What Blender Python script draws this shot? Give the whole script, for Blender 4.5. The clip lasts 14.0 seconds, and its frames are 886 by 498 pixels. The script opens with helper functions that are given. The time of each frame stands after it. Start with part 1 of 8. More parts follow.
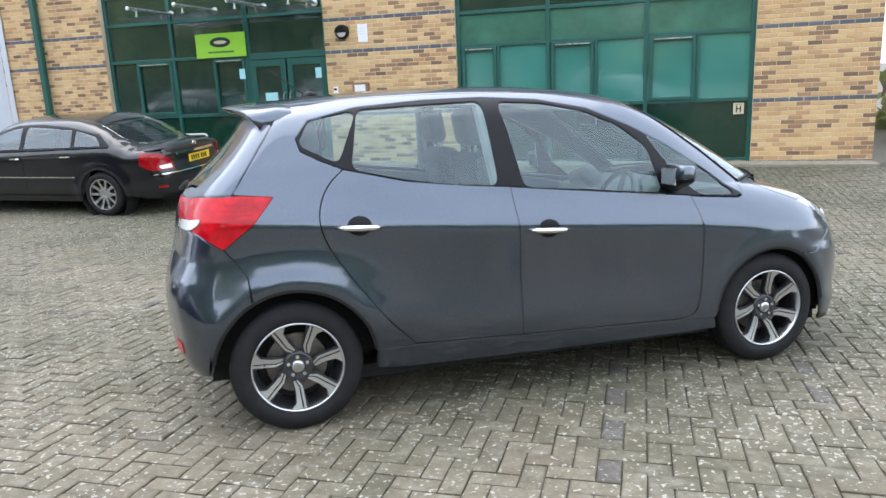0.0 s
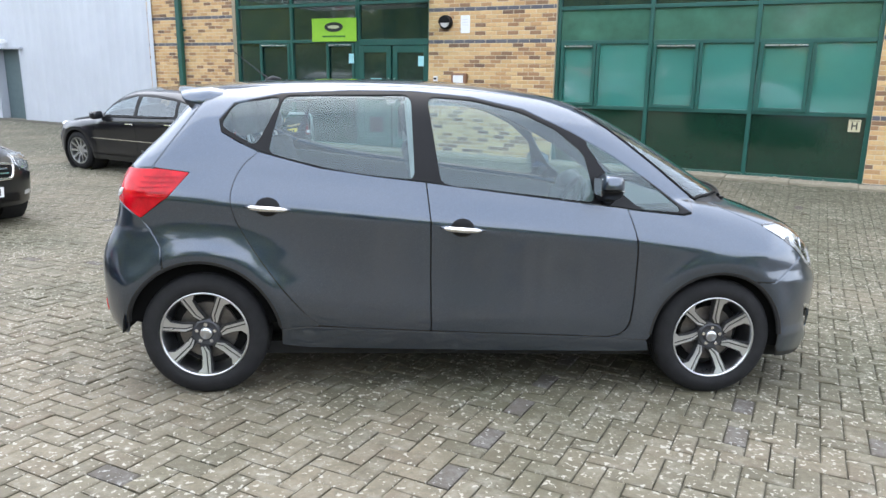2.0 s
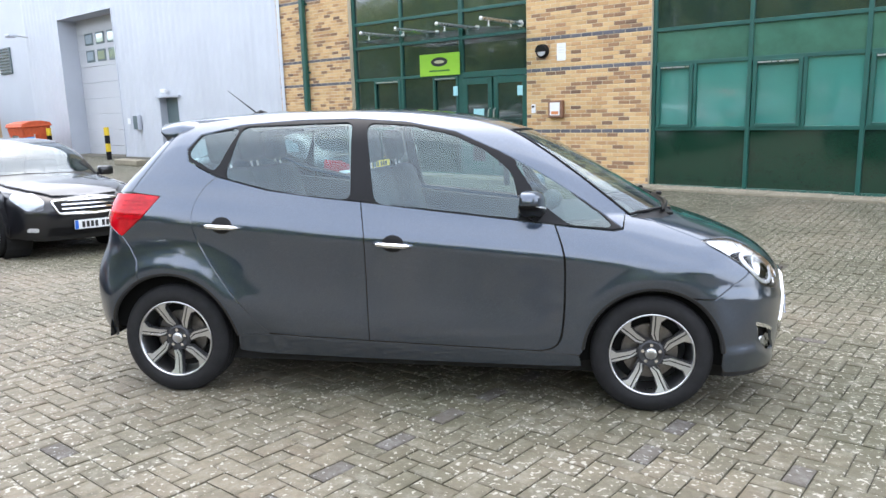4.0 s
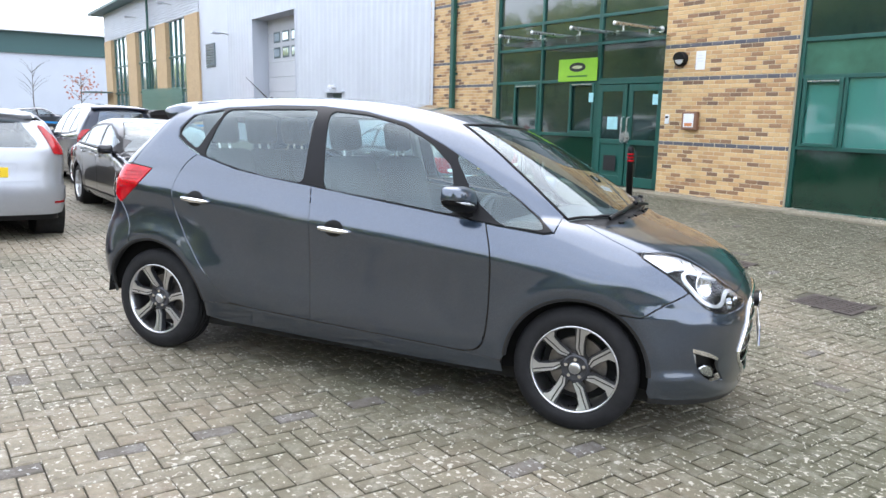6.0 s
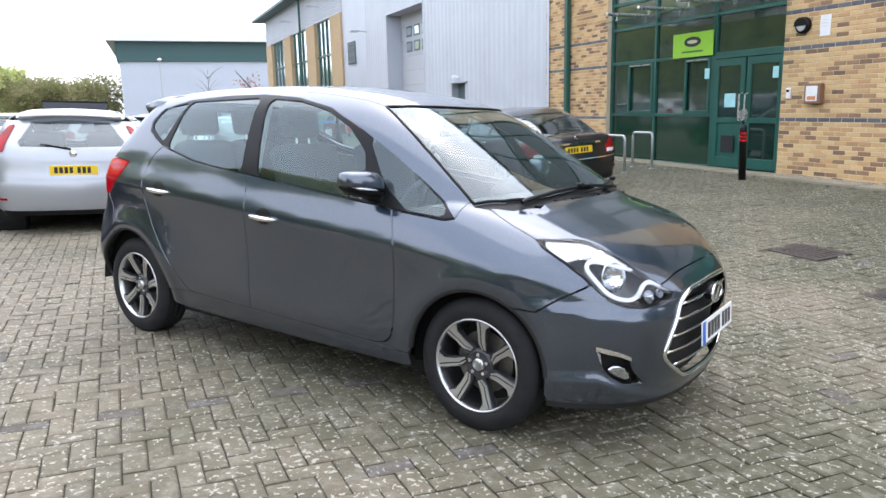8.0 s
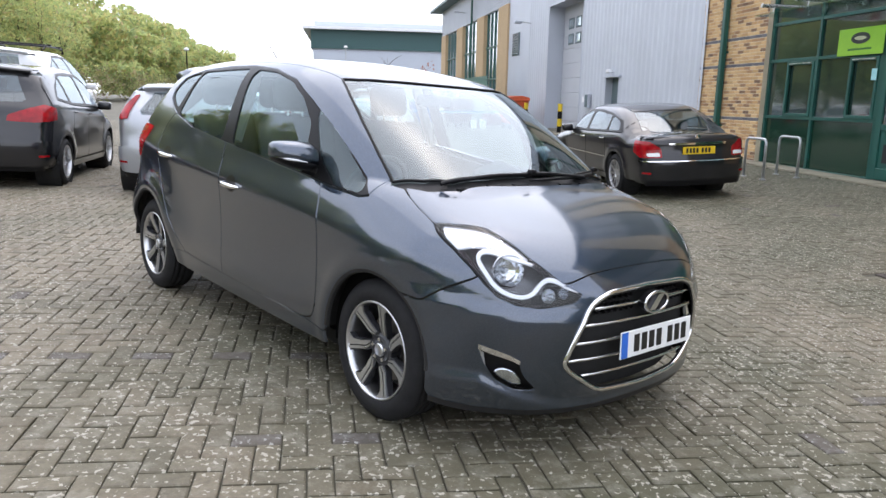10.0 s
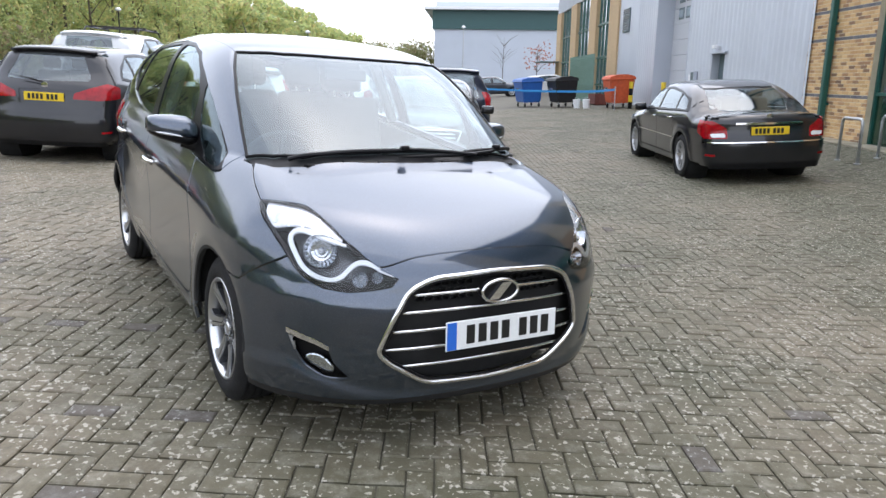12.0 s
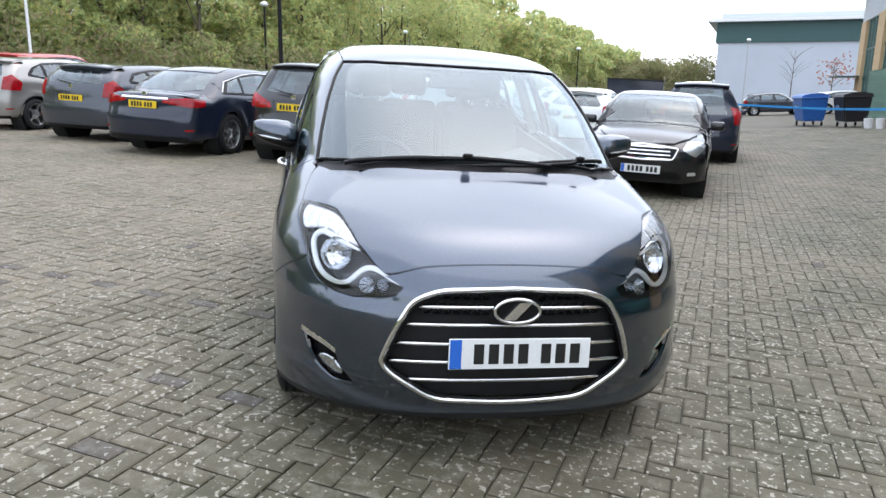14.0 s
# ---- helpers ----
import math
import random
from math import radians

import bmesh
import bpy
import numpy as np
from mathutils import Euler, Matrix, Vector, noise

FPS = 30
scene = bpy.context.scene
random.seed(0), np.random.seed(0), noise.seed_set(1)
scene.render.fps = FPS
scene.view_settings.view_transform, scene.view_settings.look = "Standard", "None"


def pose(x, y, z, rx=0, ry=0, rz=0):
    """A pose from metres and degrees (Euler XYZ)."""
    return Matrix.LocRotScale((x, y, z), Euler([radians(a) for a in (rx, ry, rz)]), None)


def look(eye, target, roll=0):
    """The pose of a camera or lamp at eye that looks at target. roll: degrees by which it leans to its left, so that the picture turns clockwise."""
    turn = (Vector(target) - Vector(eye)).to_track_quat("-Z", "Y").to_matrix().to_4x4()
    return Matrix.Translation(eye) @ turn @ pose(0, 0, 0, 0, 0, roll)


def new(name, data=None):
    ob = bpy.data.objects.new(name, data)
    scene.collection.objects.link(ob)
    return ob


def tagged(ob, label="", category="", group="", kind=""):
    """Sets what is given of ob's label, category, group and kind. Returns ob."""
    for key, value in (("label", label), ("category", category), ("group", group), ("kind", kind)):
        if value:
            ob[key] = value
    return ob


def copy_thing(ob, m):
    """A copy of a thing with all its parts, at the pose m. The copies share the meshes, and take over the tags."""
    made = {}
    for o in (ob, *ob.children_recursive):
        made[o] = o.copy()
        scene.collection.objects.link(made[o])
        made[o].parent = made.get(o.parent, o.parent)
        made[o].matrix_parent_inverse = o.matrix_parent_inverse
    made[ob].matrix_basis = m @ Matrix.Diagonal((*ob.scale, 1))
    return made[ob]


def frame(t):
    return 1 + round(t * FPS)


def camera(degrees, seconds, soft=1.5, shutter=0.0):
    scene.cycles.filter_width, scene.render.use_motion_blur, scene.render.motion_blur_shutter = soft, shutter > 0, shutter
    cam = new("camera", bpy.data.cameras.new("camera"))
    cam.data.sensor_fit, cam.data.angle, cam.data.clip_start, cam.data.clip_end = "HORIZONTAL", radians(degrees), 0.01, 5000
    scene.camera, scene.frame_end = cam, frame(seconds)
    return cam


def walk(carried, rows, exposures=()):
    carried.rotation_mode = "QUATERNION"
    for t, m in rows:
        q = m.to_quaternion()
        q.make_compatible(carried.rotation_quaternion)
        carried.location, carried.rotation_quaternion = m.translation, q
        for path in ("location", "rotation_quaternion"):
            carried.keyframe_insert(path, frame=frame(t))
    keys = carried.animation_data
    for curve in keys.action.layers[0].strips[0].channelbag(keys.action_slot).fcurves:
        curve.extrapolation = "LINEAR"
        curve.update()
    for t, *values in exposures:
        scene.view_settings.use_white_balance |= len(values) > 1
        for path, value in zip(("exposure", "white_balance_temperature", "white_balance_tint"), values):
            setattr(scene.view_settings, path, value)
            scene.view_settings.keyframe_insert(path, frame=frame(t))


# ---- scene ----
cam = camera(62.9, 14.0)
# the car park slopes: the path is given over the paving, which LEVEL sets at its true slope
UP = Vector((-0.0184, -0.0406, 0.9990)).normalized()
LEVEL = UP.rotation_difference(Vector((0, 0, 1))).to_matrix().to_4x4()
PATH = [
    (0, (-1.508, -4.157, 1.453), (-0.979, -2.263, 1.089), -2.2),
    (0.5, (-1.235, -4.162, 1.456), (-0.72, -2.264, 1.091), -0.5),
    (1, (-0.951, -4.286, 1.434), (-0.579, -2.355, 1.072), -0.4),
    (1.5, (-0.667, -4.368, 1.445), (-0.43, -2.421, 1.052), -0.1),
    (2, (-0.411, -4.377, 1.455), (-0.256, -2.42, 1.073), 1.7),
    (2.5, (-0.111, -4.503, 1.441), (-0.089, -2.535, 1.087), 2.2),
    (3, (0.173, -4.57, 1.443), (0.079, -2.602, 1.094), 1.3),
    (3.5, (0.441, -4.553, 1.448), (0.299, -2.586, 1.117), 3.1),
    (3.7, (0.556, -4.569, 1.441), (0.371, -2.603, 1.126), 1.9),
    (5.8, (1.871, -4.321, 1.407), (1.172, -2.472, 1.103), 1.5),
    (6, (1.965, -4.247, 1.389), (1.224, -2.414, 1.088), 3.1),
    (6.5, (2.219, -4.087, 1.398), (1.364, -2.308, 1.078), 1.4),
    (7, (2.528, -3.961, 1.4), (1.479, -2.294, 1.053), 2.8),
    (7.5, (2.745, -3.707, 1.387), (1.651, -2.069, 1.038), 3.5),
    (8, (2.968, -3.504, 1.393), (1.844, -1.886, 1.049), 0.9),
    (8.2, (3.072, -3.437, 1.395), (1.907, -1.848, 1.051), 1.8),
    (10.3, (3.795, -2.464, 1.357), (2.315, -1.177, 0.965), 3.1),
    (10.5, (3.85, -2.35, 1.379), (2.376, -1.061, 0.971), 2.3),
    (11, (4.023, -2.114, 1.366), (2.474, -0.92, 0.946), 1.6),
    (11.5, (4.181, -1.891, 1.381), (2.528, -0.856, 0.936), -0.0),
    (12, (4.263, -1.605, 1.385), (2.609, -0.573, 0.936), 3.4),
    (12.5, (4.396, -1.363, 1.381), (2.649, -0.506, 0.919), 3.0),
    (13, (4.481, -1.143, 1.397), (2.611, -0.621, 0.917), 1.6),
    (13.5, (4.445, -0.908, 1.393), (2.569, -0.395, 0.928), 4.0),
    (14, (4.467, -0.723, 1.391), (2.552, -0.361, 0.944), 3.3),
]
walk(cam, [(t, LEVEL @ look(eye, target, roll)) for t, eye, target, roll in PATH], exposures=((0.0, 1.66, 6350, 10), (1.5, 1.74, 6400, 10), (3.0, 1.85, 6450, 11), (6.0, 1.82, 6450, 12), (8.2, 1.57, 6500, 13), (10.3, 1.27, 6600, 14), (14.0, 1.28, 6450, 11)))

# ---- daylight: a bright, lightly broken overcast ----
SUN_ELEVATION, SUN_TURN = 71.0, 337.0
sun_from = Vector((math.sin(radians(SUN_TURN)) * math.cos(radians(SUN_ELEVATION)), math.cos(radians(SUN_TURN)) * math.cos(radians(SUN_ELEVATION)), math.sin(radians(SUN_ELEVATION))))
world = bpy.data.worlds.new("world")
scene.world = world
world.use_nodes = True
wn, wl = world.node_tree.nodes, world.node_tree.links
wn.clear()
w_out, w_bg = wn.new("ShaderNodeOutputWorld"), wn.new("ShaderNodeBackground")
w_sky, w_mix, w_noise, w_ramp = wn.new("ShaderNodeTexSky"), wn.new("ShaderNodeMix"), wn.new("ShaderNodeTexNoise"), wn.new("ShaderNodeValToRGB")
w_co, w_map = wn.new("ShaderNodeTexCoord"), wn.new("ShaderNodeMapping")
w_sky.sky_type, w_sky.sun_disc = "NISHITA", False
w_sky.sun_elevation, w_sky.sun_rotation = radians(SUN_ELEVATION), radians(SUN_TURN)
w_sky.dust_density, w_sky.air_density, w_sky.ozone_density = 3.0, 1.0, 1.0
w_map.inputs["Scale"].default_value = (1.0, 1.0, 2.6)
w_noise.inputs["Scale"].default_value, w_noise.inputs["Detail"].default_value = 2.2, 5.0
w_ramp.color_ramp.elements[0].position, w_ramp.color_ramp.elements[0].color = 0.32, (7.3, 8.0, 9.2, 1)
w_ramp.color_ramp.elements[1].position, w_ramp.color_ramp.elements[1].color = 0.62, (9.4, 10.0, 11.0, 1)
w_mix.data_type = "RGBA"
w_mix.inputs[0].default_value = 0.70
wl.new(w_co.outputs["Generated"], w_map.inputs["Vector"])
wl.new(w_map.outputs["Vector"], w_noise.inputs["Vector"])
wl.new(w_noise.outputs["Fac"], w_ramp.inputs["Fac"])
wl.new(w_sky.outputs["Color"], w_mix.inputs[6])
wl.new(w_ramp.outputs["Color"], w_mix.inputs[7])
# the thin cloud is brightest round the hidden sun
w_dot, w_pos, w_pow, w_gain, w_mul = (wn.new("ShaderNodeVectorMath"), wn.new("ShaderNodeMath"), wn.new("ShaderNodeMath"), wn.new("ShaderNodeMath"), wn.new("ShaderNodeVectorMath"))
w_dot.operation, w_pos.operation, w_pow.operation, w_gain.operation, w_mul.operation = "DOT_PRODUCT", "MAXIMUM", "POWER", "MULTIPLY_ADD", "SCALE"
w_dot.inputs[1].default_value = sun_from
w_pos.inputs[1].default_value, w_pow.inputs[1].default_value = 0.0, 11.0
w_gain.inputs[1].default_value, w_gain.inputs[2].default_value = 0.32, 1.17
wl.new(w_co.outputs["Generated"], w_dot.inputs[0])
wl.new(w_dot.outputs["Value"], w_pos.inputs[0])
wl.new(w_pos.outputs[0], w_pow.inputs[0])
wl.new(w_pow.outputs[0], w_gain.inputs[0])
wl.new(w_mix.outputs[2], w_mul.inputs[0])
wl.new(w_gain.outputs[0], w_mul.inputs["Scale"])
wl.new(w_mul.outputs["Vector"], w_bg.inputs["Color"])
wl.new(w_bg.outputs[0], w_out.inputs[0])
w_bg.inputs["Strength"].default_value = 0.10
sun = new("sun", bpy.data.lights.new("sun", "SUN"))
sun.data.energy, sun.data.angle, sun.data.color = 0.5, radians(90), (1.0, 0.98, 0.96)
sun.matrix_world = look(sun_from * 50, (0, 0, 0))

# ---- helpers for things and parts ----
def thing(name, label, category, m=None, group="", kind="", bm=None, material=None, smooth=False):
    """A top-level thing: an Empty at its base, or one mesh."""
    if bm is None:
        ob = new(name)
    else:
        ob = part(name, bm, material, None, "", smooth)
    if m is not None:
        ob.matrix_basis = m
    return tagged(ob, label, category, group, kind)


def mesh_of(name, bm, material, smooth=False):
    me = bpy.data.meshes.new(name)
    bm.to_mesh(me)
    bm.free()
    for m in (material if isinstance(material, (list, tuple)) else [material]):
        me.materials.append(m)
    if smooth:
        me.polygons.foreach_set("use_smooth", [True] * len(me.polygons))
    return me


def part(name, bm, material, parent, label="", smooth=False):
    ob = new(name, mesh_of(name, bm, material, smooth) if not isinstance(bm, bpy.types.Mesh) else bm)
    ob.parent = parent
    return tagged(ob, label)


def box(bm, x0, x1, y0, y1, z0, z1, bevel=0.0, seg=1):
    vs = [bm.verts.new(p) for p in ((x0, y0, z0), (x1, y0, z0), (x1, y1, z0), (x0, y1, z0), (x0, y0, z1), (x1, y0, z1), (x1, y1, z1), (x0, y1, z1))]
    fs = [bm.faces.new([vs[i] for i in f]) for f in ((3, 2, 1, 0), (4, 5, 6, 7), (0, 1, 5, 4), (1, 2, 6, 5), (2, 3, 7, 6), (3, 0, 4, 7))]
    if bevel:
        bmesh.ops.bevel(bm, geom=list({e for f in fs for e in f.edges}), offset=bevel, segments=seg, affect="EDGES", profile=0.5)
    return vs


def slab(*a, bevel=0.0, seg=1):
    bm = bmesh.new()
    box(bm, *a, bevel=bevel, seg=seg)
    return bm


def tube(bm, pts, r, n=10, caps=True, closed=False):
    """A round bar along a polyline; r may be one radius or one for each point."""
    pts = [Vector(p) for p in pts]
    rs = r if isinstance(r, (list, tuple)) else [r] * len(pts)
    rings, up = [], None
    for i, p in enumerate(pts):
        a = pts[i - 1] if i or closed else p
        b = pts[(i + 1) % len(pts)] if i + 1 < len(pts) or closed else p
        d = (b - a).normalized()
        if up is None:
            up = d.orthogonal().normalized()
        up = (up - d * up.dot(d)).normalized()
        side = d.cross(up)
        rings.append([bm.verts.new(p + (up * math.cos(t) + side * math.sin(t)) * rs[i]) for t in (2 * math.pi * k / n for k in range(n))])
    last = len(rings) if closed else len(rings) - 1
    for i in range(last):
        a, b = rings[i], rings[(i + 1) % len(rings)]
        for k in range(n):
            bm.faces.new((a[k], a[(k + 1) % n], b[(k + 1) % n], b[k]))
    if caps and not closed:
        bm.faces.new(rings[0][::-1])
        bm.faces.new(rings[-1])
    return bm


def tubes(pts, r, n=10, closed=False):
    return tube(bmesh.new(), pts, r, n, closed=closed)


def lathe(bm, profile, n=32, axis="y", centre=(0, 0, 0), caps=True):
    """Turn (radius, along) pairs round an axis."""
    rings = []
    for r, h in profile:
        ring = []
        for k in range(n):
            c, s = math.cos(2 * math.pi * k / n) * r, math.sin(2 * math.pi * k / n) * r
            p = (c, h, s) if axis == "y" else (c, s, h)
            ring.append(bm.verts.new(Vector(p) + Vector(centre)))
        rings.append(ring)
    for a, b in zip(rings, rings[1:]):
        for k in range(n):
            bm.faces.new((a[k], b[k], b[(k + 1) % n], a[(k + 1) % n]))
    for ring, flip in ((rings[0], 1), (rings[-1], -1)) if caps else ():
        try:
            bm.faces.new(ring[::flip])
        except ValueError:
            pass
    return bm


def plate_of(bm, outline, axis, a, b):
    """A flat outline, given in two coordinates, made solid between a and b along the axis left out."""
    def at(p, h):
        return {"x": (h, p[0], p[1]), "y": (p[0], h, p[1]), "z": (p[0], p[1], h)}[axis]
    lo, hi = [bm.verts.new(at(p, a)) for p in outline], [bm.verts.new(at(p, b)) for p in outline]
    bm.faces.new(lo[::-1])
    bm.faces.new(hi)
    n = len(outline)
    for i in range(n):
        bm.faces.new((lo[i], lo[(i + 1) % n], hi[(i + 1) % n], hi[i]))
    bmesh.ops.recalc_face_normals(bm, faces=bm.faces[:])
    return bm


# ---- materials ----
class Nodes:
    def __init__(self, name):
        self.m = bpy.data.materials.new(name)
        self.m.use_nodes = True
        self.n, self.l = self.m.node_tree.nodes, self.m.node_tree.links
        self.b = self.n["Principled BSDF"]
        self.co = self.n.new("ShaderNodeTexCoord")

    def link(self, a, b):
        self.l.new(a, b)

    def noise(self, scale, detail=4.0, rough=0.55, stretch=None):
        n = self.n.new("ShaderNodeTexNoise")
        n.inputs["Scale"].default_value, n.inputs["Detail"].default_value, n.inputs["Roughness"].default_value = scale, detail, rough
        v = self.co.outputs["Object"]
        if stretch:
            m = self.n.new("ShaderNodeMapping")
            m.inputs["Scale"].default_value = stretch
            self.link(v, m.inputs["Vector"])
            v = m.outputs["Vector"]
        self.link(v, n.inputs["Vector"])
        return n.outputs["Fac"]

    def ramp(self, fac, *stops):
        r = self.n.new("ShaderNodeValToRGB")
        e = r.color_ramp.elements
        while len(e) < len(stops):
            e.new(0.5)
        for k, (p, c) in zip(e, stops):
            k.position, k.color = p, (*c, 1) if len(c) == 3 else c
        self.link(fac, r.inputs["Fac"])
        return r.outputs["Color"]

    def mix(self, fac, a, b, mode="MIX"):
        x = self.n.new("ShaderNodeMix")
        x.data_type, x.blend_type = "RGBA", mode
        for sock, v in ((x.inputs[0], fac), (x.inputs[6], a), (x.inputs[7], b)):
            if isinstance(v, (int, float)):
                sock.default_value = v
            elif isinstance(v, tuple):
                sock.default_value = (*v, 1)
            else:
                self.link(v, sock)
        return x.outputs[2]

    def bump(self, height, strength, distance=0.01):
        b = self.n.new("ShaderNodeBump")
        b.inputs["Strength"].default_value, b.inputs["Distance"].default_value = strength, distance
        self.link(height, b.inputs["Height"])
        self.link(b.outputs["Normal"], self.b.inputs["Normal"])

    def set(self, **k):
        names = dict(colour="Base Color", rough="Roughness", metal="Metallic", coat="Coat Weight", coat_rough="Coat Roughness", spec="Specular IOR Level", ior="IOR",
                     transmission="Transmission Weight", alpha="Alpha", glow="Emission Color", glow_strength="Emission Strength", sheen="Sheen Weight")
        for key, v in k.items():
            s = self.b.inputs[names[key]]
            if isinstance(v, tuple):
                s.default_value = (*v, 1)
            elif isinstance(v, (int, float)):
                s.default_value = v
            else:
                self.link(v, s)
        return self.m


def plain(name, colour, rough=0.5, metal=0.0, spread=0.12, scale=9.0, bump=0.0, fine=120.0, **k):
    """A surface with two scales of variation: stains and grain."""
    m = Nodes(name)
    lo, hi = tuple(c * (1 - spread) for c in colour), tuple(min(c * (1 + spread), 1) for c in colour)
    base = m.ramp(m.noise(scale, 5), (0.3, lo), (0.7, hi))
    grain = m.noise(fine, 3)
    col = m.mix(0.25, base, m.ramp(grain, (0.3, tuple(c * 0.75 for c in colour)), (0.7, hi)))
    if bump:
        m.bump(grain, bump, 0.004)
    r = m.n.new("ShaderNodeMapRange")
    r.inputs[3].default_value, r.inputs[4].default_value = max(rough - 0.07, 0.02), min(rough + 0.07, 1)
    m.link(m.noise(scale * 2.3, 4), r.inputs[0])
    return m.set(colour=col, rough=r.outputs[0], metal=metal, **k)


def random_tone(name, stops, rough, grain=60.0, fleck=None, bump=0.35, fleck_scale=38.0, fleck_at=0.66, soil=None):
    """Pieces that differ from one to the next, with grain, flecks and darker patches."""
    m = Nodes(name)
    info, geo = m.n.new("ShaderNodeObjectInfo"), m.n.new("ShaderNodeNewGeometry")
    add = m.n.new("ShaderNodeMath")
    add.operation = "ADD"
    m.link(info.outputs["Random"], add.inputs[0])
    m.link(geo.outputs["Random Per Island"], add.inputs[1])
    fr = m.n.new("ShaderNodeMath")
    fr.operation = "FRACT"
    m.link(add.outputs[0], fr.inputs[0])
    col = m.ramp(fr.outputs[0], *stops)
    g = m.n.new("ShaderNodeTexNoise")
    g.inputs["Scale"].default_value, g.inputs["Detail"].default_value, g.inputs["Roughness"].default_value = grain, 6, 0.7
    m.link(geo.outputs["Position"], g.inputs["Vector"])
    col = m.mix(0.55, col, m.ramp(g.outputs["Fac"], (0.3, (0.35, 0.35, 0.35)), (0.7, (0.68, 0.68, 0.66))), "OVERLAY")
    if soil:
        # dark olive patches from noise; a ramp thickens them towards the building
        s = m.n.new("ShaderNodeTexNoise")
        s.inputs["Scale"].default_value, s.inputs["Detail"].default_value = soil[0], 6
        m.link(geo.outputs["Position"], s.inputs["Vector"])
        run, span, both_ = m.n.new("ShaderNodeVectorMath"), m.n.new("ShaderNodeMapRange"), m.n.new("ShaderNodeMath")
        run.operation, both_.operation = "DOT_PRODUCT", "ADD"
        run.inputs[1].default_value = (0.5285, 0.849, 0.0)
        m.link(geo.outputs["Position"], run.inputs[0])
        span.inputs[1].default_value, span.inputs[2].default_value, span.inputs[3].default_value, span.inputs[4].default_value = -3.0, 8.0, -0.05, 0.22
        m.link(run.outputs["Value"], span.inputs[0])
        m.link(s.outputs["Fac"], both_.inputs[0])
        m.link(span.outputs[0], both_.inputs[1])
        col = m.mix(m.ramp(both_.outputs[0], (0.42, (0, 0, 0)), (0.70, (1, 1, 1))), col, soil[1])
    if fleck:
        # soft pale lichen bloom under the sharp flecks
        bl = m.n.new("ShaderNodeTexNoise")
        bl.inputs["Scale"].default_value, bl.inputs["Detail"].default_value, bl.inputs["Roughness"].default_value = 11.0, 7, 0.72
        m.link(geo.outputs["Position"], bl.inputs["Vector"])
        col = m.mix(m.ramp(bl.outputs["Fac"], (0.50, (0, 0, 0)), (0.72, (0.55, 0.55, 0.55))), col, tuple(c * 0.85 for c in fleck))
        col = m.mix(m.ramp(bl.outputs["Fac"], (0.30, (0.6, 0.6, 0.6)), (0.46, (0, 0, 0))), col, (0.055, 0.053, 0.032))
        f = m.n.new("ShaderNodeTexNoise")
        f.inputs["Scale"].default_value, f.inputs["Detail"].default_value, f.inputs["Roughness"].default_value = fleck_scale, 2.5, 0.5
        m.link(geo.outputs["Position"], f.inputs["Vector"])
        f2 = m.n.new("ShaderNodeTexNoise")
        f2.inputs["Scale"].default_value = 1.7
        m.link(geo.outputs["Position"], f2.inputs["Vector"])
        sub = m.n.new("ShaderNodeMath")
        sub.operation = "MULTIPLY_ADD"
        sub.inputs[1].default_value = 0.16
        m.link(f2.outputs["Fac"], sub.inputs[0])
        m.link(f.outputs["Fac"], sub.inputs[2])
        col = m.mix(m.ramp(sub.outputs[0], (fleck_at, (0, 0, 0)), (fleck_at + 0.035, (1, 1, 1))), col, fleck)
    b = m.n.new("ShaderNodeBump")
    b.inputs["Strength"].default_value, b.inputs["Distance"].default_value = bump, 0.004
    m.link(g.outputs["Fac"], b.inputs["Height"])
    m.link(b.outputs["Normal"], m.b.inputs["Normal"])
    return m.set(colour=col, rough=rough)


def car_paint(name, colour, metal=0.5, rough=0.32, flake=0.25, coat_ior=1.5):
    m = Nodes(name)
    col = m.mix(m.ramp(m.noise(260, 3), (0.45, (0, 0, 0)), (0.75, (flake, flake, flake))), colour, tuple(min(c * 2.2 + .02, 1) for c in colour))
    dust = m.ramp(m.noise(2.2, 6), (0.4, (0, 0, 0)), (0.75, (0.009, 0.009, 0.009)))
    col = m.mix(dust, col, (0.30, 0.28, 0.25))
    m.b.inputs["Specular IOR Level"].default_value = 0.2
    m.b.inputs["Coat IOR"].default_value = coat_ior
    return m.set(colour=col, metal=metal, rough=rough, coat=1.0, coat_rough=0.065)


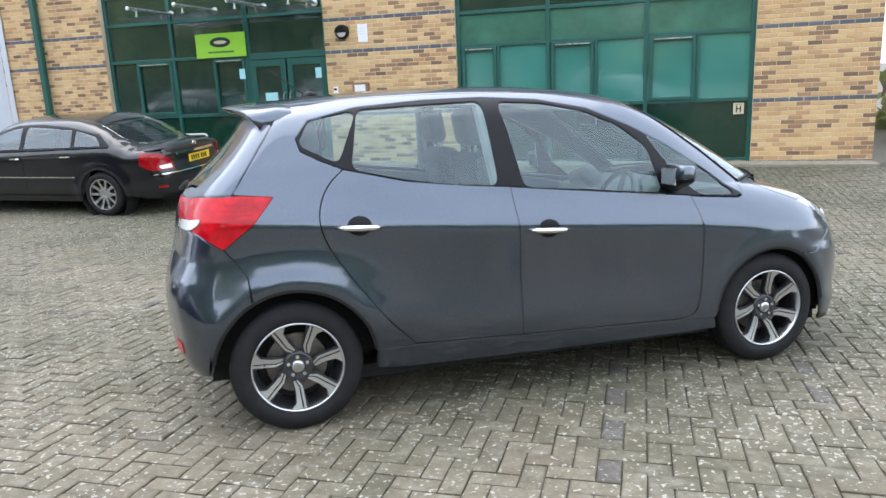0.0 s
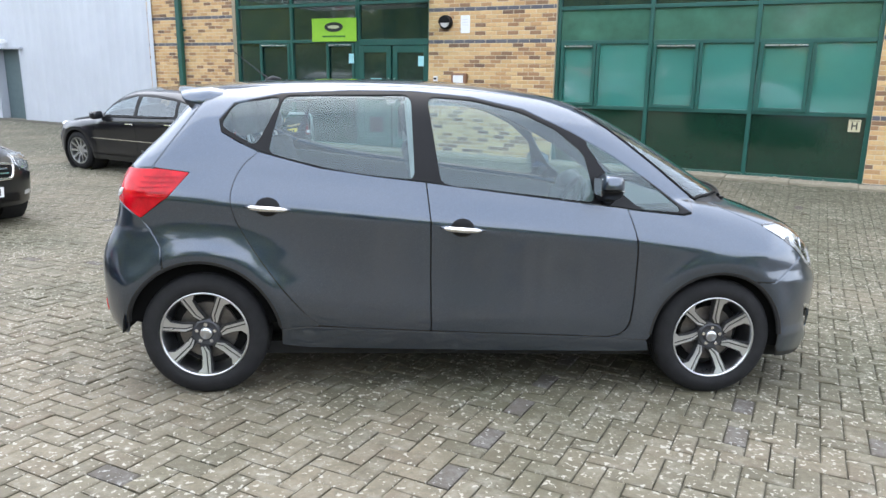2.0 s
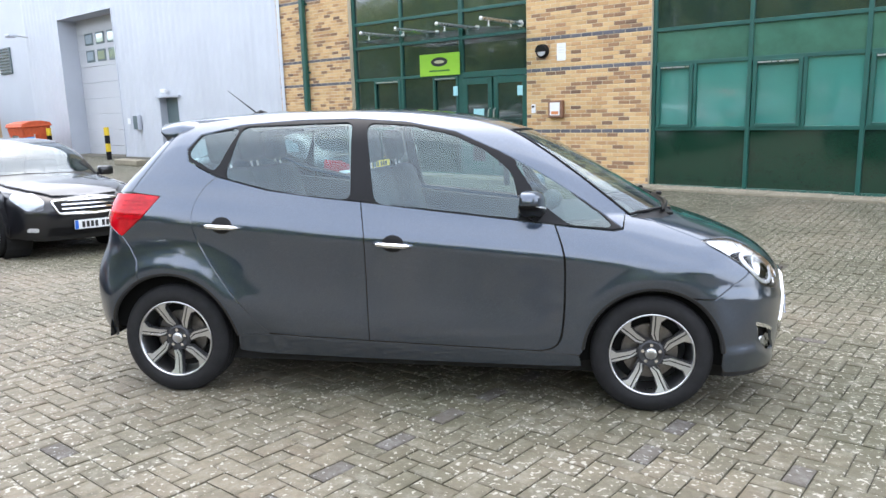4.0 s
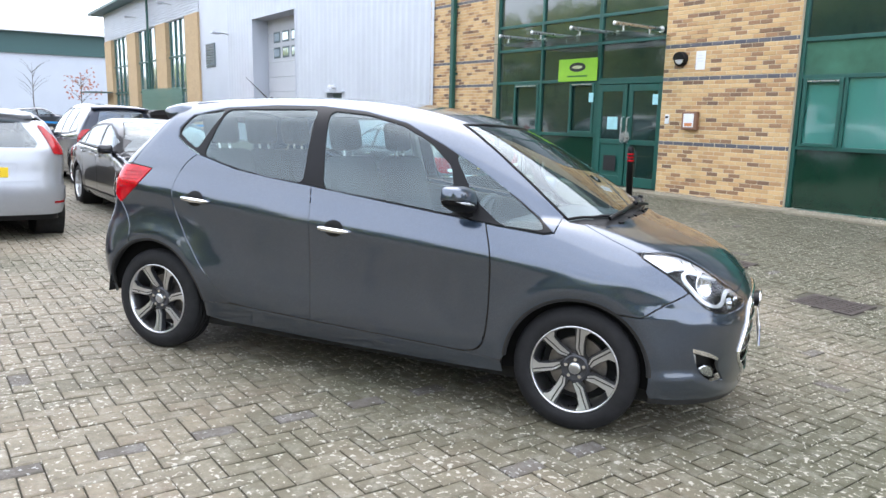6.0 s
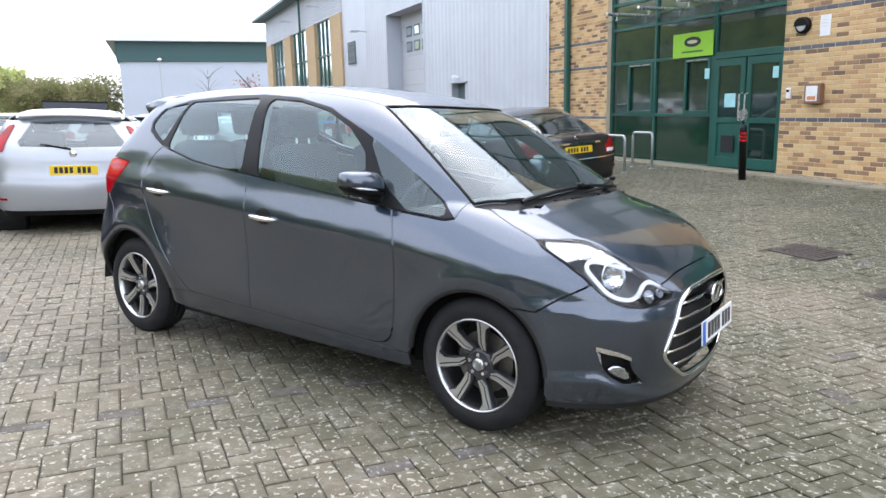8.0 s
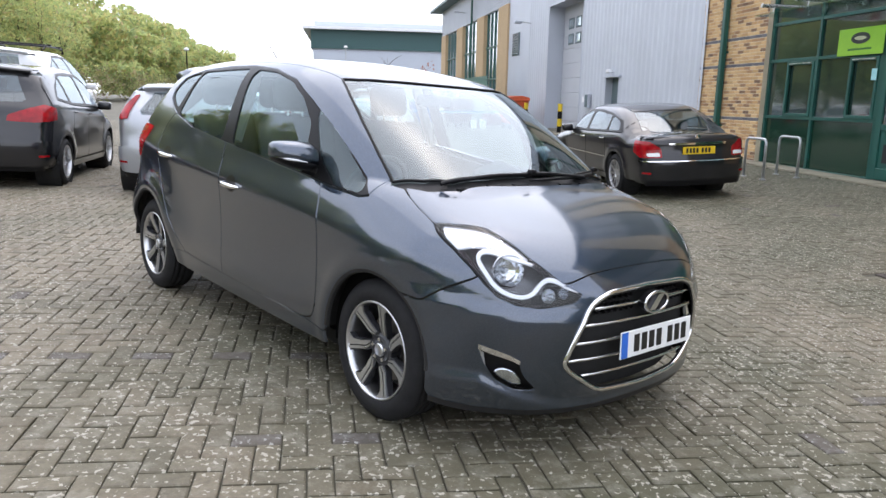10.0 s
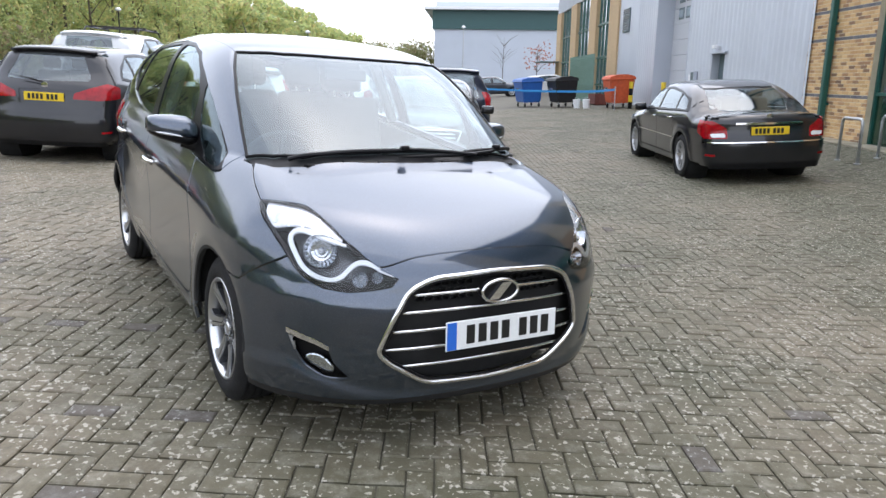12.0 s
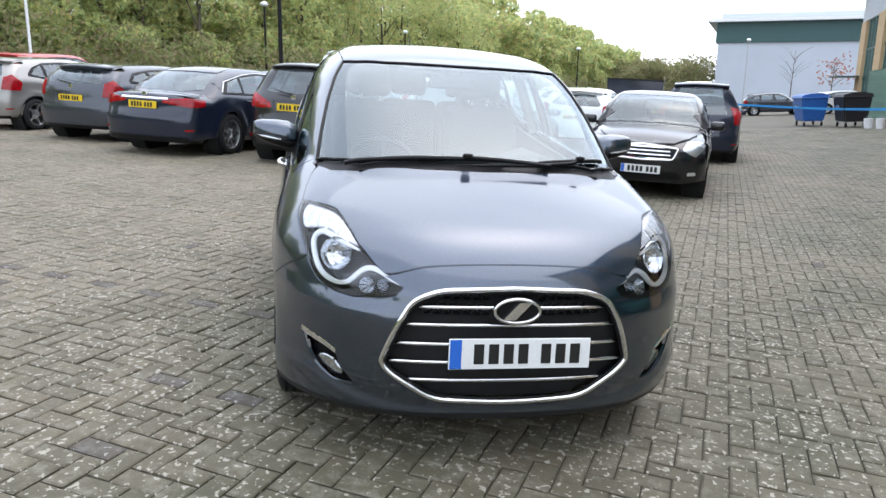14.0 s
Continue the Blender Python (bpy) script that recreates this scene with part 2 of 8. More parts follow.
def window_glass(name, tint, gloss=1.0, base=0.045):
    """A thin pane: it lets light straight through, tinted, and mirrors by its angle, alike from both sides."""
    m = bpy.data.materials.new(name)
    m.use_nodes = True
    n, l = m.node_tree.nodes, m.node_tree.links
    n.clear()
    out, mix, clear, shine, turn_, rise, gain = (n.new("ShaderNode" + k) for k in ("OutputMaterial", "MixShader", "BsdfTransparent", "BsdfGlossy", "LayerWeight", "Math", "Math"))
    clear.inputs[0].default_value, shine.inputs[0].default_value = (*tint, 1), (*gloss, 1) if isinstance(gloss, tuple) else (gloss, gloss, gloss, 1)
    shine.inputs["Roughness"].default_value, turn_.inputs[0].default_value = 0.01, 0.5
    rise.operation, gain.operation = "POWER", "MULTIPLY_ADD"
    rise.inputs[1].default_value, gain.inputs[1].default_value, gain.inputs[2].default_value = 4.0, 0.95 - base, base
    l.new(turn_.outputs["Facing"], rise.inputs[0])
    l.new(rise.outputs[0], gain.inputs[0])
    l.new(gain.outputs[0], mix.inputs[0])
    l.new(clear.outputs[0], mix.inputs[1])
    l.new(shine.outputs[0], mix.inputs[2])
    l.new(mix.outputs[0], out.inputs[0])
    return m


def clear_lens(name, colour):
    return window_glass(name, colour, 1.0, 0.03)


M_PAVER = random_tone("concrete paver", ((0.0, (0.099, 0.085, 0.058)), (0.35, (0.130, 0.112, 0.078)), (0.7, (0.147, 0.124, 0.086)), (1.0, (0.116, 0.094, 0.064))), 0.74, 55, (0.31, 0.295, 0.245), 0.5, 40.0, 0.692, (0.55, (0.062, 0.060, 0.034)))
M_PAVER_DARK = random_tone("slate grey paver", ((0.0, (0.066, 0.058, 0.049)), (1.0, (0.092, 0.081, 0.067))), 0.9, 55, (0.25, 0.245, 0.23), 0.5, 42.0, 0.705)
M_JOINT = plain("sand and moss in the joints", (0.060, 0.056, 0.040), 0.95, spread=0.4, scale=3.0, fine=160, bump=0.6)
M_GROUND = plain("distant paving", (0.115, 0.107, 0.084), 0.9, spread=0.2, scale=0.5, fine=30, bump=0.3)
M_BRICK = random_tone("buff brick", ((0.0, (0.44, 0.285, 0.130)), (0.3, (0.58, 0.395, 0.200)), (0.55, (0.52, 0.335, 0.160)), (0.72, (0.43, 0.260, 0.122)), (0.86, (0.30, 0.172, 0.090)), (1.0, (0.15, 0.092, 0.060))), 0.85, 70, None, 0.5)
M_BRICK_BLUE = random_tone("blue engineering brick", ((0.0, (0.070, 0.072, 0.088)), (1.0, (0.115, 0.112, 0.125))), 0.55, 70)
M_MORTAR = plain("mortar", (0.55, 0.465, 0.335), 0.95, spread=0.2, scale=3.0, bump=0.5)
M_BRICK_FAR = plain("buff brickwork far off", (0.46, 0.33, 0.19), 0.9, spread=0.22, scale=14.0, fine=30)
M_GREEN = plain("dark green powder-coated aluminium", (0.010, 0.078, 0.062), 0.38, spread=0.12, scale=3.0)
M_SPANDREL = plain("dark green spandrel glass", (0.008, 0.034, 0.020), 0.06, spread=0.1, scale=1.0, spec=0.7)
M_PANE_TEAL = plain("tinted window pane with blinds behind", (0.046, 0.200, 0.168), 0.05, spread=0.10, scale=1.3, spec=0.9, coat=1.0)
M_PANE_FILM = plain("streaked tinted pane", (0.050, 0.135, 0.095), 0.09, spread=0.35, scale=2.0, spec=0.6)
M_PANE_DARK = plain("dark entrance pane", (0.012, 0.032, 0.027), 0.03, spread=0.2, scale=1.0, spec=0.9, coat=1.0)
M_PANE_SKY = plain("mirror-tinted tall pane", (0.46, 0.54, 0.56), 0.04, 0.7, spread=0.12, scale=0.6)
M_CLAD = plain("silver-grey profiled steel sheet", (0.52, 0.55, 0.60), 0.45, spread=0.06, scale=0.8, metal=0.15)
M_CLAD_FLAT = plain("smooth silver-grey panel", (0.47, 0.50, 0.555), 0.45, spread=0.05, scale=0.6, metal=0.15)
M_ROLLER = plain("pale grey door panel", (0.46, 0.48, 0.51), 0.5, spread=0.05, scale=1.0)
M_GREYDOOR = plain("grey-green painted steel door", (0.09, 0.13, 0.14), 0.45)
M_STEEL = plain("brushed stainless steel", (0.60, 0.60, 0.60), 0.28, 1.0, spread=0.1, scale=12)
M_GALV = plain("galvanised steel", (0.45, 0.46, 0.47), 0.5, 0.8, spread=0.2, scale=14)
M_BLACK = plain("black plastic", (0.014, 0.014, 0.015), 0.5, spread=0.2, spec=0.35)
M_TRIM = plain("satin black trim", (0.006, 0.006, 0.007), 0.36, spread=0.15, spec=0.2)
M_RUBBER = plain("tyre rubber", (0.013, 0.013, 0.014), 0.75, spread=0.3, scale=20, bump=0.3, spec=0.25)
M_WELL = plain("underside and wheel housing", (0.010, 0.010, 0.010), 0.9, spread=0.3)
M_VOID = plain("flat black for arch shade", (0.004, 0.004, 0.004), 1.0, spec=0.1)
M_SHADOWGAP = plain("near-black shade behind panel gaps", (0.006, 0.006, 0.007), 0.8)
M_CHROME = plain("chrome", (0.78, 0.78, 0.79), 0.06, 1.0, spread=0.03)
M_ALLOY = plain("machined alloy", (0.62, 0.63, 0.65), 0.30, 1.0, spread=0.02, scale=8)
M_ALLOY_DARK = plain("dark painted alloy", (0.035, 0.036, 0.040), 0.35, 0.3, spread=0.1)
M_BRAKE = plain("brake disc steel", (0.18, 0.165, 0.15), 0.4, 0.8, spread=0.3, scale=25)
M_PAINT = car_paint("graphite metallic paint", (0.029, 0.045, 0.073), 0.90, 0.30, 0.25, 1.85)
M_PAINT_BLACK = car_paint("black paint", (0.006, 0.0065, 0.009), 0.1, 0.3, 0.05, 1.5)
M_PAINT_SILVER = car_paint("silver paint", (0.34, 0.355, 0.38), 0.6, 0.35)
M_PAINT_NAVY = car_paint("navy paint", (0.007, 0.012, 0.028), 0.2, 0.3)
M_PAINT_GREY = car_paint("warm grey paint", (0.26, 0.25, 0.235), 0.5, 0.35)
M_PAINT_SLATE = car_paint("slate grey paint", (0.045, 0.052, 0.065), 0.5, 0.3)
M_PAINT_WHITE = car_paint("white paint", (0.72, 0.73, 0.73), 0.0, 0.35, 0.0)
M_PAINT_RED = car_paint("red paint", (0.36, 0.02, 0.02), 0.1, 0.3, 0.05)
M_GLASS = window_glass("car window glass", (0.66, 0.80, 0.80), (0.86, 0.97, 1.0), 0.085)
M_SCREEN = window_glass("laminated windscreen glass", (0.62, 0.74, 0.75), (0.90, 0.97, 1.0), 0.13)
M_GLASS_DARK = window_glass("shaded car glass", (0.44, 0.50, 0.51), (0.90, 0.97, 1.0), 0.12)
M_LENS = clear_lens("clear lamp cover", (0.93, 0.94, 0.95))
M_RED = plain("red lamp lens", (0.44, 0.003, 0.010), 0.10, spread=0.40, scale=18, spec=0.3, coat=0.15)
M_RED_DIM = plain("dark red lamp lens", (0.27, 0.004, 0.008), 0.10, spread=0.40, scale=14, spec=0.35, coat=0.2)
M_RED_DEEP = plain("deep red lamp ribs", (0.40, 0.002, 0.012), 0.15, spread=0.2, scale=20, spec=0.35)
M_LAMP_WHITE = plain("frosted lamp lens", (0.70, 0.71, 0.72), 0.12, spread=0.1, scale=30, coat=1.0)
M_REFLECTOR = plain("lamp reflector", (0.62, 0.64, 0.66), 0.14, 1.0, spread=0.3, scale=45)
M_LAMP_GREY = plain("silver lamp housing", (0.42, 0.44, 0.46), 0.25, 0.7)
M_LAMP_DARK = plain("dark lamp bezel", (0.030, 0.031, 0.034), 0.35, 0.2)
M_LAMP_UPPER = plain("clear bright lamp optics", (0.66, 0.67, 0.70), 0.22, 0.5, spread=0.22, scale=45)
M_BOWL = plain("silvered lamp bowl", (0.62, 0.64, 0.67), 0.10, 1.0, spread=0.25, scale=90)
M_LAMP_SHADE = plain("satin grey lamp lining", (0.11, 0.113, 0.12), 0.25, 0.5, spread=0.15)
M_DRL = plain("daytime lamp strip", (0.62, 0.64, 0.66), 0.2, 0.6, spread=0.04)
M_SEAT = plain("dark grey seat fabric", (0.075, 0.077, 0.082), 0.9, spread=0.25, scale=30, bump=0.3)
M_DASH = plain("soft grey dashboard plastic", (0.075, 0.078, 0.080), 0.6, spread=0.1)
M_LINER = plain("pale headliner", (0.36, 0.36, 0.35), 0.95)
M_PLATE_W = plain("white reflective plate", (0.76, 0.77, 0.76), 0.35, spread=0.04)
M_PLATE_Y = plain("yellow reflective plate", (0.72, 0.50, 0.02), 0.35, spread=0.06)
M_PLATE_B = plain("blue plate band", (0.02, 0.13, 0.55), 0.35, spread=0.05)
M_INK = plain("black lettering", (0.010, 0.010, 0.010), 0.4)
M_LIME = plain("lime green board", (0.30, 0.55, 0.03), 0.5, spread=0.05)
M_WHITE = plain("white board", (0.74, 0.75, 0.76), 0.5, spread=0.05)
M_CREAM = plain("cream panel", (0.55, 0.50, 0.33), 0.6)
M_BLUE_BIN = plain("blue plastic", (0.015, 0.10, 0.36), 0.45, spread=0.2)
M_RED_BIN = plain("orange-red painted steel", (0.52, 0.085, 0.025), 0.55, spread=0.25)
M_TAPE = plain("blue barrier tape", (0.03, 0.24, 0.55), 0.4)
M_YELLOW = plain("yellow paint", (0.66, 0.46, 0.02), 0.5, spread=0.15)
M_IRON = plain("rusty cast iron", (0.060, 0.050, 0.045), 0.7, 0.4, spread=0.3, scale=20, bump=0.4)
M_KERB = plain("weathered concrete", (0.23, 0.205, 0.15), 0.9, spread=0.2, scale=5, bump=0.4)
M_GRAVEL = random_tone("pale gravel", ((0.0, (0.36, 0.33, 0.27)), (0.5, (0.50, 0.47, 0.40)), (1.0, (0.28, 0.25, 0.20))), 0.9, 90)
M_PALISADE = plain("weathered pale green steel", (0.14, 0.24, 0.19), 0.55, spread=0.2)
M_PLANTER = plain("dark red stained timber", (0.13, 0.035, 0.025), 0.8, spread=0.3)
M_FASCIA = plain("dark green fascia", (0.030, 0.085, 0.085), 0.5, spread=0.08)
M_FARWALL = plain("pale blue-grey sheet wall", (0.46, 0.50, 0.56), 0.55, spread=0.05, scale=0.3)
M_BARK = plain("bark", (0.085, 0.070, 0.050), 0.95, spread=0.3, bump=0.5)
def leafy(m, share=0.55):
    """Leaves let some light through."""
    n, l = m.node_tree.nodes, m.node_tree.links
    out, b = n["Material Output"], n["Principled BSDF"]
    tr, mix = n.new("ShaderNodeBsdfTranslucent"), n.new("ShaderNodeMixShader")
    mix.inputs[0].default_value = share
    l.new(b.inputs["Base Color"].links[0].from_socket, tr.inputs[0])
    l.new(b.outputs[0], mix.inputs[1])
    l.new(tr.outputs[0], mix.inputs[2])
    l.new(mix.outputs[0], out.inputs[0])
    return m


M_LEAF = random_tone("woodland leaves", ((0.0, (0.286, 0.352, 0.160)), (0.25, (0.374, 0.451, 0.193)), (0.5, (0.462, 0.517, 0.220)), (0.72, (0.550, 0.561, 0.237)), (0.88, (0.583, 0.517, 0.220)), (1.0, (0.440, 0.363, 0.215))), 0.7, 3)
M_SCRUB = random_tone("undergrowth leaves", ((0.0, (0.170, 0.210, 0.085)), (0.4, (0.270, 0.285, 0.130)), (0.75, (0.320, 0.285, 0.160)), (1.0, (0.260, 0.200, 0.130))), 0.8, 3)
M_RUST_LEAF = random_tone("red autumn leaves", ((0.0, (0.30, 0.12, 0.09)), (1.0, (0.40, 0.19, 0.13))), 0.8, 3)
for m in (M_LEAF, M_SCRUB, M_RUST_LEAF):
    leafy(m)
M_EARTH = plain("woodland floor", (0.07, 0.06, 0.035), 0.95, spread=0.4, scale=1.0, fine=20, bump=0.5)
# ---- car bodies: smooth fields, whose zero surface is the skin ----
def spline(*knots):
    """A natural cubic spline through (x, value) knots, straight beyond its ends."""
    xs, ys = np.array(knots, float).T
    n, h = len(xs), np.diff(xs)
    m, r = np.eye(n), np.zeros(n)
    for i in range(1, n - 1):
        m[i, i - 1:i + 2] = h[i - 1], 2 * (h[i - 1] + h[i]), h[i]
        r[i] = 6 * ((ys[i + 1] - ys[i]) / h[i] - (ys[i] - ys[i - 1]) / h[i - 1])
    c = np.linalg.solve(m, r)
    s0 = (ys[1] - ys[0]) / h[0] - h[0] * c[1] / 6
    s1 = (ys[-1] - ys[-2]) / h[-1] + h[-1] * c[-2] / 6

    def f(x):
        x = np.asarray(x, float)
        i = np.clip(np.searchsorted(xs, x) - 1, 0, n - 2)
        a, b, g = xs[i + 1] - x, x - xs[i], h[i]
        v = (c[i] * a ** 3 + c[i + 1] * b ** 3) / (6 * g) + (ys[i] / g - c[i] * g / 6) * a + (ys[i + 1] / g - c[i + 1] * g / 6) * b
        v = np.where(x < xs[0], ys[0] + s0 * (x - xs[0]), v)
        return np.where(x > xs[-1], ys[-1] + s1 * (x - xs[-1]), v)
    return f


def smax(a, b, k):
    return np.maximum(a, b) + np.maximum(k - np.abs(a - b), 0) ** 2 / (4 * k)


def smin(a, b, k):
    return -smax(-a, -b, k)


def ramp(x, a, b):
    t = np.clip((x - a) / (b - a), 0, 1)
    return t * t * (3 - 2 * t)


def hero_field():
    """The grey hatchback: forward is +x, the middle of the wheelbase at 0, paving at z = 0."""
    roof = spline((-1.7, 1.49), (-1.3, 1.560), (-1.0, 1.588), (-.6, 1.606), (-.2, 1.608), (.1, 1.594), (.3, 1.572), (.5, 1.532), (.7, 1.462),
                  (.9, 1.366), (1.1, 1.255), (1.3, 1.135), (1.5, 1.01), (1.8, .82), (2.2, .56))
    hood = spline((.9, 1.12), (1.3, 1.062), (1.5, 1.012), (1.7, .950), (1.9, .868), (2.0, .812), (2.1, .735), (2.2, .63))
    plan = spline((-2.1, .73), (-1.7, .822), (-1.3, .866), (-.8, .879), (0, .882), (.8, .878), (1.3, .868), (1.6, .848), (1.9, .81), (2.2, .75))
    low = spline((.05, -.10), (.2, -.052), (.3, -.026), (.42, -.014), (.55, -.017), (.7, -.014), (.88, .0), (1.0, .010), (1.4, .04))
    high = spline((.7, .058), (.868, .006), (.95, -.0195), (1.03, -.0445), (1.1, -.062), (1.22, -.098), (1.36, -.150), (1.5, -.212), (1.65, -.30))
    nose = spline((.05, 1.99), (.18, 2.055), (.3, 2.092), (.42, 2.104), (.55, 2.110), (.65, 2.100), (.73, 2.072), (.82, 2.02), (1.0, 1.87))
    tail = spline((.1, 1.66), (.22, 1.79), (.35, 1.885), (.5, 1.912), (.68, 1.915), (.78, 1.885), (.92, 1.848), (1.06, 1.815), (1.13, 1.775), (1.27, 1.635), (1.45, 1.48), (1.65, 1.33))

    def f(x, y, z):
        y = np.abs(y)
        zz = z + .076 * x * (1 - ramp(z, 1.0, 1.45))
        side = plan(x) + smin(low(zz), high(zz), .012)
        for wx, r in ((-1.3075, .405), (1.3075, .385)):
            d = np.hypot(x - wx, z - .312)
            side = side + .013 * np.exp(-((d - r) / .06) ** 2) * ramp(z, .1, .3) + (.034 if wx < 0 else .014) * np.exp(-((d - r) / .2) ** 2) * ramp(z, .3, .6) * ramp(1.0 - z, 0, .3)
        side = side + .045 * ramp(x, 1.5, 1.75) * (1 - ramp(z, .35, .6)) + .02 * ramp(-x, 1.5, 1.7) * (1 - ramp(z, .5, .8))
        # a crease under the headlamp and a ledge along the foot of the front bumper
        shelf = .28 * np.clip(z - .631 + .125 * (x - 1.575), 0, .055) * ramp(x, 1.5, 1.72)
        foot = .235 + .42 * np.minimum(y, .74) ** 3.8
        ledge = .018 * (1 - ramp(z, foot - .050, foot + .012)) * ramp(x, 1.55, 1.8)
        side = side - shelf + ledge
        tuck = .30 * np.clip(z - .735, 0, .11)
        q = y * y
        wrap = ramp(x, .2, .7)
        top = smax(roof(x + 1.6 * q ** 3 * ramp(x, -.1, .6)) - (.105 - .065 * wrap) * q - .37 * wrap * q ** 3, hood(x) - .07 * q - .10 * q * q, .012)
        front = nose(z) - .20 * q - .50 * q * q - shelf * ramp(y, .3, .5) + ledge
        back = tail(z) - .10 * q - .16 * q * q - tuck * ramp(y, .2, .5) * .6
        v = smax(y - side, (z - top) * .9, .15 - .045 * ramp(x, .3, .7) * (1 - ramp(x, 1.0, 1.4)))
        v = smax(v, x - front, .10)
        v = smax(v, (-x - back) * .85, .09)
        return smax(v, .165 - z, .03)
    return f


# ---- skin panels cut out of a body field ----
from mathutils.geometry import delaunay_2d_cdt


class Skin:
    """Cuts panels with real gaps out of a field. Views: side (x, z), top (x, y), roll (x, angle round the length), turn (angle round an upright axis, z)."""

    def __init__(self, field, front_axis=1.0, rear_axis=-1.0, core=0.85):
        self.f, self.fa, self.ra, self.core = field, front_axis, rear_axis, core

    def rays(self, view, p, sign):
        p = np.asarray(p, float)
        a, b, o = p[:, 0], p[:, 1], np.zeros(len(p))
        if view == "side":
            return np.stack([a, o, b], 1), np.stack([o, o + sign, o], 1), 1.3
        if view == "top":
            return np.stack([a, b, o + 0.3], 1), np.stack([o, o, o + 1], 1), 1.7
        if view == "roll":
            return np.stack([a, o, o + self.core], 1), np.stack([o, sign * np.sin(b), np.cos(b)], 1), 1.5
        if view == "turn":
            return np.stack([o + self.fa, o, b], 1), np.stack([np.cos(a), np.sin(a), o], 1), 1.6
        if view == "rear":
            return np.stack([o + self.ra, o, b], 1), np.stack([-np.cos(a), np.sin(a), o], 1), 1.6

    def cast(self, view, p, sign=-1, level=0.0):
        """The skin's point under each view coordinate."""
        o, d, far = self.rays(view, p, sign)
        lo, hi = np.zeros(len(o)), np.full(len(o), far)
        for _ in range(22):
            mid = (lo + hi) / 2
            q = o + d * mid[:, None]
            out = self.f(q[:, 0], q[:, 1], q[:, 2]) > level
            hi, lo = np.where(out, mid, hi), np.where(out, lo, mid)
        return o + d * ((lo + hi) / 2)[:, None]

    def normal(self, q):
        e, g = 0.004, []
        for k in range(3):
            s = np.zeros(3)
            s[k] = e
            g.append(self.f(*(q + s).T) - self.f(*(q - s).T))
        g = np.stack(g, 1)
        return g / np.linalg.norm(g, axis=1, keepdims=True)

    def to_view(self, view, q, sign=-1):
        q = np.asarray(q, float)
        if view == "side":
            return q[:, [0, 2]]
        if view == "top":
            return q[:, [0, 1]]
        if view == "roll":
            return np.stack([q[:, 0], np.arctan2(q[:, 1] * sign, q[:, 2] - self.core)], 1)
        if view == "turn":
            return np.stack([np.arctan2(q[:, 1], q[:, 0] - self.fa), q[:, 2]], 1)
        return np.stack([np.arctan2(q[:, 1], -(q[:, 0] - self.ra)), q[:, 2]], 1)

    def line(self, view, pts, into, sign=-1):
        """A line drawn in one view, as coordinates of another."""
        return [tuple(v) for v in self.to_view(into, self.cast(view, dense(pts, 0.03), sign), sign)]

    def panel(self, name, view, outline, material, parent, label="", sign=-1, gap=0.0017, level=0.0, step=0.035, holes=(), fold=0.014, scale=(1.0, 1.0), flat=False):
        """One panel: the outline drawn in by the gap, filled, laid on the skin, its edge folded inwards."""
        loops = [inset(dense(outline, step * 0.7, scale), gap, scale)] + [inset(dense(h, step * 0.7, scale), -gap, scale) for h in holes]
        pts, edges, polys = [], [], []
        for loop in loops:
            k = len(pts)
            pts += loop
            edges += [(k + i, k + (i + 1) % len(loop)) for i in range(len(loop))]
            polys.append(np.array(loop))
        lo, hi = polys[0].min(0), polys[0].max(0)
        gx, gy = np.meshgrid(np.arange(lo[0], hi[0], step / scale[0]), np.arange(lo[1], hi[1], step / scale[1]))
        g = np.stack([gx.ravel(), gy.ravel()], 1)
        keep = within(g, polys[0]) & (away(g, polys[0], scale) > step * 0.45)
        for h in polys[1:]:
            keep &= ~within(g, h) & (away(g, h, scale) > step * 0.45)
        pts += [tuple(p) for p in g[keep]]
        vs, _, fs, _, _, _ = delaunay_2d_cdt([Vector(p) for p in pts], edges, [], 0, 1e-6)
        q2 = np.array([tuple(v) for v in vs])
        tris = np.array([tuple(f)[:3] for f in fs])
        mid = q2[tris].mean(1)
        ok = within(mid, polys[0])
        for h in polys[1:]:
            ok &= ~within(mid, h)
        tris = tris[ok]
        q = self.cast(view, q2, sign, level)
        n = self.normal(q)
        fn = np.cross(q[tris[:, 1]] - q[tris[:, 0]], q[tris[:, 2]] - q[tris[:, 0]])
        flip = (fn * n[tris[:, 0]]).sum(1) < 0
        tris[flip] = tris[flip][:, ::-1]
        count = {}
        for t in tris:
            for i in range(3):
                e = (t[i], t[(i + 1) % 3])
                count[e] = 1
        rim = [e for e in count if (e[1], e[0]) not in count]
        idx = sorted({i for e in rim for i in e})
        num = {v: k for k, v in enumerate(idx)}
        base = len(q)
        qq = np.vstack([q, q[idx], q[idx] - n[idx] * fold])
        nn = np.vstack([n, n[idx], n[idx]])
        k = len(idx)
        faces = tris.tolist() + [(e[1], e[0], base + k + num[e[0]], base + k + num[e[1]]) for e in rim]
        me = bpy.data.meshes.new(name)
        me.from_pydata(qq.tolist(), [], faces)
        me.materials.append(material)
        me.polygons.foreach_set("use_smooth", [True] * len(me.polygons))
        if not flat:
            me.normals_split_custom_set_from_vertices(nn.tolist())
        ob = new(name, me)
        ob.parent = parent
        return tagged(ob, label)


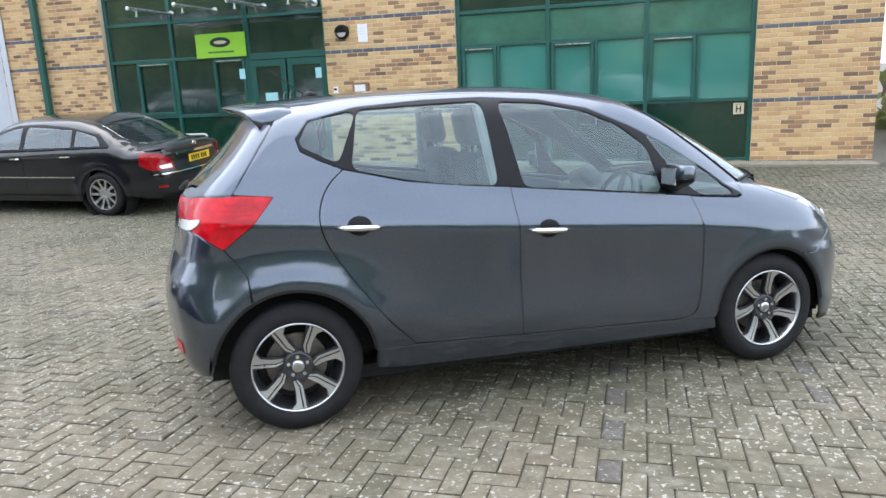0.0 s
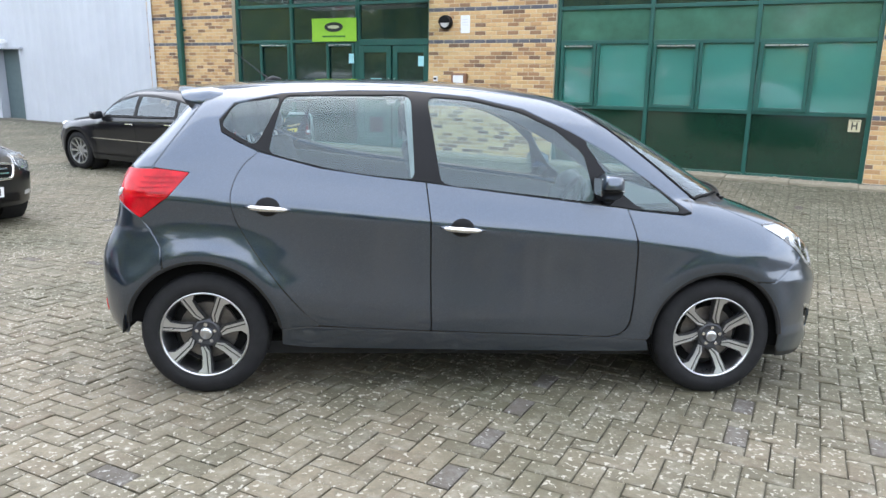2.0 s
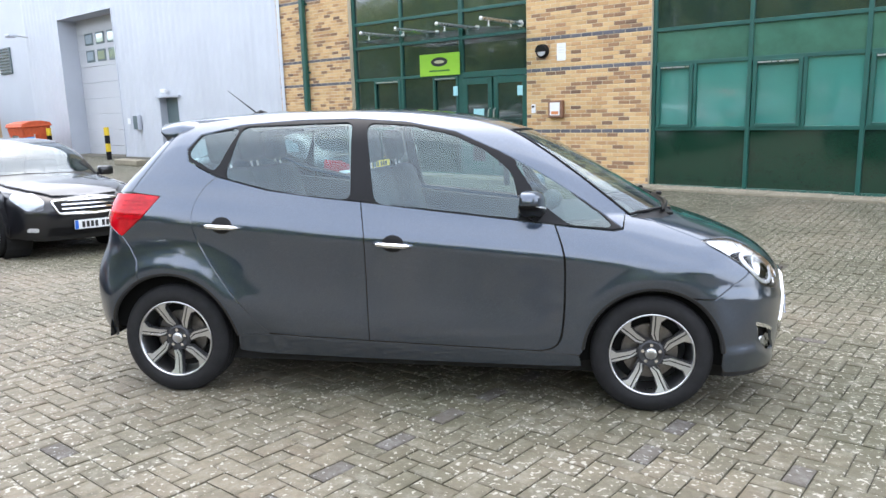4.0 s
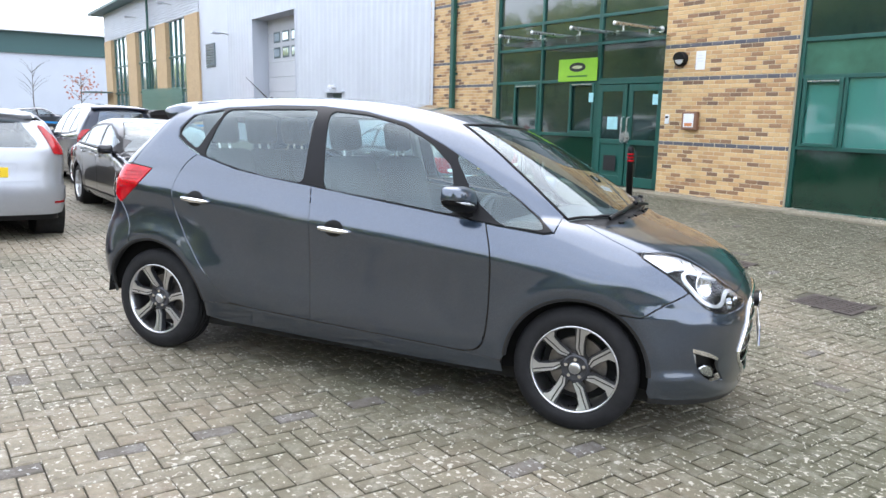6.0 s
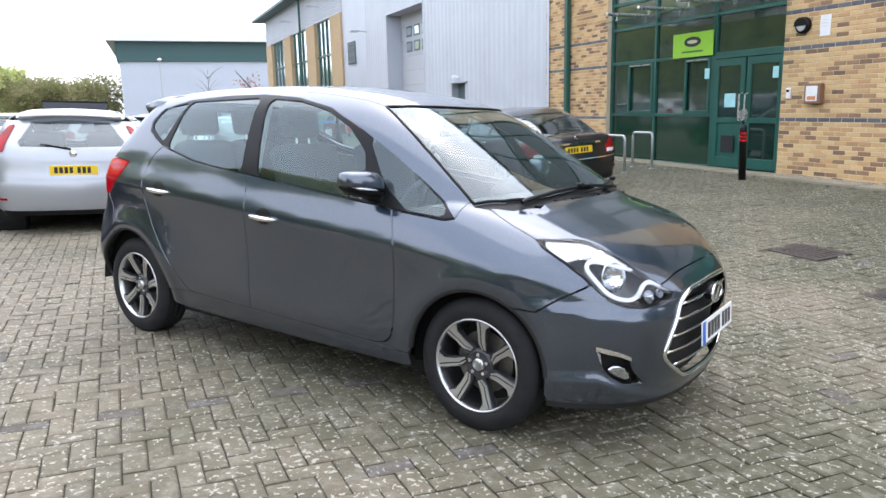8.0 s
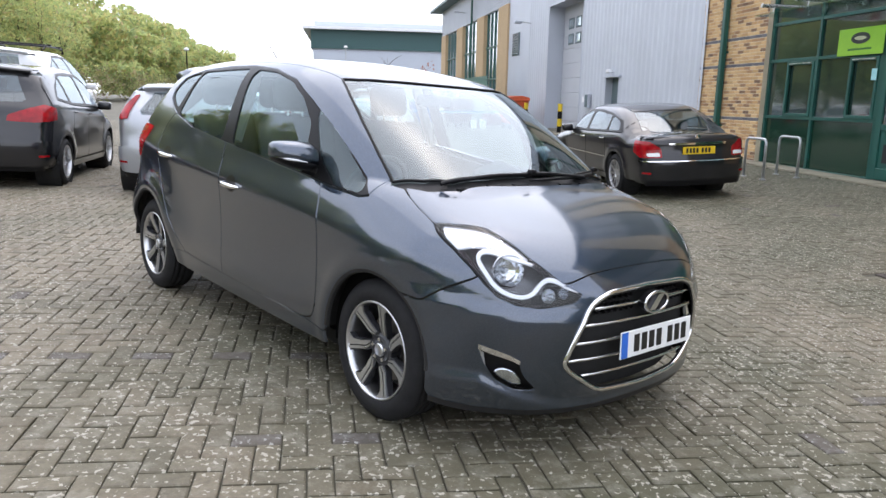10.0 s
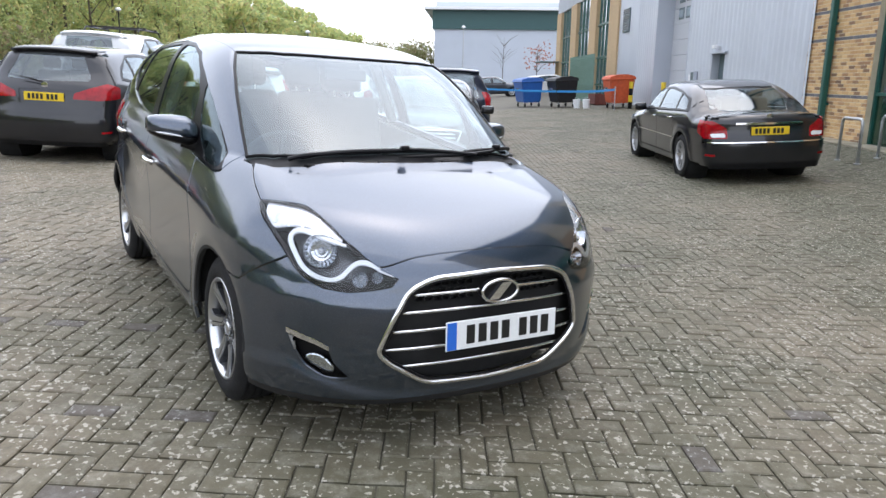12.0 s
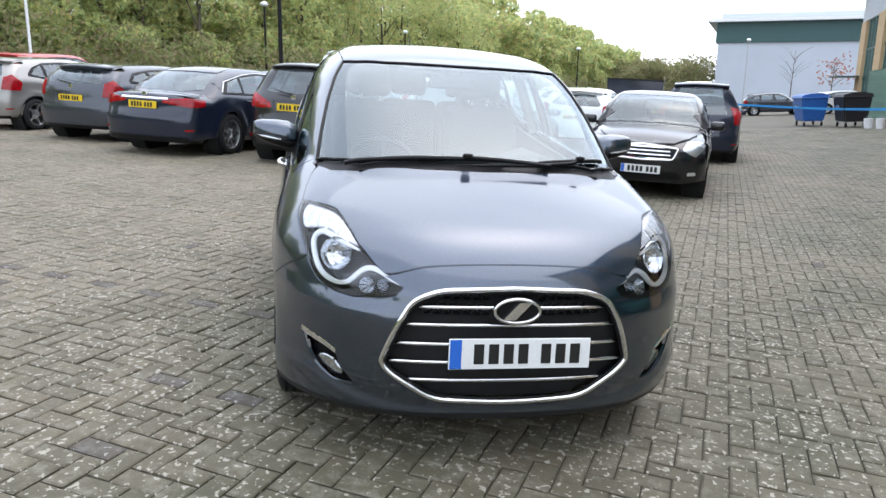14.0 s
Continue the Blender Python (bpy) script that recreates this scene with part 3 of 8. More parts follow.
def dense(pts, step, scale=(1.0, 1.0)):
    out, n = [], len(pts)
    for i in range(n):
        a, b = pts[i], pts[(i + 1) % n]
        k = max(1, int(math.ceil(math.hypot((b[0] - a[0]) * scale[0], (b[1] - a[1]) * scale[1]) / step)))
        if i == n - 1:
            out.append(tuple(a)) if not closed_hint(pts) else out.extend((a[0] + (b[0] - a[0]) * j / k, a[1] + (b[1] - a[1]) * j / k) for j in range(k))
        else:
            out.extend((a[0] + (b[0] - a[0]) * j / k, a[1] + (b[1] - a[1]) * j / k) for j in range(k))
    return out


def closed_hint(pts):
    return isinstance(pts, Loop)


class Loop(list):
    """A closed outline."""


def inset(pts, d, scale=(1.0, 1.0)):
    """Draw a closed outline in by d (out where d is negative)."""
    p = np.array(pts, float) * np.array(scale)
    x, y = p[:, 0], p[:, 1]
    area = np.sum(x * np.roll(y, -1) - np.roll(x, -1) * y)
    e = np.roll(p, -1, 0) - p
    e /= np.maximum(np.linalg.norm(e, axis=1, keepdims=True), 1e-9)
    n = np.stack([-e[:, 1], e[:, 0]], 1) * np.sign(area)
    m = n + np.roll(n, 1, 0)
    m /= np.maximum((m * m).sum(1, keepdims=True) / 2, 0.5)
    return [tuple(v) for v in (p + m * d) / np.array(scale)]


def within(g, poly):
    r, n = np.zeros(len(g), bool), len(poly)
    x, y = g[:, 0], g[:, 1]
    for i in range(n):
        (x1, y1), (x2, y2) = poly[i], poly[(i + 1) % n]
        if y1 != y2:
            r ^= ((y1 > y) != (y2 > y)) & (x < (x2 - x1) * (y - y1) / (y2 - y1) + x1)
    return r


def away(g, poly, scale):
    s = np.array(scale)
    p, q, best = poly * s, g * s, np.full(len(g), 9.0)
    for i in range(len(p)):
        a, b = p[i], p[(i + 1) % len(p)]
        d = b - a
        t = np.clip(((q - a) @ d) / max(d @ d, 1e-12), 0, 1)
        best = np.minimum(best, np.linalg.norm(q - a - t[:, None] * d, axis=1))
    return best


def smooth_loop(pts, per=6):
    """A closed curve through the given points."""
    p, out, n = np.array(pts, float), Loop(), len(pts)
    for i in range(n):
        a, b, c, d = p[i - 1], p[i], p[(i + 1) % n], p[(i + 2) % n]
        for k in range(per):
            t = k / per
            out.append(tuple(0.5 * (2 * b + (c - a) * t + (2 * a - 5 * b + 4 * c - d) * t * t + (3 * b - a - 3 * c + d) * t ** 3)))
    return out


def rounded(pts, r=0.02, per=4):
    """A closed outline with its corners rounded."""
    p, out, n = [np.array(v, float) for v in pts], Loop(), len(pts)
    for i in range(n):
        a, b, c = p[i - 1], p[i], p[(i + 1) % n]
        la, lc = np.linalg.norm(a - b), np.linalg.norm(c - b)
        k = min(r, la * 0.45, lc * 0.45)
        s, e = b + (a - b) / la * k, b + (c - b) / lc * k
        for j in range(per + 1):
            t = j / per
            out.append(tuple((1 - t) ** 2 * s + 2 * t * (1 - t) * b + t * t * e))
    return out


def curve_pts(pts, per=6):
    """An open smooth line through points."""
    p, out, n = np.array(pts, float), [], len(pts)
    for i in range(n - 1):
        a, b, c, d = p[max(i - 1, 0)], p[i], p[i + 1], p[min(i + 2, n - 1)]
        for k in range(per):
            t = k / per
            out.append(tuple(0.5 * (2 * b + (c - a) * t + (2 * a - 5 * b + 4 * c - d) * t * t + (3 * b - a - 3 * c + d) * t ** 3)))
    return out + [tuple(p[-1])]


def arc(cx, cz, r, a0, a1, n=20):
    return [(cx + r * math.cos(radians(a0 + (a1 - a0) * k / n)), cz + r * math.sin(radians(a0 + (a1 - a0) * k / n))) for k in range(n + 1)]


# ---- wheels ----
def spoke(bm, angle, r0, r1, w0, w1, y0, y1, skew=0.0):
    """One tapered spoke from hub to rim."""
    def at(r, s, y):
        t = angle + skew * (r - r0)
        return (r * math.cos(t) - s * math.sin(t), y, r * math.sin(t) + s * math.cos(t))
    rings = []
    for k in range(5):
        f = k / 4
        r, w = r0 + (r1 - r0) * f, w0 + (w1 - w0) * f
        y = y0 + (y1 - y0) * f * f
        rings.append([bm.verts.new(at(r, -w, y + 0.03)), bm.verts.new(at(r, -w, y)), bm.verts.new(at(r, w, y)), bm.verts.new(at(r, w, y + 0.03))])
    for a, b in zip(rings, rings[1:]):
        for i in range(4):
            bm.faces.new((a[i], a[(i + 1) % 4], b[(i + 1) % 4], b[i]))
    bm.faces.new(rings[0])
    bm.faces.new(rings[-1][::-1])


def tyre_part(parent, r, rim, y):
    """A tyre about the y axis, its outer side at -y."""
    bm = bmesh.new()
    w = 0.102
    prof = [(rim, w * 0.86), (rim + 0.010, w * 0.95), (rim + 0.028, w * 1.0), (rim + (r - rim) * 0.5, w * 1.0), (r - 0.030, w * 0.93), (r - 0.016, w * 0.85), (r - 0.007, w * 0.76), (r - 0.002, w * 0.68)]
    groove = []
    for g in (0.56, 0.20, -0.20, -0.56):
        groove += [(r, w * (g + 0.06)), (r - 0.007, w * (g + 0.04)), (r - 0.007, w * (g - 0.04)), (r, w * (g - 0.06))]
    lathe(bm, prof + groove + [(a, -b) for a, b in prof[::-1]], 56, "y", (0, y, 0), False)
    bmesh.ops.recalc_face_normals(bm, faces=bm.faces[:])
    t = part("tyre", bm, M_RUBBER, parent, smooth=True)
    return t


def simple_wheel(parent, x, side, r, spokes=10, mat=None, dark=None):
    """A wheel of a parked car: tyre, rim and spokes."""
    ob = part("wheel", lathe(bmesh.new(), [(r * 0.30, 0.02), (r * 0.30, -0.05), (r * 0.2, -0.055), (0.0, -0.055)], 20, "y"), mat or M_ALLOY, parent)
    ob.matrix_basis = Matrix.Translation((x, side[0] * side[1], r)) @ (Matrix() if side[0] < 0 else Matrix.Rotation(math.pi, 4, "Z"))
    tyre_part(ob, r, r * 0.70, 0.0)
    bm = bmesh.new()
    lathe(bm, [(r * 0.71, -0.085), (r * 0.71, -0.098), (r * 0.66, -0.098), (r * 0.64, -0.06), (r * 0.60, 0.06), (r * 0.71, 0.06)], 40, "y", caps=False)
    for k in range(spokes):
        spoke(bm, 2 * math.pi * k / spokes, r * 0.16, r * 0.66, r * 0.058, r * 0.062, -0.065, -0.085)
    bmesh.ops.recalc_face_normals(bm, faces=bm.faces[:])
    part("rim", bm, mat or M_ALLOY, ob)
    part("brake_disc", lathe(bmesh.new(), [(r * 0.56, 0.0), (r * 0.56, 0.02), (0.0, 0.02)], 24, "y"), dark or M_WELL, ob)
    return ob

# ---- the plan: the long building's front runs along FU, and FN points into it ----
FA, FU, FN = Vector((0.75, 10.44, 0)), Vector((0.849, -0.5285, 0)), Vector((0.5285, 0.849, 0))
FRONT = Matrix(((FU.x, FN.x, 0, FA.x), (FU.y, FN.y, 0, FA.y), (0, 0, 1, 0), (0, 0, 0, 1)))


def ground_at(x, y):
    """Height of the paving: it falls gently towards a drain line before the building and rises again to its front."""
    x, y = np.asarray(x, float), np.asarray(y, float)
    u = (x - FA.x) * FU.x + (y - FA.y) * FU.y
    s = -((x - FA.x) * FN.x + (y - FA.y) * FN.y)
    a = -0.44 + 0.0058 * np.clip(u, -25, 15) + 0.0442 * np.where(s < 14, s, 14 + 14 * np.tanh((s - 14) / 14))
    b = 0.14 - 0.010 * np.clip(u, -15, 15) - 0.05 * s
    b = np.where(s < 0, 0.14 - 0.010 * np.clip(u, -15, 15), b)
    return 0.5 * (a + b + np.sqrt((a - b) ** 2 + 0.08 ** 2))


def on_ground(x, y, turn=0.0):
    """A pose on the paving, leaning with its slope, turned by degrees."""
    z = float(ground_at(x, y))
    e = 0.5
    n = Vector((-(float(ground_at(x + e, y)) - float(ground_at(x - e, y))) / (2 * e), -(float(ground_at(x, y + e)) - float(ground_at(x, y - e))) / (2 * e), 1)).normalized()
    lean = Vector((0, 0, 1)).rotation_difference(n).to_matrix().to_4x4()
    return Matrix.Translation((x, y, z)) @ lean @ Matrix.Rotation(radians(turn), 4, "Z")


def front_at(u, off, z=None):
    """A pose by the building: u along its front, off outwards."""
    p = FA + FU * u - FN * off
    return Matrix.Translation((p.x, p.y, float(ground_at(p.x, p.y)) if z is None else z)) @ FRONT.to_3x3().to_4x4()


PAVED = (-24.0, 13.0, 0.55, 23.0)


def make_ground():
    def axis(near, far, step):
        a = [0.0]
        while a[-1] < far:
            a.append(a[-1] + (step if a[-1] < near else step + (a[-1] - near) * 0.35))
        return a
    side = axis(24, 900, 0.6)
    us = sorted({-5 - v for v in side} | {-5 + v for v in side})
    ss = sorted({11.5 - v for v in side} | {11.5 + v for v in side})
    gu, gs = np.meshgrid(us, ss)
    x, y = FA.x + gu * FU.x - gs * FN.x, FA.y + gu * FU.y - gs * FN.y
    z = ground_at(x, y) - 0.012
    n, k = len(us), len(ss)
    faces = [(j * n + i, (j + 1) * n + i, (j + 1) * n + i + 1, j * n + i + 1) for j in range(k - 1) for i in range(n - 1)]
    me = bpy.data.meshes.new("ground")
    me.from_pydata(np.stack([x, y, z], -1).reshape(-1, 3).tolist(), [], faces)
    me.materials.append(M_JOINT)
    me.materials.append(M_GROUND)
    for p in me.polygons:
        c = p.center
        u, s = (c.x - FA.x) * FU.x + (c.y - FA.y) * FU.y, -((c.x - FA.x) * FN.x + (c.y - FA.y) * FN.y)
        p.material_index = 0 if PAVED[0] < u < PAVED[1] and PAVED[2] - .5 < s < PAVED[3] else 1
    me.flip_normals()
    return tagged(new("ground", me), "sloping block-paved yard, stained and mossy", "ground", kind="structure")


ground = make_ground()


def structure(name, label, category, m=None):
    ob = thing(name, label, category, m, kind="structure")
    return ob


# ---- the long building: brick piers ----
PIERS = {"wall_west_pier": (-8.33, -5.55), "wall_middle_pier": (-0.40, 2.24), "wall_east_pier": (7.42, 9.30)}
HEAD = 10.0
pier_of = {}
for name, (a, b) in PIERS.items():
    pier_of[name] = part(name, slab(a, b, 0.0, 0.5, -0.5, HEAD), M_MORTAR, None)
    pier_of[name].matrix_basis = FRONT
    tagged(pier_of[name], "buff brick wall pier with dark blue brick bands", "brick wall", kind="structure")
end = part("wall_east_end", slab(8.8, 9.29, 0.5, 16, -0.5, HEAD), M_BRICK_FAR, None)
end.matrix_basis = FRONT
tagged(end, "plain buff brick end wall", "brick wall", kind="structure")
roof_main = part("roof", slab(-28.6, 9.5, -0.15, 16, HEAD, HEAD + 0.35), M_CLAD_FLAT, None)
roof_main.matrix_basis = FRONT
tagged(roof_main, "flat grey metal roof of the long building", "roof", kind="structure")
back_wall = part("wall_back", slab(-28.6, 9.2, 15.6, 16, -0.5, HEAD), M_CLAD_FLAT, None)
back_wall.matrix_basis = FRONT
tagged(back_wall, "plain rear wall of the building", "wall", kind="structure")


def glazing(name, label, a, b, back, uprights, rails, panes, openers, z0, z1):
    """A run of framed panes: uprights and rails of one section, a pane in each field, and casements."""
    ob = structure(name, label, "window", FRONT)
    w = 0.035
    for x in uprights:
        part("mullion", slab(x - w, x + w, back - 0.035, back + 0.06, z0, z1, bevel=0.006), M_GREEN, ob)
    for lo, hi in zip(uprights, uprights[1:]):
        for z in rails:
            part("transom", slab(lo + w, hi - w, back - 0.03, back + 0.055, z - 0.033, z + 0.033, bevel=0.005), M_GREEN, ob)
        for (p, q), mat in zip(zip(rails, rails[1:]), panes):
            if mat:
                part("pane", slab(lo + w, hi - w, back + 0.012, back + 0.022, p + 0.033, q - 0.033), mat, ob)
    for (p, q, lo, hi) in openers:
        frame = bmesh.new()
        for r in ((p, p + 0.06, lo, hi), (q - 0.06, q, lo, hi), (p + 0.06, q - 0.06, lo, lo + 0.06), (p + 0.06, q - 0.06, hi - 0.07, hi)):
            box(frame, r[0], r[1], back - 0.05, back - 0.004, r[2], r[3], bevel=0.006)
        sash = part("casement", frame, M_GREEN, ob)
        part("vent_strip", slab(p + 0.07, q - 0.07, back - 0.058, back - 0.052, hi - 0.05, hi - 0.03), M_STEEL, sash)
        part("side_bar", slab(q + 0.01, q + 0.06, back - 0.034, back + 0.05, lo, hi), M_GREEN, ob)
    return ob


window_1 = glazing("window_1", "dark green framed window wall with tinted panes", 2.24, 7.42, 0.10, (2.275, 3.94, 5.65, 7.385), (0.09, 1.13, 2.27, 2.86, 3.95, 5.3, 7.3, 9.9),
                   (M_SPANDREL, M_PANE_TEAL, M_PANE_FILM, M_PANE_DARK, M_PANE_DARK, M_SPANDREL, M_PANE_DARK), ((2.34, 2.99, 1.15, 2.24), (4.00, 4.76, 1.15, 2.24), (5.71, 6.48, 1.15, 2.24)), 0.0, 9.95)
window_2 = glazing("window_2", "dark green framed entrance glazing with dark panes", -5.55, -0.40, 0.14, (-5.51, -3.94, -2.19), (0.14, 1.17, 2.34, 3.10, 3.66, 5.3, 7.3, 9.9),
                   (M_SPANDREL, M_PANE_DARK, M_PANE_DARK, M_PANE_DARK, M_PANE_DARK, M_SPANDREL, M_PANE_DARK), ((-4.86, -4.00, 1.20, 2.30), (-2.99, -2.26, 1.20, 2.30)), 0.0, 9.95)
over_door = glazing("window_3", "dark green framed panes over the entrance doors", -2.19, -0.40, 0.14, (-2.155, -0.44), (2.34, 3.10, 3.66, 5.3, 7.3, 9.9),
                    (M_PANE_DARK, M_PANE_DARK, M_PANE_DARK, M_SPANDREL, M_PANE_DARK), (), 0.0, 9.95)
sill_strip = part("trim", slab(2.24, 7.42, -0.02, 0.2, -0.3, 0.06), M_GREEN, None)
sill_strip.matrix_basis = FRONT
tagged(sill_strip, "green sill strip under the window wall", "sill", kind="structure")
sill_two = part("trim_entrance", slab(-5.55, -2.2, 0.02, 0.24, -0.3, 0.12), M_GREEN, None)
sill_two.matrix_basis = FRONT
tagged(sill_two, "green sill strip under the entrance glazing", "sill", kind="structure")
for a, b in ((2.24, 7.42), (-5.55, -0.40)):
    room = part("wall_inside", slab(a, b, 2.6, 2.7, -0.3, HEAD), M_DASH, None)
    room.matrix_basis = FRONT
    tagged(room, "plain inner wall behind the glazing", "wall", kind="structure")

# entrance doors
door_1 = structure("door_1", "closed dark green double entrance door with glazed leaves", "door", FRONT)
for k, (a, b) in enumerate(((-2.13, -1.35), (-1.31, -0.47))):
    leaf = bmesh.new()
    for r in ((a, a + 0.11, 0.16, 2.24), (b - 0.11, b, 0.16, 2.24), (a + 0.11, b - 0.11, 2.10, 2.24), (a + 0.11, b - 0.11, 0.16, 0.36), (a + 0.11, b - 0.11, 1.02, 1.12)):
        box(leaf, r[0], r[1], 0.10, 0.16, r[2], r[3], bevel=0.006)
    lf = part("leaf", leaf, M_GREEN, door_1)
    part("upper_pane", slab(a + 0.11, b - 0.11, 0.125, 0.135, 1.12, 2.10), M_PANE_DARK, lf)
    part("lower_pane", slab(a + 0.11, b - 0.11, 0.125, 0.135, 0.36, 1.02), M_PANE_DARK if k else M_GREEN, lf)
    hx = b - 0.05 if k == 0 else a + 0.05
    part("pull_handle", tubes([(hx, 0.10, 1.05), (hx, 0.03, 1.08), (hx, 0.03, 1.55), (hx, 0.10, 1.58)], 0.016), M_STEEL, lf, "brushed steel pull handle")
part("letter_plate", slab(-1.88, -1.55, 0.092, 0.10, 0.46, 0.78), M_BLACK, door_1, "black louvred panel")
part("notice", slab(-1.86, -1.58, 0.118, 0.124, 1.32, 1.58), plain("pale blue paper", (0.35, 0.62, 0.66), 0.7), door_1, "pale blue paper notice")
half = bmesh.new()
lathe(half, [(0.0, 0.0), (0.115, 0.0), (0.115, 0.012), (0.0, 0.012)], 20, "y", (0, 0, 0))
bmesh.ops.translate(half, verts=half.verts[:], vec=(-1.33, 0.085, 1.18))
part("push_plate", half, M_STEEL, door_1, "round steel push plate")
part("head", slab(-2.12, -0.47, 0.09, 0.2, 2.25, 2.31), M_GREEN, door_1)

# ---- profiled cladding with its doors ----
def profiled(u0, u1, z0, z1, holes, pitch=0.24, depth=0.035):
    bm, u = bmesh.new(), u0
    line = []
    while u < u1 - 1e-6:
        for du, d in ((0.0, 0.0), (0.12, 0.0), (0.145, -depth), (0.215, -depth)):
            line.append((u + du, d))
        u += pitch
    line.append((u1, 0.0))
    for (a, d), (b, e) in zip(line, line[1:]):
        spans, mid = [(z0, z1)], (a + b) / 2
        for (h0, h1, hz0, hz1) in holes:
            if h0 < mid < h1:
                spans = [(z0, hz0), (hz1, z1)] if hz0 > z0 else [(hz1, z1)]
        for lo, hi in spans:
            bm.faces.new([bm.verts.new(p) for p in ((a, d, lo), (b, e, lo), (b, e, hi), (a, d, hi))])
    bmesh.ops.remove_doubles(bm, verts=bm.verts[:], dist=0.0005)
    back = bmesh.ops.extrude_face_region(bm, geom=bm.faces[:])
    bmesh.ops.translate(bm, verts=[v for v in back["geom"] if isinstance(v, bmesh.types.BMVert)], vec=(0, 0.06, 0))
    bmesh.ops.recalc_face_normals(bm, faces=bm.faces[:])
    return bm


clad = part("wall_cladding", profiled(-24.65, -8.33, -0.3, HEAD, ((-14.66, -13.44, -0.3, 2.27), (-21.4, -17.2, -0.3, 5.3)), 0.333, 0.040), M_CLAD, None)
clad.matrix_basis = FRONT
tagged(clad, "silver-grey ribbed steel cladding wall", "cladding", kind="structure")
flat = part("wall_panel", slab(-28.5, -24.65, 0.0, 0.1, -0.3, HEAD), M_CLAD_FLAT, None)
flat.matrix_basis = FRONT
tagged(flat, "smooth silver-grey wall panels", "wall", kind="structure")
reveal = bmesh.new()
box(reveal, -21.46, -21.40, -0.06, 0.75, -0.3, 5.36)
box(reveal, -17.2, -17.14, -0.06, 0.75, -0.3, 5.36)
box(reveal, -21.40, -17.2, -0.06, 0.75, 5.3, 5.36)
rv = part("trim_reveal", reveal, M_CLAD_FLAT, None)
rv.matrix_basis = FRONT
tagged(rv, "grey metal lining of the loading door opening", "trim", kind="structure")
door_3 = structure("door_3", "closed pale grey sectional loading door with small windows", "loading door", FRONT)
for k in range(9):
    part("section", slab(-21.39, -17.21, 0.62, 0.68, 0.02 + k * 0.59, 0.60 + k * 0.59, bevel=0.012), M_ROLLER, door_3)
for j in range(2):
    for i in range(4):
        x, z = -20.75 + i * 0.88, 3.72 + j * 0.62
        fr = part("light", slab(x, x + 0.66, 0.60, 0.63, z, z + 0.44, bevel=0.02), M_GREYDOOR, door_3, "grey framed small window")
        part("pane", slab(x + 0.07, x + 0.59, 0.594, 0.602, z + 0.07, z + 0.37), M_PANE_SKY, fr)
door_2 = structure("door_2", "closed grey-green steel side door set back in cladding", "door", FRONT)
part("panel", slab(-14.60, -13.50, 0.20, 0.25, 0.05, 2.22), M_GREYDOOR, door_2)
part("frame", slab(-14.66, -14.60, -0.05, 0.26, 0.0, 2.27), M_CLAD_FLAT, door_2)
part("frame", slab(-13.50, -13.44, -0.05, 0.26, 0.0, 2.27), M_CLAD_FLAT, door_2)
part("hood", slab(-14.75, -13.35, -0.12, 0.26, 2.225, 2.275), M_CLAD_FLAT, door_2)
part("handle", tubes([(-13.62, 0.19, 1.1), (-13.62, 0.13, 1.1), (-13.74, 0.13, 1.1)], 0.012), M_STEEL, door_2, "steel lever handle")

# ---- far wing with tall brick columns ----
wing = structure("wall_far_wing", "far wing of buff brick columns and tall green glazing", "building", FRONT)
for a, b in ((-30.66, -28.5), (-36.4, -34.3), (-43.5, -41.2), (-50.4, -48.3)):
    part("column", slab(a, b, -0.1, 0.5, -0.4, 6.3), M_BRICK_FAR, wing)
for a, b in ((-34.3, -30.66), (-41.2, -36.4), (-48.3, -43.5)):
    part("pane", slab(a, b, 0.10, 0.14, 0.3, 6.3), M_PANE_SKY, wing)
    for k in range(4):
        x = a + (b - a) * (k + 0.5) / 4
        part("mullion", slab(x - 0.04, x + 0.04, 0.03, 0.098, 0.0, 6.3), M_GREEN, wing)
    for z in (1.1, 2.6, 4.4):
        part("transom", slab(a, b, 0.04, 0.096, z - 0.05, z + 0.05), M_GREEN, wing)
band = bmesh.new()
z = 6.3
while z < 8.15:
    plate_of(band, [(0.0, z), (-0.05, z + 0.03), (-0.05, z + 0.10), (0.0, z + 0.13), (0.3, z + 0.13), (0.3, z)], "x", -50.5, -28.5)
    z += 0.132
part("ribbed_panel", band, M_CLAD, wing)
part("eave", slab(-51.6, -28.5, -0.9, 0.6, 8.2, 8.36), M_FASCIA, wing)
part("side_wall", slab(-50.4, -50.0, 0.5, 16, -0.4, 8.2), M_CLAD_FLAT, wing)
part("roof", slab(-51.6, -28.5, 0.6, 16, 8.2, 8.5), M_CLAD_FLAT, wing)
part("downpipe", tubes([(-37.6, -0.2, 0.1), (-37.6, -0.2, 8.2)], 0.07, 8), M_GREEN, wing)
part("awning", slab(-51.9, -48.4, -1.6, -0.1, 2.65, 2.72), M_FASCIA, wing)

# ---- far building across the end of the yard ----
far_m = Matrix.Translation((-90.7, 54.4, 1.0)) @ Matrix.Rotation(radians(56.5), 4, "Z")
far_building = structure("wall_far_building", "long pale blue-grey warehouse with dark green band", "warehouse", far_m)
part("wall", slab(0, 110, 0.0, 40, -2, 7.3), M_FARWALL, far_building)
part("band", slab(-0.3, 110.3, -0.3, 40, 7.3, 9.95), M_FASCIA, far_building)
part("gutter", slab(-1.4, 111.0, -1.4, 41, 9.95, 10.35), M_WHITE, far_building)
part("roof", slab(0, 110, 4, 40, 10.35, 11.5), M_FARWALL, far_building)


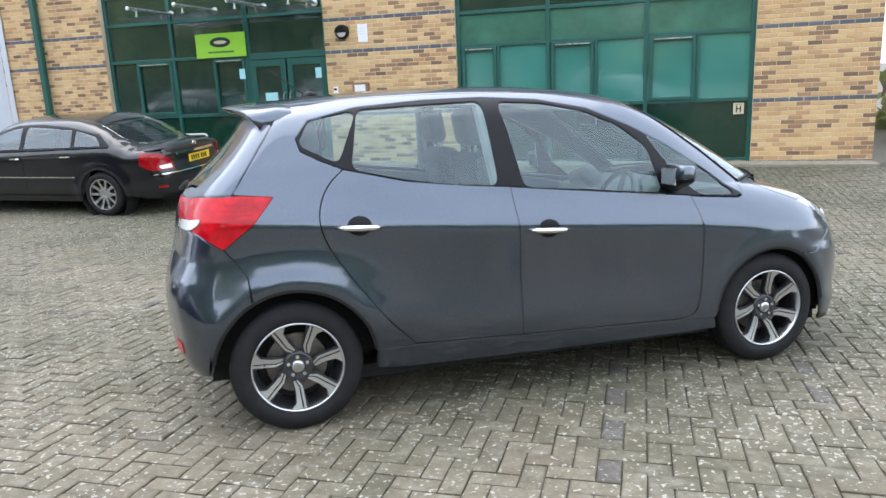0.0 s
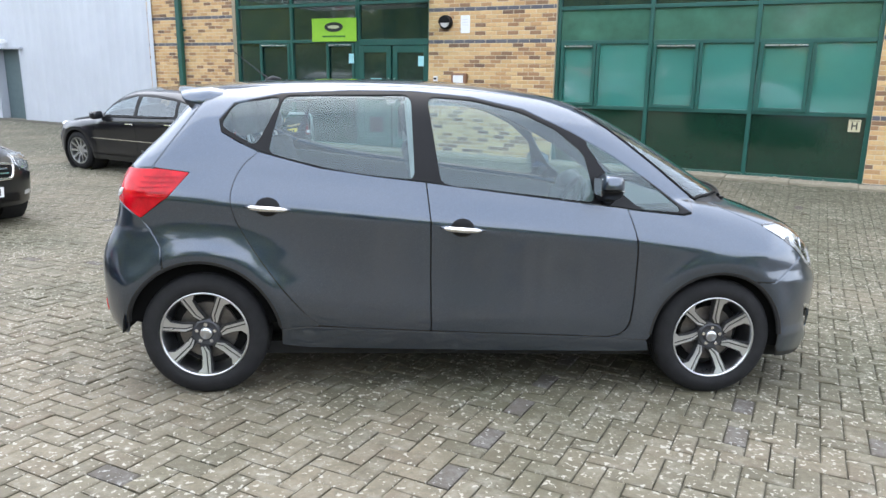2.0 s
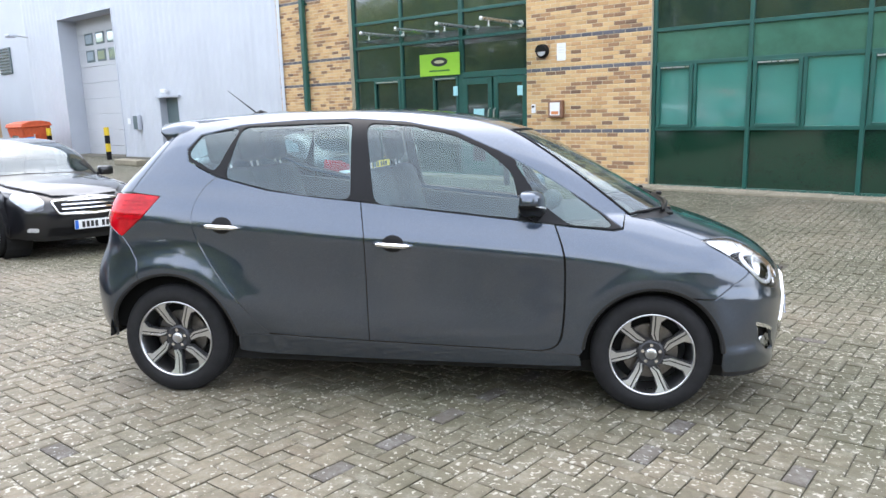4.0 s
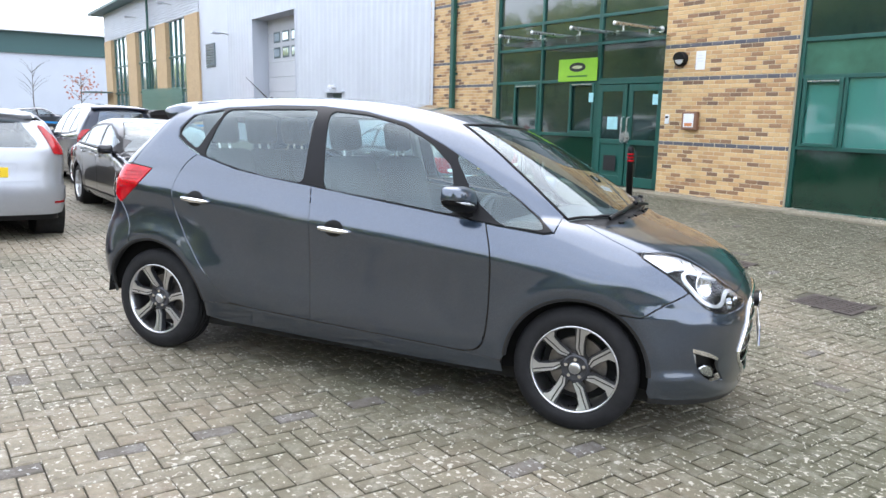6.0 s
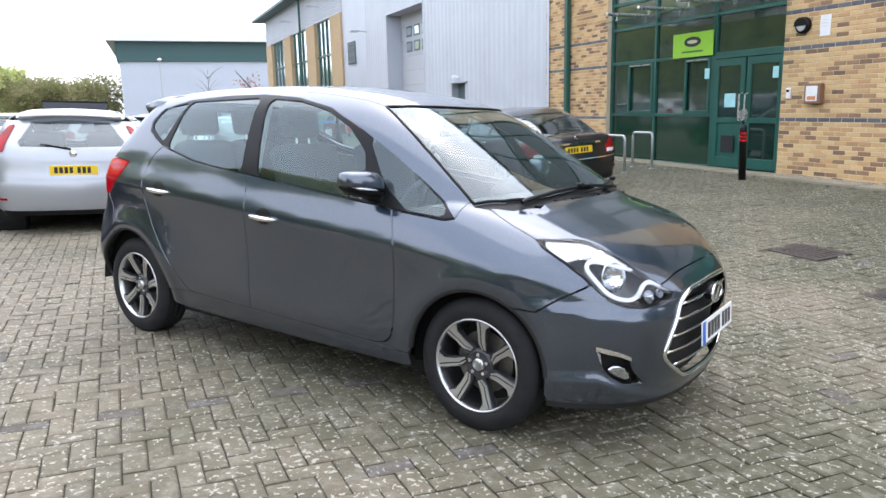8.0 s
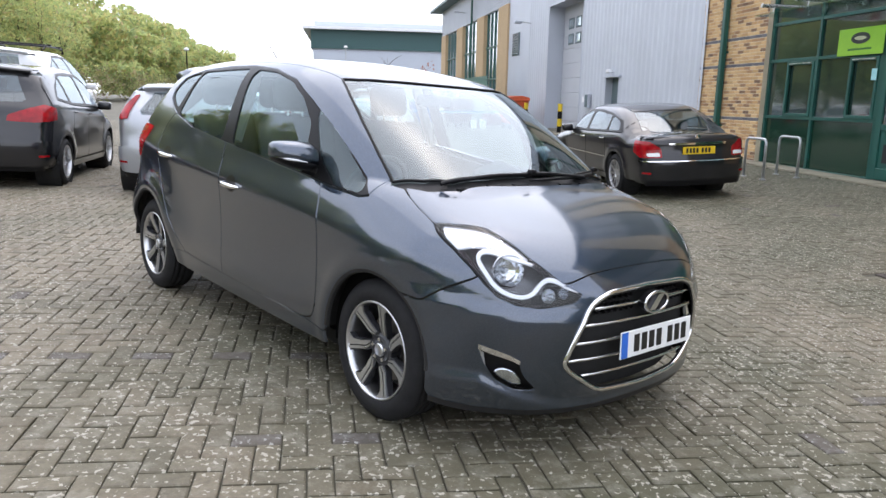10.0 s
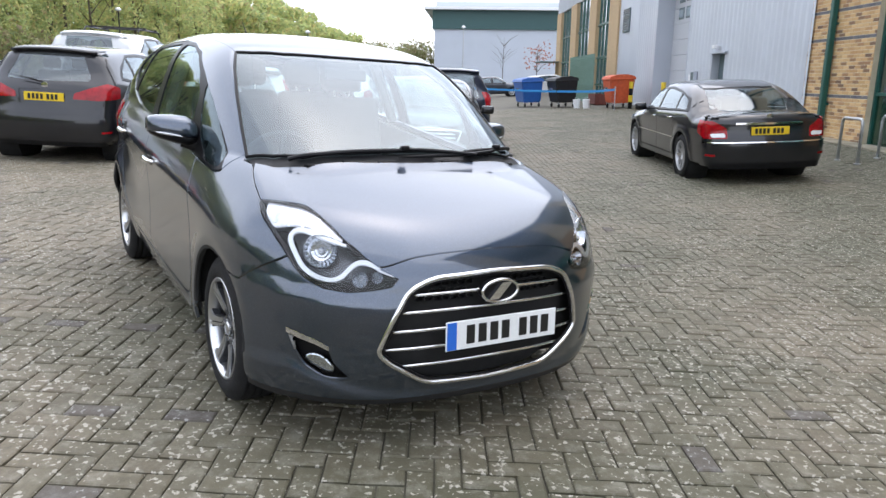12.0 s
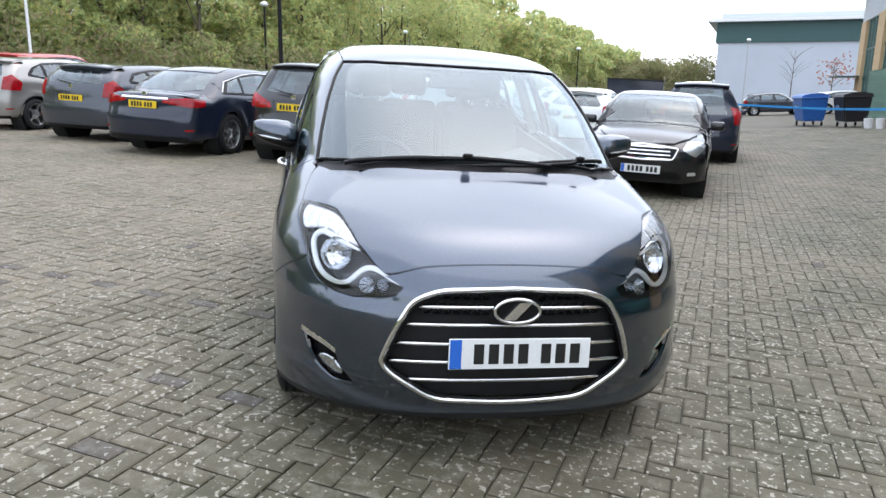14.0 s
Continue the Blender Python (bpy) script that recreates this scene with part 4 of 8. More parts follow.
# ---- the grey hatchback ----
hero = thing("hatchback_car", "graphite grey metallic five-door hatchback parked on block paving", "car", LEVEL)
body = part("body", bmesh.new(), M_WELL, hero)
HS = Skin(hero_field(), 1.0, -1.0, 0.85)
WX, WR = 1.3075, 0.312
R_ARCH, F_ARCH = 0.378, 0.352

BELT = [(-1.22, 1.312), (-1.14, 1.268), (-1.03, 1.222), (-.74, 1.152), (-.47, 1.118), (-.19, 1.090), (.10, 1.058), (.57, 1.008), (.87, .976), (1.10, .957)]
DLO_TOP = [(1.145, .968), (.95, 1.105), (.73, 1.243), (.51, 1.358), (.27, 1.462), (0, 1.515), (-.29, 1.535), (-.60, 1.530), (-.94, 1.505), (-1.17, 1.452), (-1.235, 1.372)]
REAR_GAP = curve_pts([(-1.035, 1.222), (-1.10, 1.165), (-1.145, 1.09), (-1.163, 1.0), (-1.14, .90), (-1.075, .785), (-.97, .635), (-.87, .505), (-.80, .425), (-.74, .368)], 4)
FRONT_GAP = curve_pts([(.74, .322), (.80, .340), (.838, .39), (.852, .50), (.855, .65), (.848, .83), (.80, .983)], 4)
B_GAP = [(-.18, .345), (-.19, .62), (-.197, .91), (-.222, 1.094)]
belt_rear = [p for p in BELT if -1.03 < p[0] < -.23]
belt_front = [p for p in BELT if -.2 < p[0] < .79]
dlo = Loop(DLO_TOP + BELT)
glass_quarter = rounded([(-1.212, 1.348), (-1.158, 1.440), (-.958, 1.476), (-1.058, 1.266)], 0.025)
glass_rear = rounded([(-.922, 1.482), (-.315, 1.503), (-.292, 1.118), (-.50, 1.138), (-.72, 1.168), (-.978, 1.228)], 0.03)
glass_front = rounded([(-.205, 1.497), (.02, 1.484), (.25, 1.434), (.43, 1.352), (.565, 1.240), (.622, 1.025), (.30, 1.058), (-.135, 1.100)], 0.03)
glass_vent = rounded([(.60, 1.306), (.80, 1.186), (.97, 1.064), (1.085, .981), (.88, .994), (.745, 1.095)], 0.03)
glass_quarter, glass_rear, glass_front, glass_vent = (Loop(inset(g, -.011)) for g in (glass_quarter, glass_rear, glass_front, glass_vent))
tail_lamp = Loop([(-1.80, 1.10), (-1.66, 1.128), (-1.50, 1.132), (-1.36, 1.118), (-1.46, 1.000), (-1.595, .895), (-1.70, .965), (-1.80, 1.0)])
HEADLAMP_IN = [(1.545, -.758, .905), (1.62, -.705, .912), (1.71, -.625, .902), (1.81, -.585, .862), (1.89, -.55, .812), (1.96, -.497, .757), (2.04, -.40, .690)]
HEADLAMP_OUT = [(2.040, -.425, .652), (2.015, -.485, .638), (1.971, -.566, .630), (1.918, -.641, .639), (1.865, -.692, .667), (1.82, -.72, .708), (1.764, -.740, .765), (1.684, -.762, .82), (1.582, -.768, .877)]


def turn_of(pts):
    return [(math.atan2(y, x - 1.0), z) for x, y, z in pts]


lamp_loop = smooth_loop(turn_of(HEADLAMP_IN + HEADLAMP_OUT), 3)
fog_loop = rounded(turn_of([(1.836, -.747, .474), (1.946, -.628, .418), (1.953, -.613, .363), (1.984, -.551, .296), (1.932, -.632, .303), (1.885, -.694, .344), (1.857, -.727, .402)]), 0.025)
GRILLE = [(-.47, .405), (-.43, .52), (-.365, .645), (-.27, .682), (0, .692), (.27, .682), (.365, .645), (.43, .52), (.47, .405), (.43, .365), (.28, .272), (0, .262), (-.28, .272), (-.43, .365)]


def nose_line(pts):
    """Points drawn in the front view (y, z), as angle and height."""
    p = np.array(pts, float)
    a = np.arctan2(p[:, 0], 1.06)
    for _ in range(8):
        q = HS.cast("turn", np.stack([a, p[:, 1]], 1))
        a = a + (p[:, 0] - q[:, 1]) / np.hypot(q[:, 0] - 1.0, q[:, 1])
    return [tuple(v) for v in np.stack([a, p[:, 1]], 1)]


grille_loop = rounded(nose_line(GRILLE), 0.045, 5)
HOOD_SIDE = [(1.275, -.690), (1.34, -.718), (1.43, -.738), (1.545, -.752)]
HOOD_FRONT = curve_pts([(1.995, -.462), (2.010, -.40), (2.0185, -.30), (2.0235, -.20), (2.0262, -.10), (2.027, 0)], 5)
COWL = [(1.275, -.690), (1.36, -.640), (1.432, -.53), (1.462, -.25), (1.468, 0)]
SCREEN_TOP = [(.56, -.568), (.610, -.50), (.650, -.36), (.662, -.15), (.665, 0)]
SCREEN_SIDE = [(.56, -.568), (.70, -.612), (.87, -.650), (1.05, -.680), (1.19, -.698)]
SCREEN_LOW = [(1.19, -.698), (1.30, -.62), (1.384, -.52), (1.402, -.36), (1.402, -.25), (1.397, 0)]


def both(pts):
    """A half outline from one side to the middle, carried on to the other side."""
    return list(pts) + [(x, -y) for x, y in pts[::-1] if abs(y) > 1e-6]


hood_in = [(x, y) for x, y, z in HEADLAMP_IN[1:-1]]
hood_half = COWL[::-1] + HOOD_SIDE[1:] + hood_in + HOOD_FRONT
bonnet = HS.panel("bonnet", "top", Loop([(x, -y) for x, y in hood_half[::-1]] + hood_half), M_PAINT, hero, gap=0.0014, step=.026)
screen_half = SCREEN_TOP[::-1] + SCREEN_SIDE[1:] + SCREEN_LOW[1:]
screen = HS.panel("windscreen", "top", Loop([(x, -y) for x, y in screen_half[::-1]] + screen_half), M_SCREEN, hero, "tinted laminated windscreen", gap=0.004, level=-0.002, fold=0.004)
cowl_loop = Loop([(x, -y) for x, y in SCREEN_LOW[:-1]] + SCREEN_LOW[::-1] + COWL + [(x, -y) for x, y in COWL[:-1][::-1]])
cowl = HS.panel("cowl", "top", cowl_loop, M_BLACK, hero, "black plastic scuttle panel with vents", gap=0.0, level=-0.012)
for y in (-.48, -.32, -.16, .16, .32, .48):
    (x, _, z), = HS.cast("top", [(1.445 - .09 * y * y, y)], level=-.012)
    part("vent", slab(x - .016, x + .016, y - .045, y + .045, z - .012, z + .004, bevel=0.003), M_TRIM, cowl)
edge = Loop([(x, -y) for x, y in screen_half[::-1]] + screen_half[1:-1])
part("screen_seal", tubes(HS.cast("top", dense(edge, .02), level=-.001), .0075, 6, closed=True), M_TRIM, screen, "black rubber seal round the windscreen", True)
ROOF_SIDE = [(-1.310, -.535), (-1.0, -.560), (-.5, -.572), (0, -.578), (.3, -.578), (.48, -.572), (.56, -.568)]
roof_half = [(-1.312, 0), (-1.312, -.30), (-1.312, -.50)] + ROOF_SIDE + SCREEN_TOP[1:]
roof = HS.panel("roof", "top", Loop(roof_half + [(x, -y) for x, y in roof_half[1:-1][::-1]]), M_PAINT, hero, gap=0.0025)

for sign in (-1, 1):
    def side(name, loop, mat, label="", parent=hero, **k):
        k.setdefault("gap", .0031)
        k.setdefault("step", .024)
        return HS.panel(name, "side", loop if isinstance(loop, Loop) else Loop(loop), mat, parent, label, sign=sign, **k)
    rear_door = side("rear_door", REAR_GAP + [(-.60, .358), (-.40, .352)] + B_GAP + belt_rear[::-1], M_PAINT)
    front_door = side("front_door", [(x + .0012, z) for x, z in B_GAP[::-1]] + [(.1, .337), (.4, .330), (.68, .321)] + FRONT_GAP + belt_front[::-1], M_PAINT)
    side("sill", [(-.925, .350), (-.76, .358), (-.60, .353), (-.18, .340), (.3, .328), (.74, .316), (.94, .303), (.955, .245), (.8, .236), (0, .236), (-.8, .240), (-.93, .26)], M_PAINT, step=.018)
    quarter = ([(-.745, .362), (-.93, .352)] + arc(-WX, WR, R_ARCH, 5, 118.3, 26) + curve_pts([(-1.50, .76), (-1.55, .84), (-1.595, .895)], 3)
               + [(-1.46, 1.0), (-1.36, 1.118), (-1.50, 1.132), (-1.537, 1.137), (-1.457, 1.254), (-1.373, 1.377), (-1.334, 1.436), (-1.30, 1.492), (-1.1, 1.510), (-.94, 1.507)] + DLO_TOP[9:] + BELT[:2] + REAR_GAP)
    side("rear_quarter_panel", quarter, M_PAINT)
    wing = ([(x + .005, z - .003) for x, z in FRONT_GAP] + [(.87, .972), (1.10, .953), (1.150, .962), (1.165, 1.035)]
            + HS.line("top", [(1.205, -.712), (1.275, -.695)] + HOOD_SIDE[1:], "side", -1) + [(x, z) for x, y, z in HEADLAMP_OUT[::-1][0:3]] + [(1.792, .738)]
            + curve_pts([(1.777, .725), (1.714, .688), (1.663, .657), (1.605, .615)], 3) + arc(WX, WR, F_ARCH, 61, 178, 26) + [(.94, .306), (.76, .313)])
    side("front_wing", wing, M_PAINT)
    side("window_frame", dlo, M_TRIM, "satin black window surround", holes=(glass_quarter, glass_rear, glass_front, glass_vent), level=-0.003)
    for nm, g in (("quarter_window", glass_quarter), ("rear_door_window", glass_rear), ("front_door_window", glass_front), ("front_quarter_window", glass_vent)):
        side(nm, g, M_GLASS, level=-0.008, gap=-0.004, fold=0.003)
    # roof rail and windscreen pillar
    low = HS.line("side", DLO_TOP[:10], "roll", sign)
    up = HS.line("top", [(x, y * -sign) for x, y in (SCREEN_SIDE[::-1][:-1] + ROOF_SIDE[::-1][:-1])], "roll", sign)
    cap = HS.line("side", [(1.165, 1.035)], "roll", sign)
    back = HS.line("side", [(-1.29, 1.50)], "roll", sign)
    HS.panel("pillar_and_rail", "roll", Loop(low + back + [p for p in up[::-1] if p[0] > -1.30] + cap), M_PAINT, hero, sign=sign, scale=(1, .6), step=.018)
    # tail lamp and rear bumper corner
    lamp = HS.panel("tail_lamp", "side", tail_lamp, M_RED, hero, "red wraparound tail lamp", sign=sign, level=0.006, fold=0.03)
    HS.panel("reversing_lens", "side", rounded([(-1.80, 1.012), (-1.686, 1.038), (-1.696, 1.009), (-1.737, .979), (-1.80, .971)], 0.012), M_LAMP_WHITE, lamp, "clear reversing lens", sign=sign, level=0.011, fold=0.008)
    for k in range(5):
        z = 1.095 - k * 0.024
        HS.panel("lamp_rib", "side", Loop([(-1.575 - .012 * k, z), (-1.405 - k * .022, z + .004), (-1.405 - k * .022, z - .001), (-1.575 - .012 * k, z - .005)]), M_RED_DEEP, lamp, sign=sign, level=0.010, fold=0.005, gap=0)
    # handles: a flat dark oval painted as the dish's shade, and a chrome grip
    for (hx, hz), door in (((-.985, .958), rear_door), ((-.04, .873), front_door)):
        HS.panel("handle_cup", "side", smooth_loop([(hx + .058 * math.cos(t * math.pi / 4), hz + .006 + .046 * math.sin(t * math.pi / 4)) for t in range(8)], 3), M_TRIM, door, "flat dark oval for the shade in the handle dish", sign=sign, level=0.0012, gap=0, fold=0.001)
        q = HS.cast("side", [(hx + d, hz - d * .05) for d in (-.108, -.07, 0, .07, .108)], sign)
        off = np.array([.002, .026, .034, .026, .002])
        q[:, 1] += sign * off
        bm = tubes(q, [.006, .013, .015, .013, .006], 10)
        part("handle", bm, M_CHROME, door, "chrome pull handle", True)
    # mirror: a wedge-shaped shell in two halves, with the glass behind
    def mirror_shell(z_lo, z_hi, grow):
        bm, rings = bmesh.new(), []
        for s, d, h in ((0, .60, .50), (.06, .85, .78), (.22, 1.0, 1.0), (.5, 1.0, .94), (.8, .86, .76), (.93, .70, .62), (1.0, .46, .44)):
            ring = []
            for k in range(28):
                c, w = math.cos(2 * math.pi * k / 28), math.sin(2 * math.pi * k / 28)
                x = math.copysign(abs(c) ** .6, c) * (.088 if c > 0 else .042) * d * (1 + .10 * -w)
                z = math.copysign(abs(w) ** .55, w) * .070 * h
                rise = .034 * s - .014
                zz = min(max(1.096 + z * grow + rise, z_lo + rise), z_hi + rise)
                ring.append(bm.verts.new((.672 + x * grow - .022 * s, sign * (.792 + .218 * s), zz)))
            rings.append(ring)
        for a, b in zip(rings, rings[1:]):
            for k in range(28):
                bm.faces.new((a[k], a[(k + 1) % 28], b[(k + 1) % 28], b[k]))
        bm.faces.new(rings[0][::-1])
        bm.faces.new(rings[-1])
        bmesh.ops.recalc_face_normals(bm, faces=bm.faces[:])
        return bm
    mirror = part("door_mirror", mirror_shell(1.074, 2, 1.0), M_PAINT, hero, "body-coloured door mirror with a repeater strip", True)
    part("lower_shell", mirror_shell(0, 1.070, .97), M_TRIM, mirror, "black lower mirror shell", True)
    part("mirror_base", tubes([(.72, sign * .765, 1.012), (.70, sign * .80, 1.03), (.685, sign * .86, 1.045)], [.040, .036, .03], 10), M_TRIM, mirror)
    part("repeater", tubes([(.755, sign * .87, 1.070), (.748, sign * .92, 1.078), (.728, sign * .965, 1.084), (.704, sign * .990, 1.088)], [.003, .006, .006, .003], 8), M_DRL, mirror, "clear side repeater strip")
    part("mirror_glass", slab(.618, .626, sign * .892 - .066, sign * .892 + .066, 1.056, 1.142, bevel=0.003), M_CHROME, mirror, "silvered mirror glass")
    # headlamp
    ll = lamp_loop if sign < 0 else Loop([(-a, z) for a, z in lamp_loop])

    def turn(name, pts, mat, parent, label="", **k):
        p = pts if sign < 0 else type(pts)([(-a, z) for a, z in pts])
        return HS.panel(name, "turn", p if isinstance(p, Loop) else Loop(p), mat, parent, label, **k)
    head = turn("headlamp", lamp_loop, M_LAMP_DARK, hero, "large swept-back headlamp with clear cover", level=-0.105, step=0.03, gap=0.003)
    turn("cover", lamp_loop, M_LENS, head, "clear headlamp cover", level=0.0, step=0.025, gap=0.004, fold=0.003)
    turn("seal", lamp_loop, M_TRIM, head, "black lamp edge", level=-0.004, step=0.02, gap=0.001, holes=(Loop(inset(ll, 0.010)),), fold=0.03)
    turn("bezel", rounded(turn_of([(1.775, -.722, .80), (1.793, -.68, .83), (1.852, -.622, .815), (1.91, -.56, .79), (1.95, -.52, .762), (1.995, -.465, .730), (2.038, -.40, .688), (2.035, -.46, .645), (2.005, -.52, .643), (1.96, -.595, .655), (1.90, -.665, .672), (1.86, -.702, .70), (1.82, -.722, .745)]), 0.02), M_LAMP_SHADE, head, "satin grey inner bezel", level=-0.088, gap=0.0)
    turn("upper_lens", rounded(turn_of([(1.59, -.752, .898), (1.64, -.695, .908), (1.712, -.640, .897), (1.769, -.604, .880), (1.820, -.585, .852), (1.868, -.576, .822), (1.905, -.560, .796), (1.852, -.620, .817), (1.793, -.671, .838), (1.745, -.725, .836), (1.69, -.752, .822), (1.61, -.757, .868)]), 0.015), M_LAMP_UPPER, head, "bright ribbed upper lens", level=-0.012, gap=0.0, step=0.02)
    for k in range(4):
        x, y, z = 1.66 + k * .05, -.735 + k * .033, .862 - k * .006
        turn("rib", Loop(turn_of([(x, y, z + .026), (x + .008, y + .006, z + .026), (x + .022, y + .002, z - .022), (x + .014, y - .004, z - .022)])), M_REFLECTOR, head, level=-0.008, gap=0.0, step=0.02, fold=0.004)
    strip = curve_pts([(1.915, -.555, .786), (1.880, -.598, .800), (1.838, -.638, .816), (1.790, -.679, .827), (1.770, -.706, .817), (1.782, -.722, .790), (1.822, -.716, .747), (1.862, -.700, .704), (1.901, -.667, .678), (1.938, -.624, .669), (1.958, -.589, .683), (1.963, -.564, .708), (1.968, -.540, .727), (1.976, -.511, .734), (1.995, -.478, .724), (2.016, -.444, .705), (2.037, -.411, .689)], 4)
    q3 = np.array(turn_of(strip))
    tan = np.gradient(q3, axis=0)
    nrm = np.stack([-tan[:, 1], tan[:, 0]], 1) / np.linalg.norm(tan, axis=1, keepdims=True)
    half_w = np.clip(.0076 * np.minimum(1, np.minimum(np.arange(len(q3)) + 2, len(q3) + 2 - np.arange(len(q3))) / 8), .003, 1)[:, None]
    turn("daytime_strip", Loop([tuple(v) for v in q3 + nrm * half_w] + [tuple(v) for v in (q3 - nrm * half_w)[::-1]]), M_DRL, head, "pale daytime running light strip", level=-0.006, gap=0.0, step=0.012, fold=0.012)
    for (cx, cy, cz, r, n) in ((1.866, -.634, .760, .062, 22), (1.985, -.525, .672, .030, 12), (2.014, -.470, .682, .022, 10)):
        out = Vector((cx - 1.0, cy * .75 * -sign, 0)).normalized()
        place = Matrix.Translation(Vector((cx, -cy * sign, cz)) - out * .014) @ Vector((0, 0, 1)).rotation_difference(Vector((out.x, out.y, .22)).normalized()).to_matrix().to_4x4()
        bowl = bmesh.new()
        lathe(bowl, [(r * 1.04, -.004), (r, 0.0), (r * .93, -.010), (r * .80, -.022), (r * .60, -.034), (r * .38, -.042), (r * .16, -.046), (0, -.047)], n, "z", caps=False)
        bowl.transform(place)
        bmesh.ops.recalc_face_normals(bowl, faces=bowl.faces[:])
        reflector = part("reflector_bowl", bowl, M_BOWL, head, "faceted silvered lamp bowl")
        bulb = lathe(bmesh.new(), [(r * .12, -.048), (r * .12, -.030), (r * .08, -.024), (0.0, -.022)], 14, "z")
        bulb.transform(place)
        part("bulb_shield", bulb, M_LAMP_GREY, reflector, "grey bulb shield", True)
    # fog lamp
    fog = turn("fog_lamp", fog_loop, M_TRIM, hero, "recessed fog lamp with chrome brow", level=-0.048, step=0.02, gap=0.0)
    brow = turn_of(curve_pts([(1.838, -.747, .473), (1.883, -.705, .457), (1.920, -.664, .439), (1.949, -.625, .416)], 4))
    turn("brow", Loop([(a, z + .007) for a, z in brow] + [(a, z - .014 + .010 * abs(k / len(brow) - .3)) for k, (a, z) in enumerate(brow)][::-1]), M_CHROME, fog, "chrome strip", level=0.004, gap=0.0, step=0.015, fold=0.01)
    pocket_edge = turn_of([(1.838, -.745, .462), (1.853, -.730, .446), (1.860, -.722, .392), (1.856, -.727, .388), (1.847, -.736, .414)])
    turn("edge", rounded(pocket_edge, .006), M_LAMP_GREY, fog, "bright inner edge of the fog lamp pocket", level=-.006, gap=0.0, step=.012, fold=.012)
    lens_loop = smooth_loop(turn_of([(1.876, -.690, .366), (1.897, -.668, .385), (1.925, -.636, .374), (1.943, -.606, .342), (1.937, -.606, .316), (1.908, -.646, .328)]), 4)
    turn("lens", lens_loop, M_BOWL, fog, "wide oval fog lens", level=-.022, gap=0.0, step=.010, fold=.01, flat=True)
    turn("lens_cover", lens_loop, M_LENS, fog, "clear fog lens cover", level=-.012, gap=0.0, step=.014, fold=.012)

# ---- nose ----
front_seam = [(1.779, .720), (1.714, .683), (1.663, .652), (1.61, .612)]
seam = HS.line("side", curve_pts(front_seam, 3), "turn", -1)
arch_low = HS.line("side", [(x, z) for x, z in arc(WX, WR, F_ARCH, 58, -8, 16)], "turn", -1)
lamp_under = turn_of([(1.794, -.731, .735)] + HEADLAMP_OUT[:6][::-1])
hood_edge = [tuple(v) for v in HS.to_view("turn", HS.cast("top", [(x + .0022, y) for x, y in HOOD_FRONT]))]
half = ([(0.0, .215), (-.3, .213), (-.55, .215), (-.72, .222), (-.90, .235)] + [p for p in arch_low[::-1] if p[1] > .24] + seam[::-1] + lamp_under + turn_of([(2.045, -.40, .682)]) + hood_edge[:-1])
outline = Loop([half[0]] + half[1:] + [hood_edge[-1]] + [(-a, z) for a, z in half[1:][::-1]])
bumper = HS.panel("front_bumper", "turn", outline, M_PAINT, hero, holes=(grille_loop, fog_loop, Loop([(-a, z) for a, z in fog_loop])), gap=0.0014, step=.017)
lip = [(a, z) for a, z in ((0, .188), (-.3, .188), (-.55, .19), (-.75, .198), (-.9, .21))]
HS.panel("lower_lip", "turn", Loop(lip[::-1] + [(-a, z) for a, z in lip[1:]] + [(-a, z + .03) for a, z in lip[1:][::-1]] + [(a, z + .03) for a, z in lip]), M_BLACK, hero, "black lower bumper lip", level=-.006, gap=0)
grille = HS.panel("grille", "turn", grille_loop, M_WELL, hero, "hexagonal grille with chrome bars and surround", level=-0.06, gap=-0.006)
q = HS.cast("turn", dense(grille_loop, .02), level=.001)
part("surround", tubes(q, .0105, 10, closed=True), M_CHROME, grille, "chrome grille surround", True)
q = HS.cast("turn", dense(Loop(inset(grille_loop, .012)), .02), level=-.004)
part("inner_surround", tubes(q, .0045, 6, closed=True), M_TRIM, grille, "dark inner edge", True)
for z, w in ((.626, .345), (.562, .392), (.490, .425), (.420, .452), (.350, .375)):
    pts = nose_line([(y, z - .008 * (y / .45) ** 2) for y in np.linspace(-w, w, 21)])
    part("bar", tubes(HS.cast("turn", pts, level=-.012), .0070, 8), M_CHROME, grille, "chrome grille bar", True)
cells = [((col + .5 * (row % 2)) * .036, .600 + row * .026) for row in range(3) for col in range(-9, 10) if .09 < abs((col + .5 * (row % 2)) * .036) < .33 - row * .03]
for q in HS.cast("turn", nose_line(cells), level=-0.035):
    mesh = bmesh.new()
    r = [mesh.verts.new((q[0], q[1] + .017 * math.cos(k * math.pi / 3), q[2] + .0105 * math.sin(k * math.pi / 3))) for k in range(6)]
    i = [mesh.verts.new((q[0] - .012, q[1] + .012 * math.cos(k * math.pi / 3), q[2] + .007 * math.sin(k * math.pi / 3))) for k in range(6)]
    for k in range(6):
        mesh.faces.new((r[k], r[(k + 1) % 6], i[(k + 1) % 6], i[k]))
    part("honeycomb_cell", mesh, M_TRIM, grille)
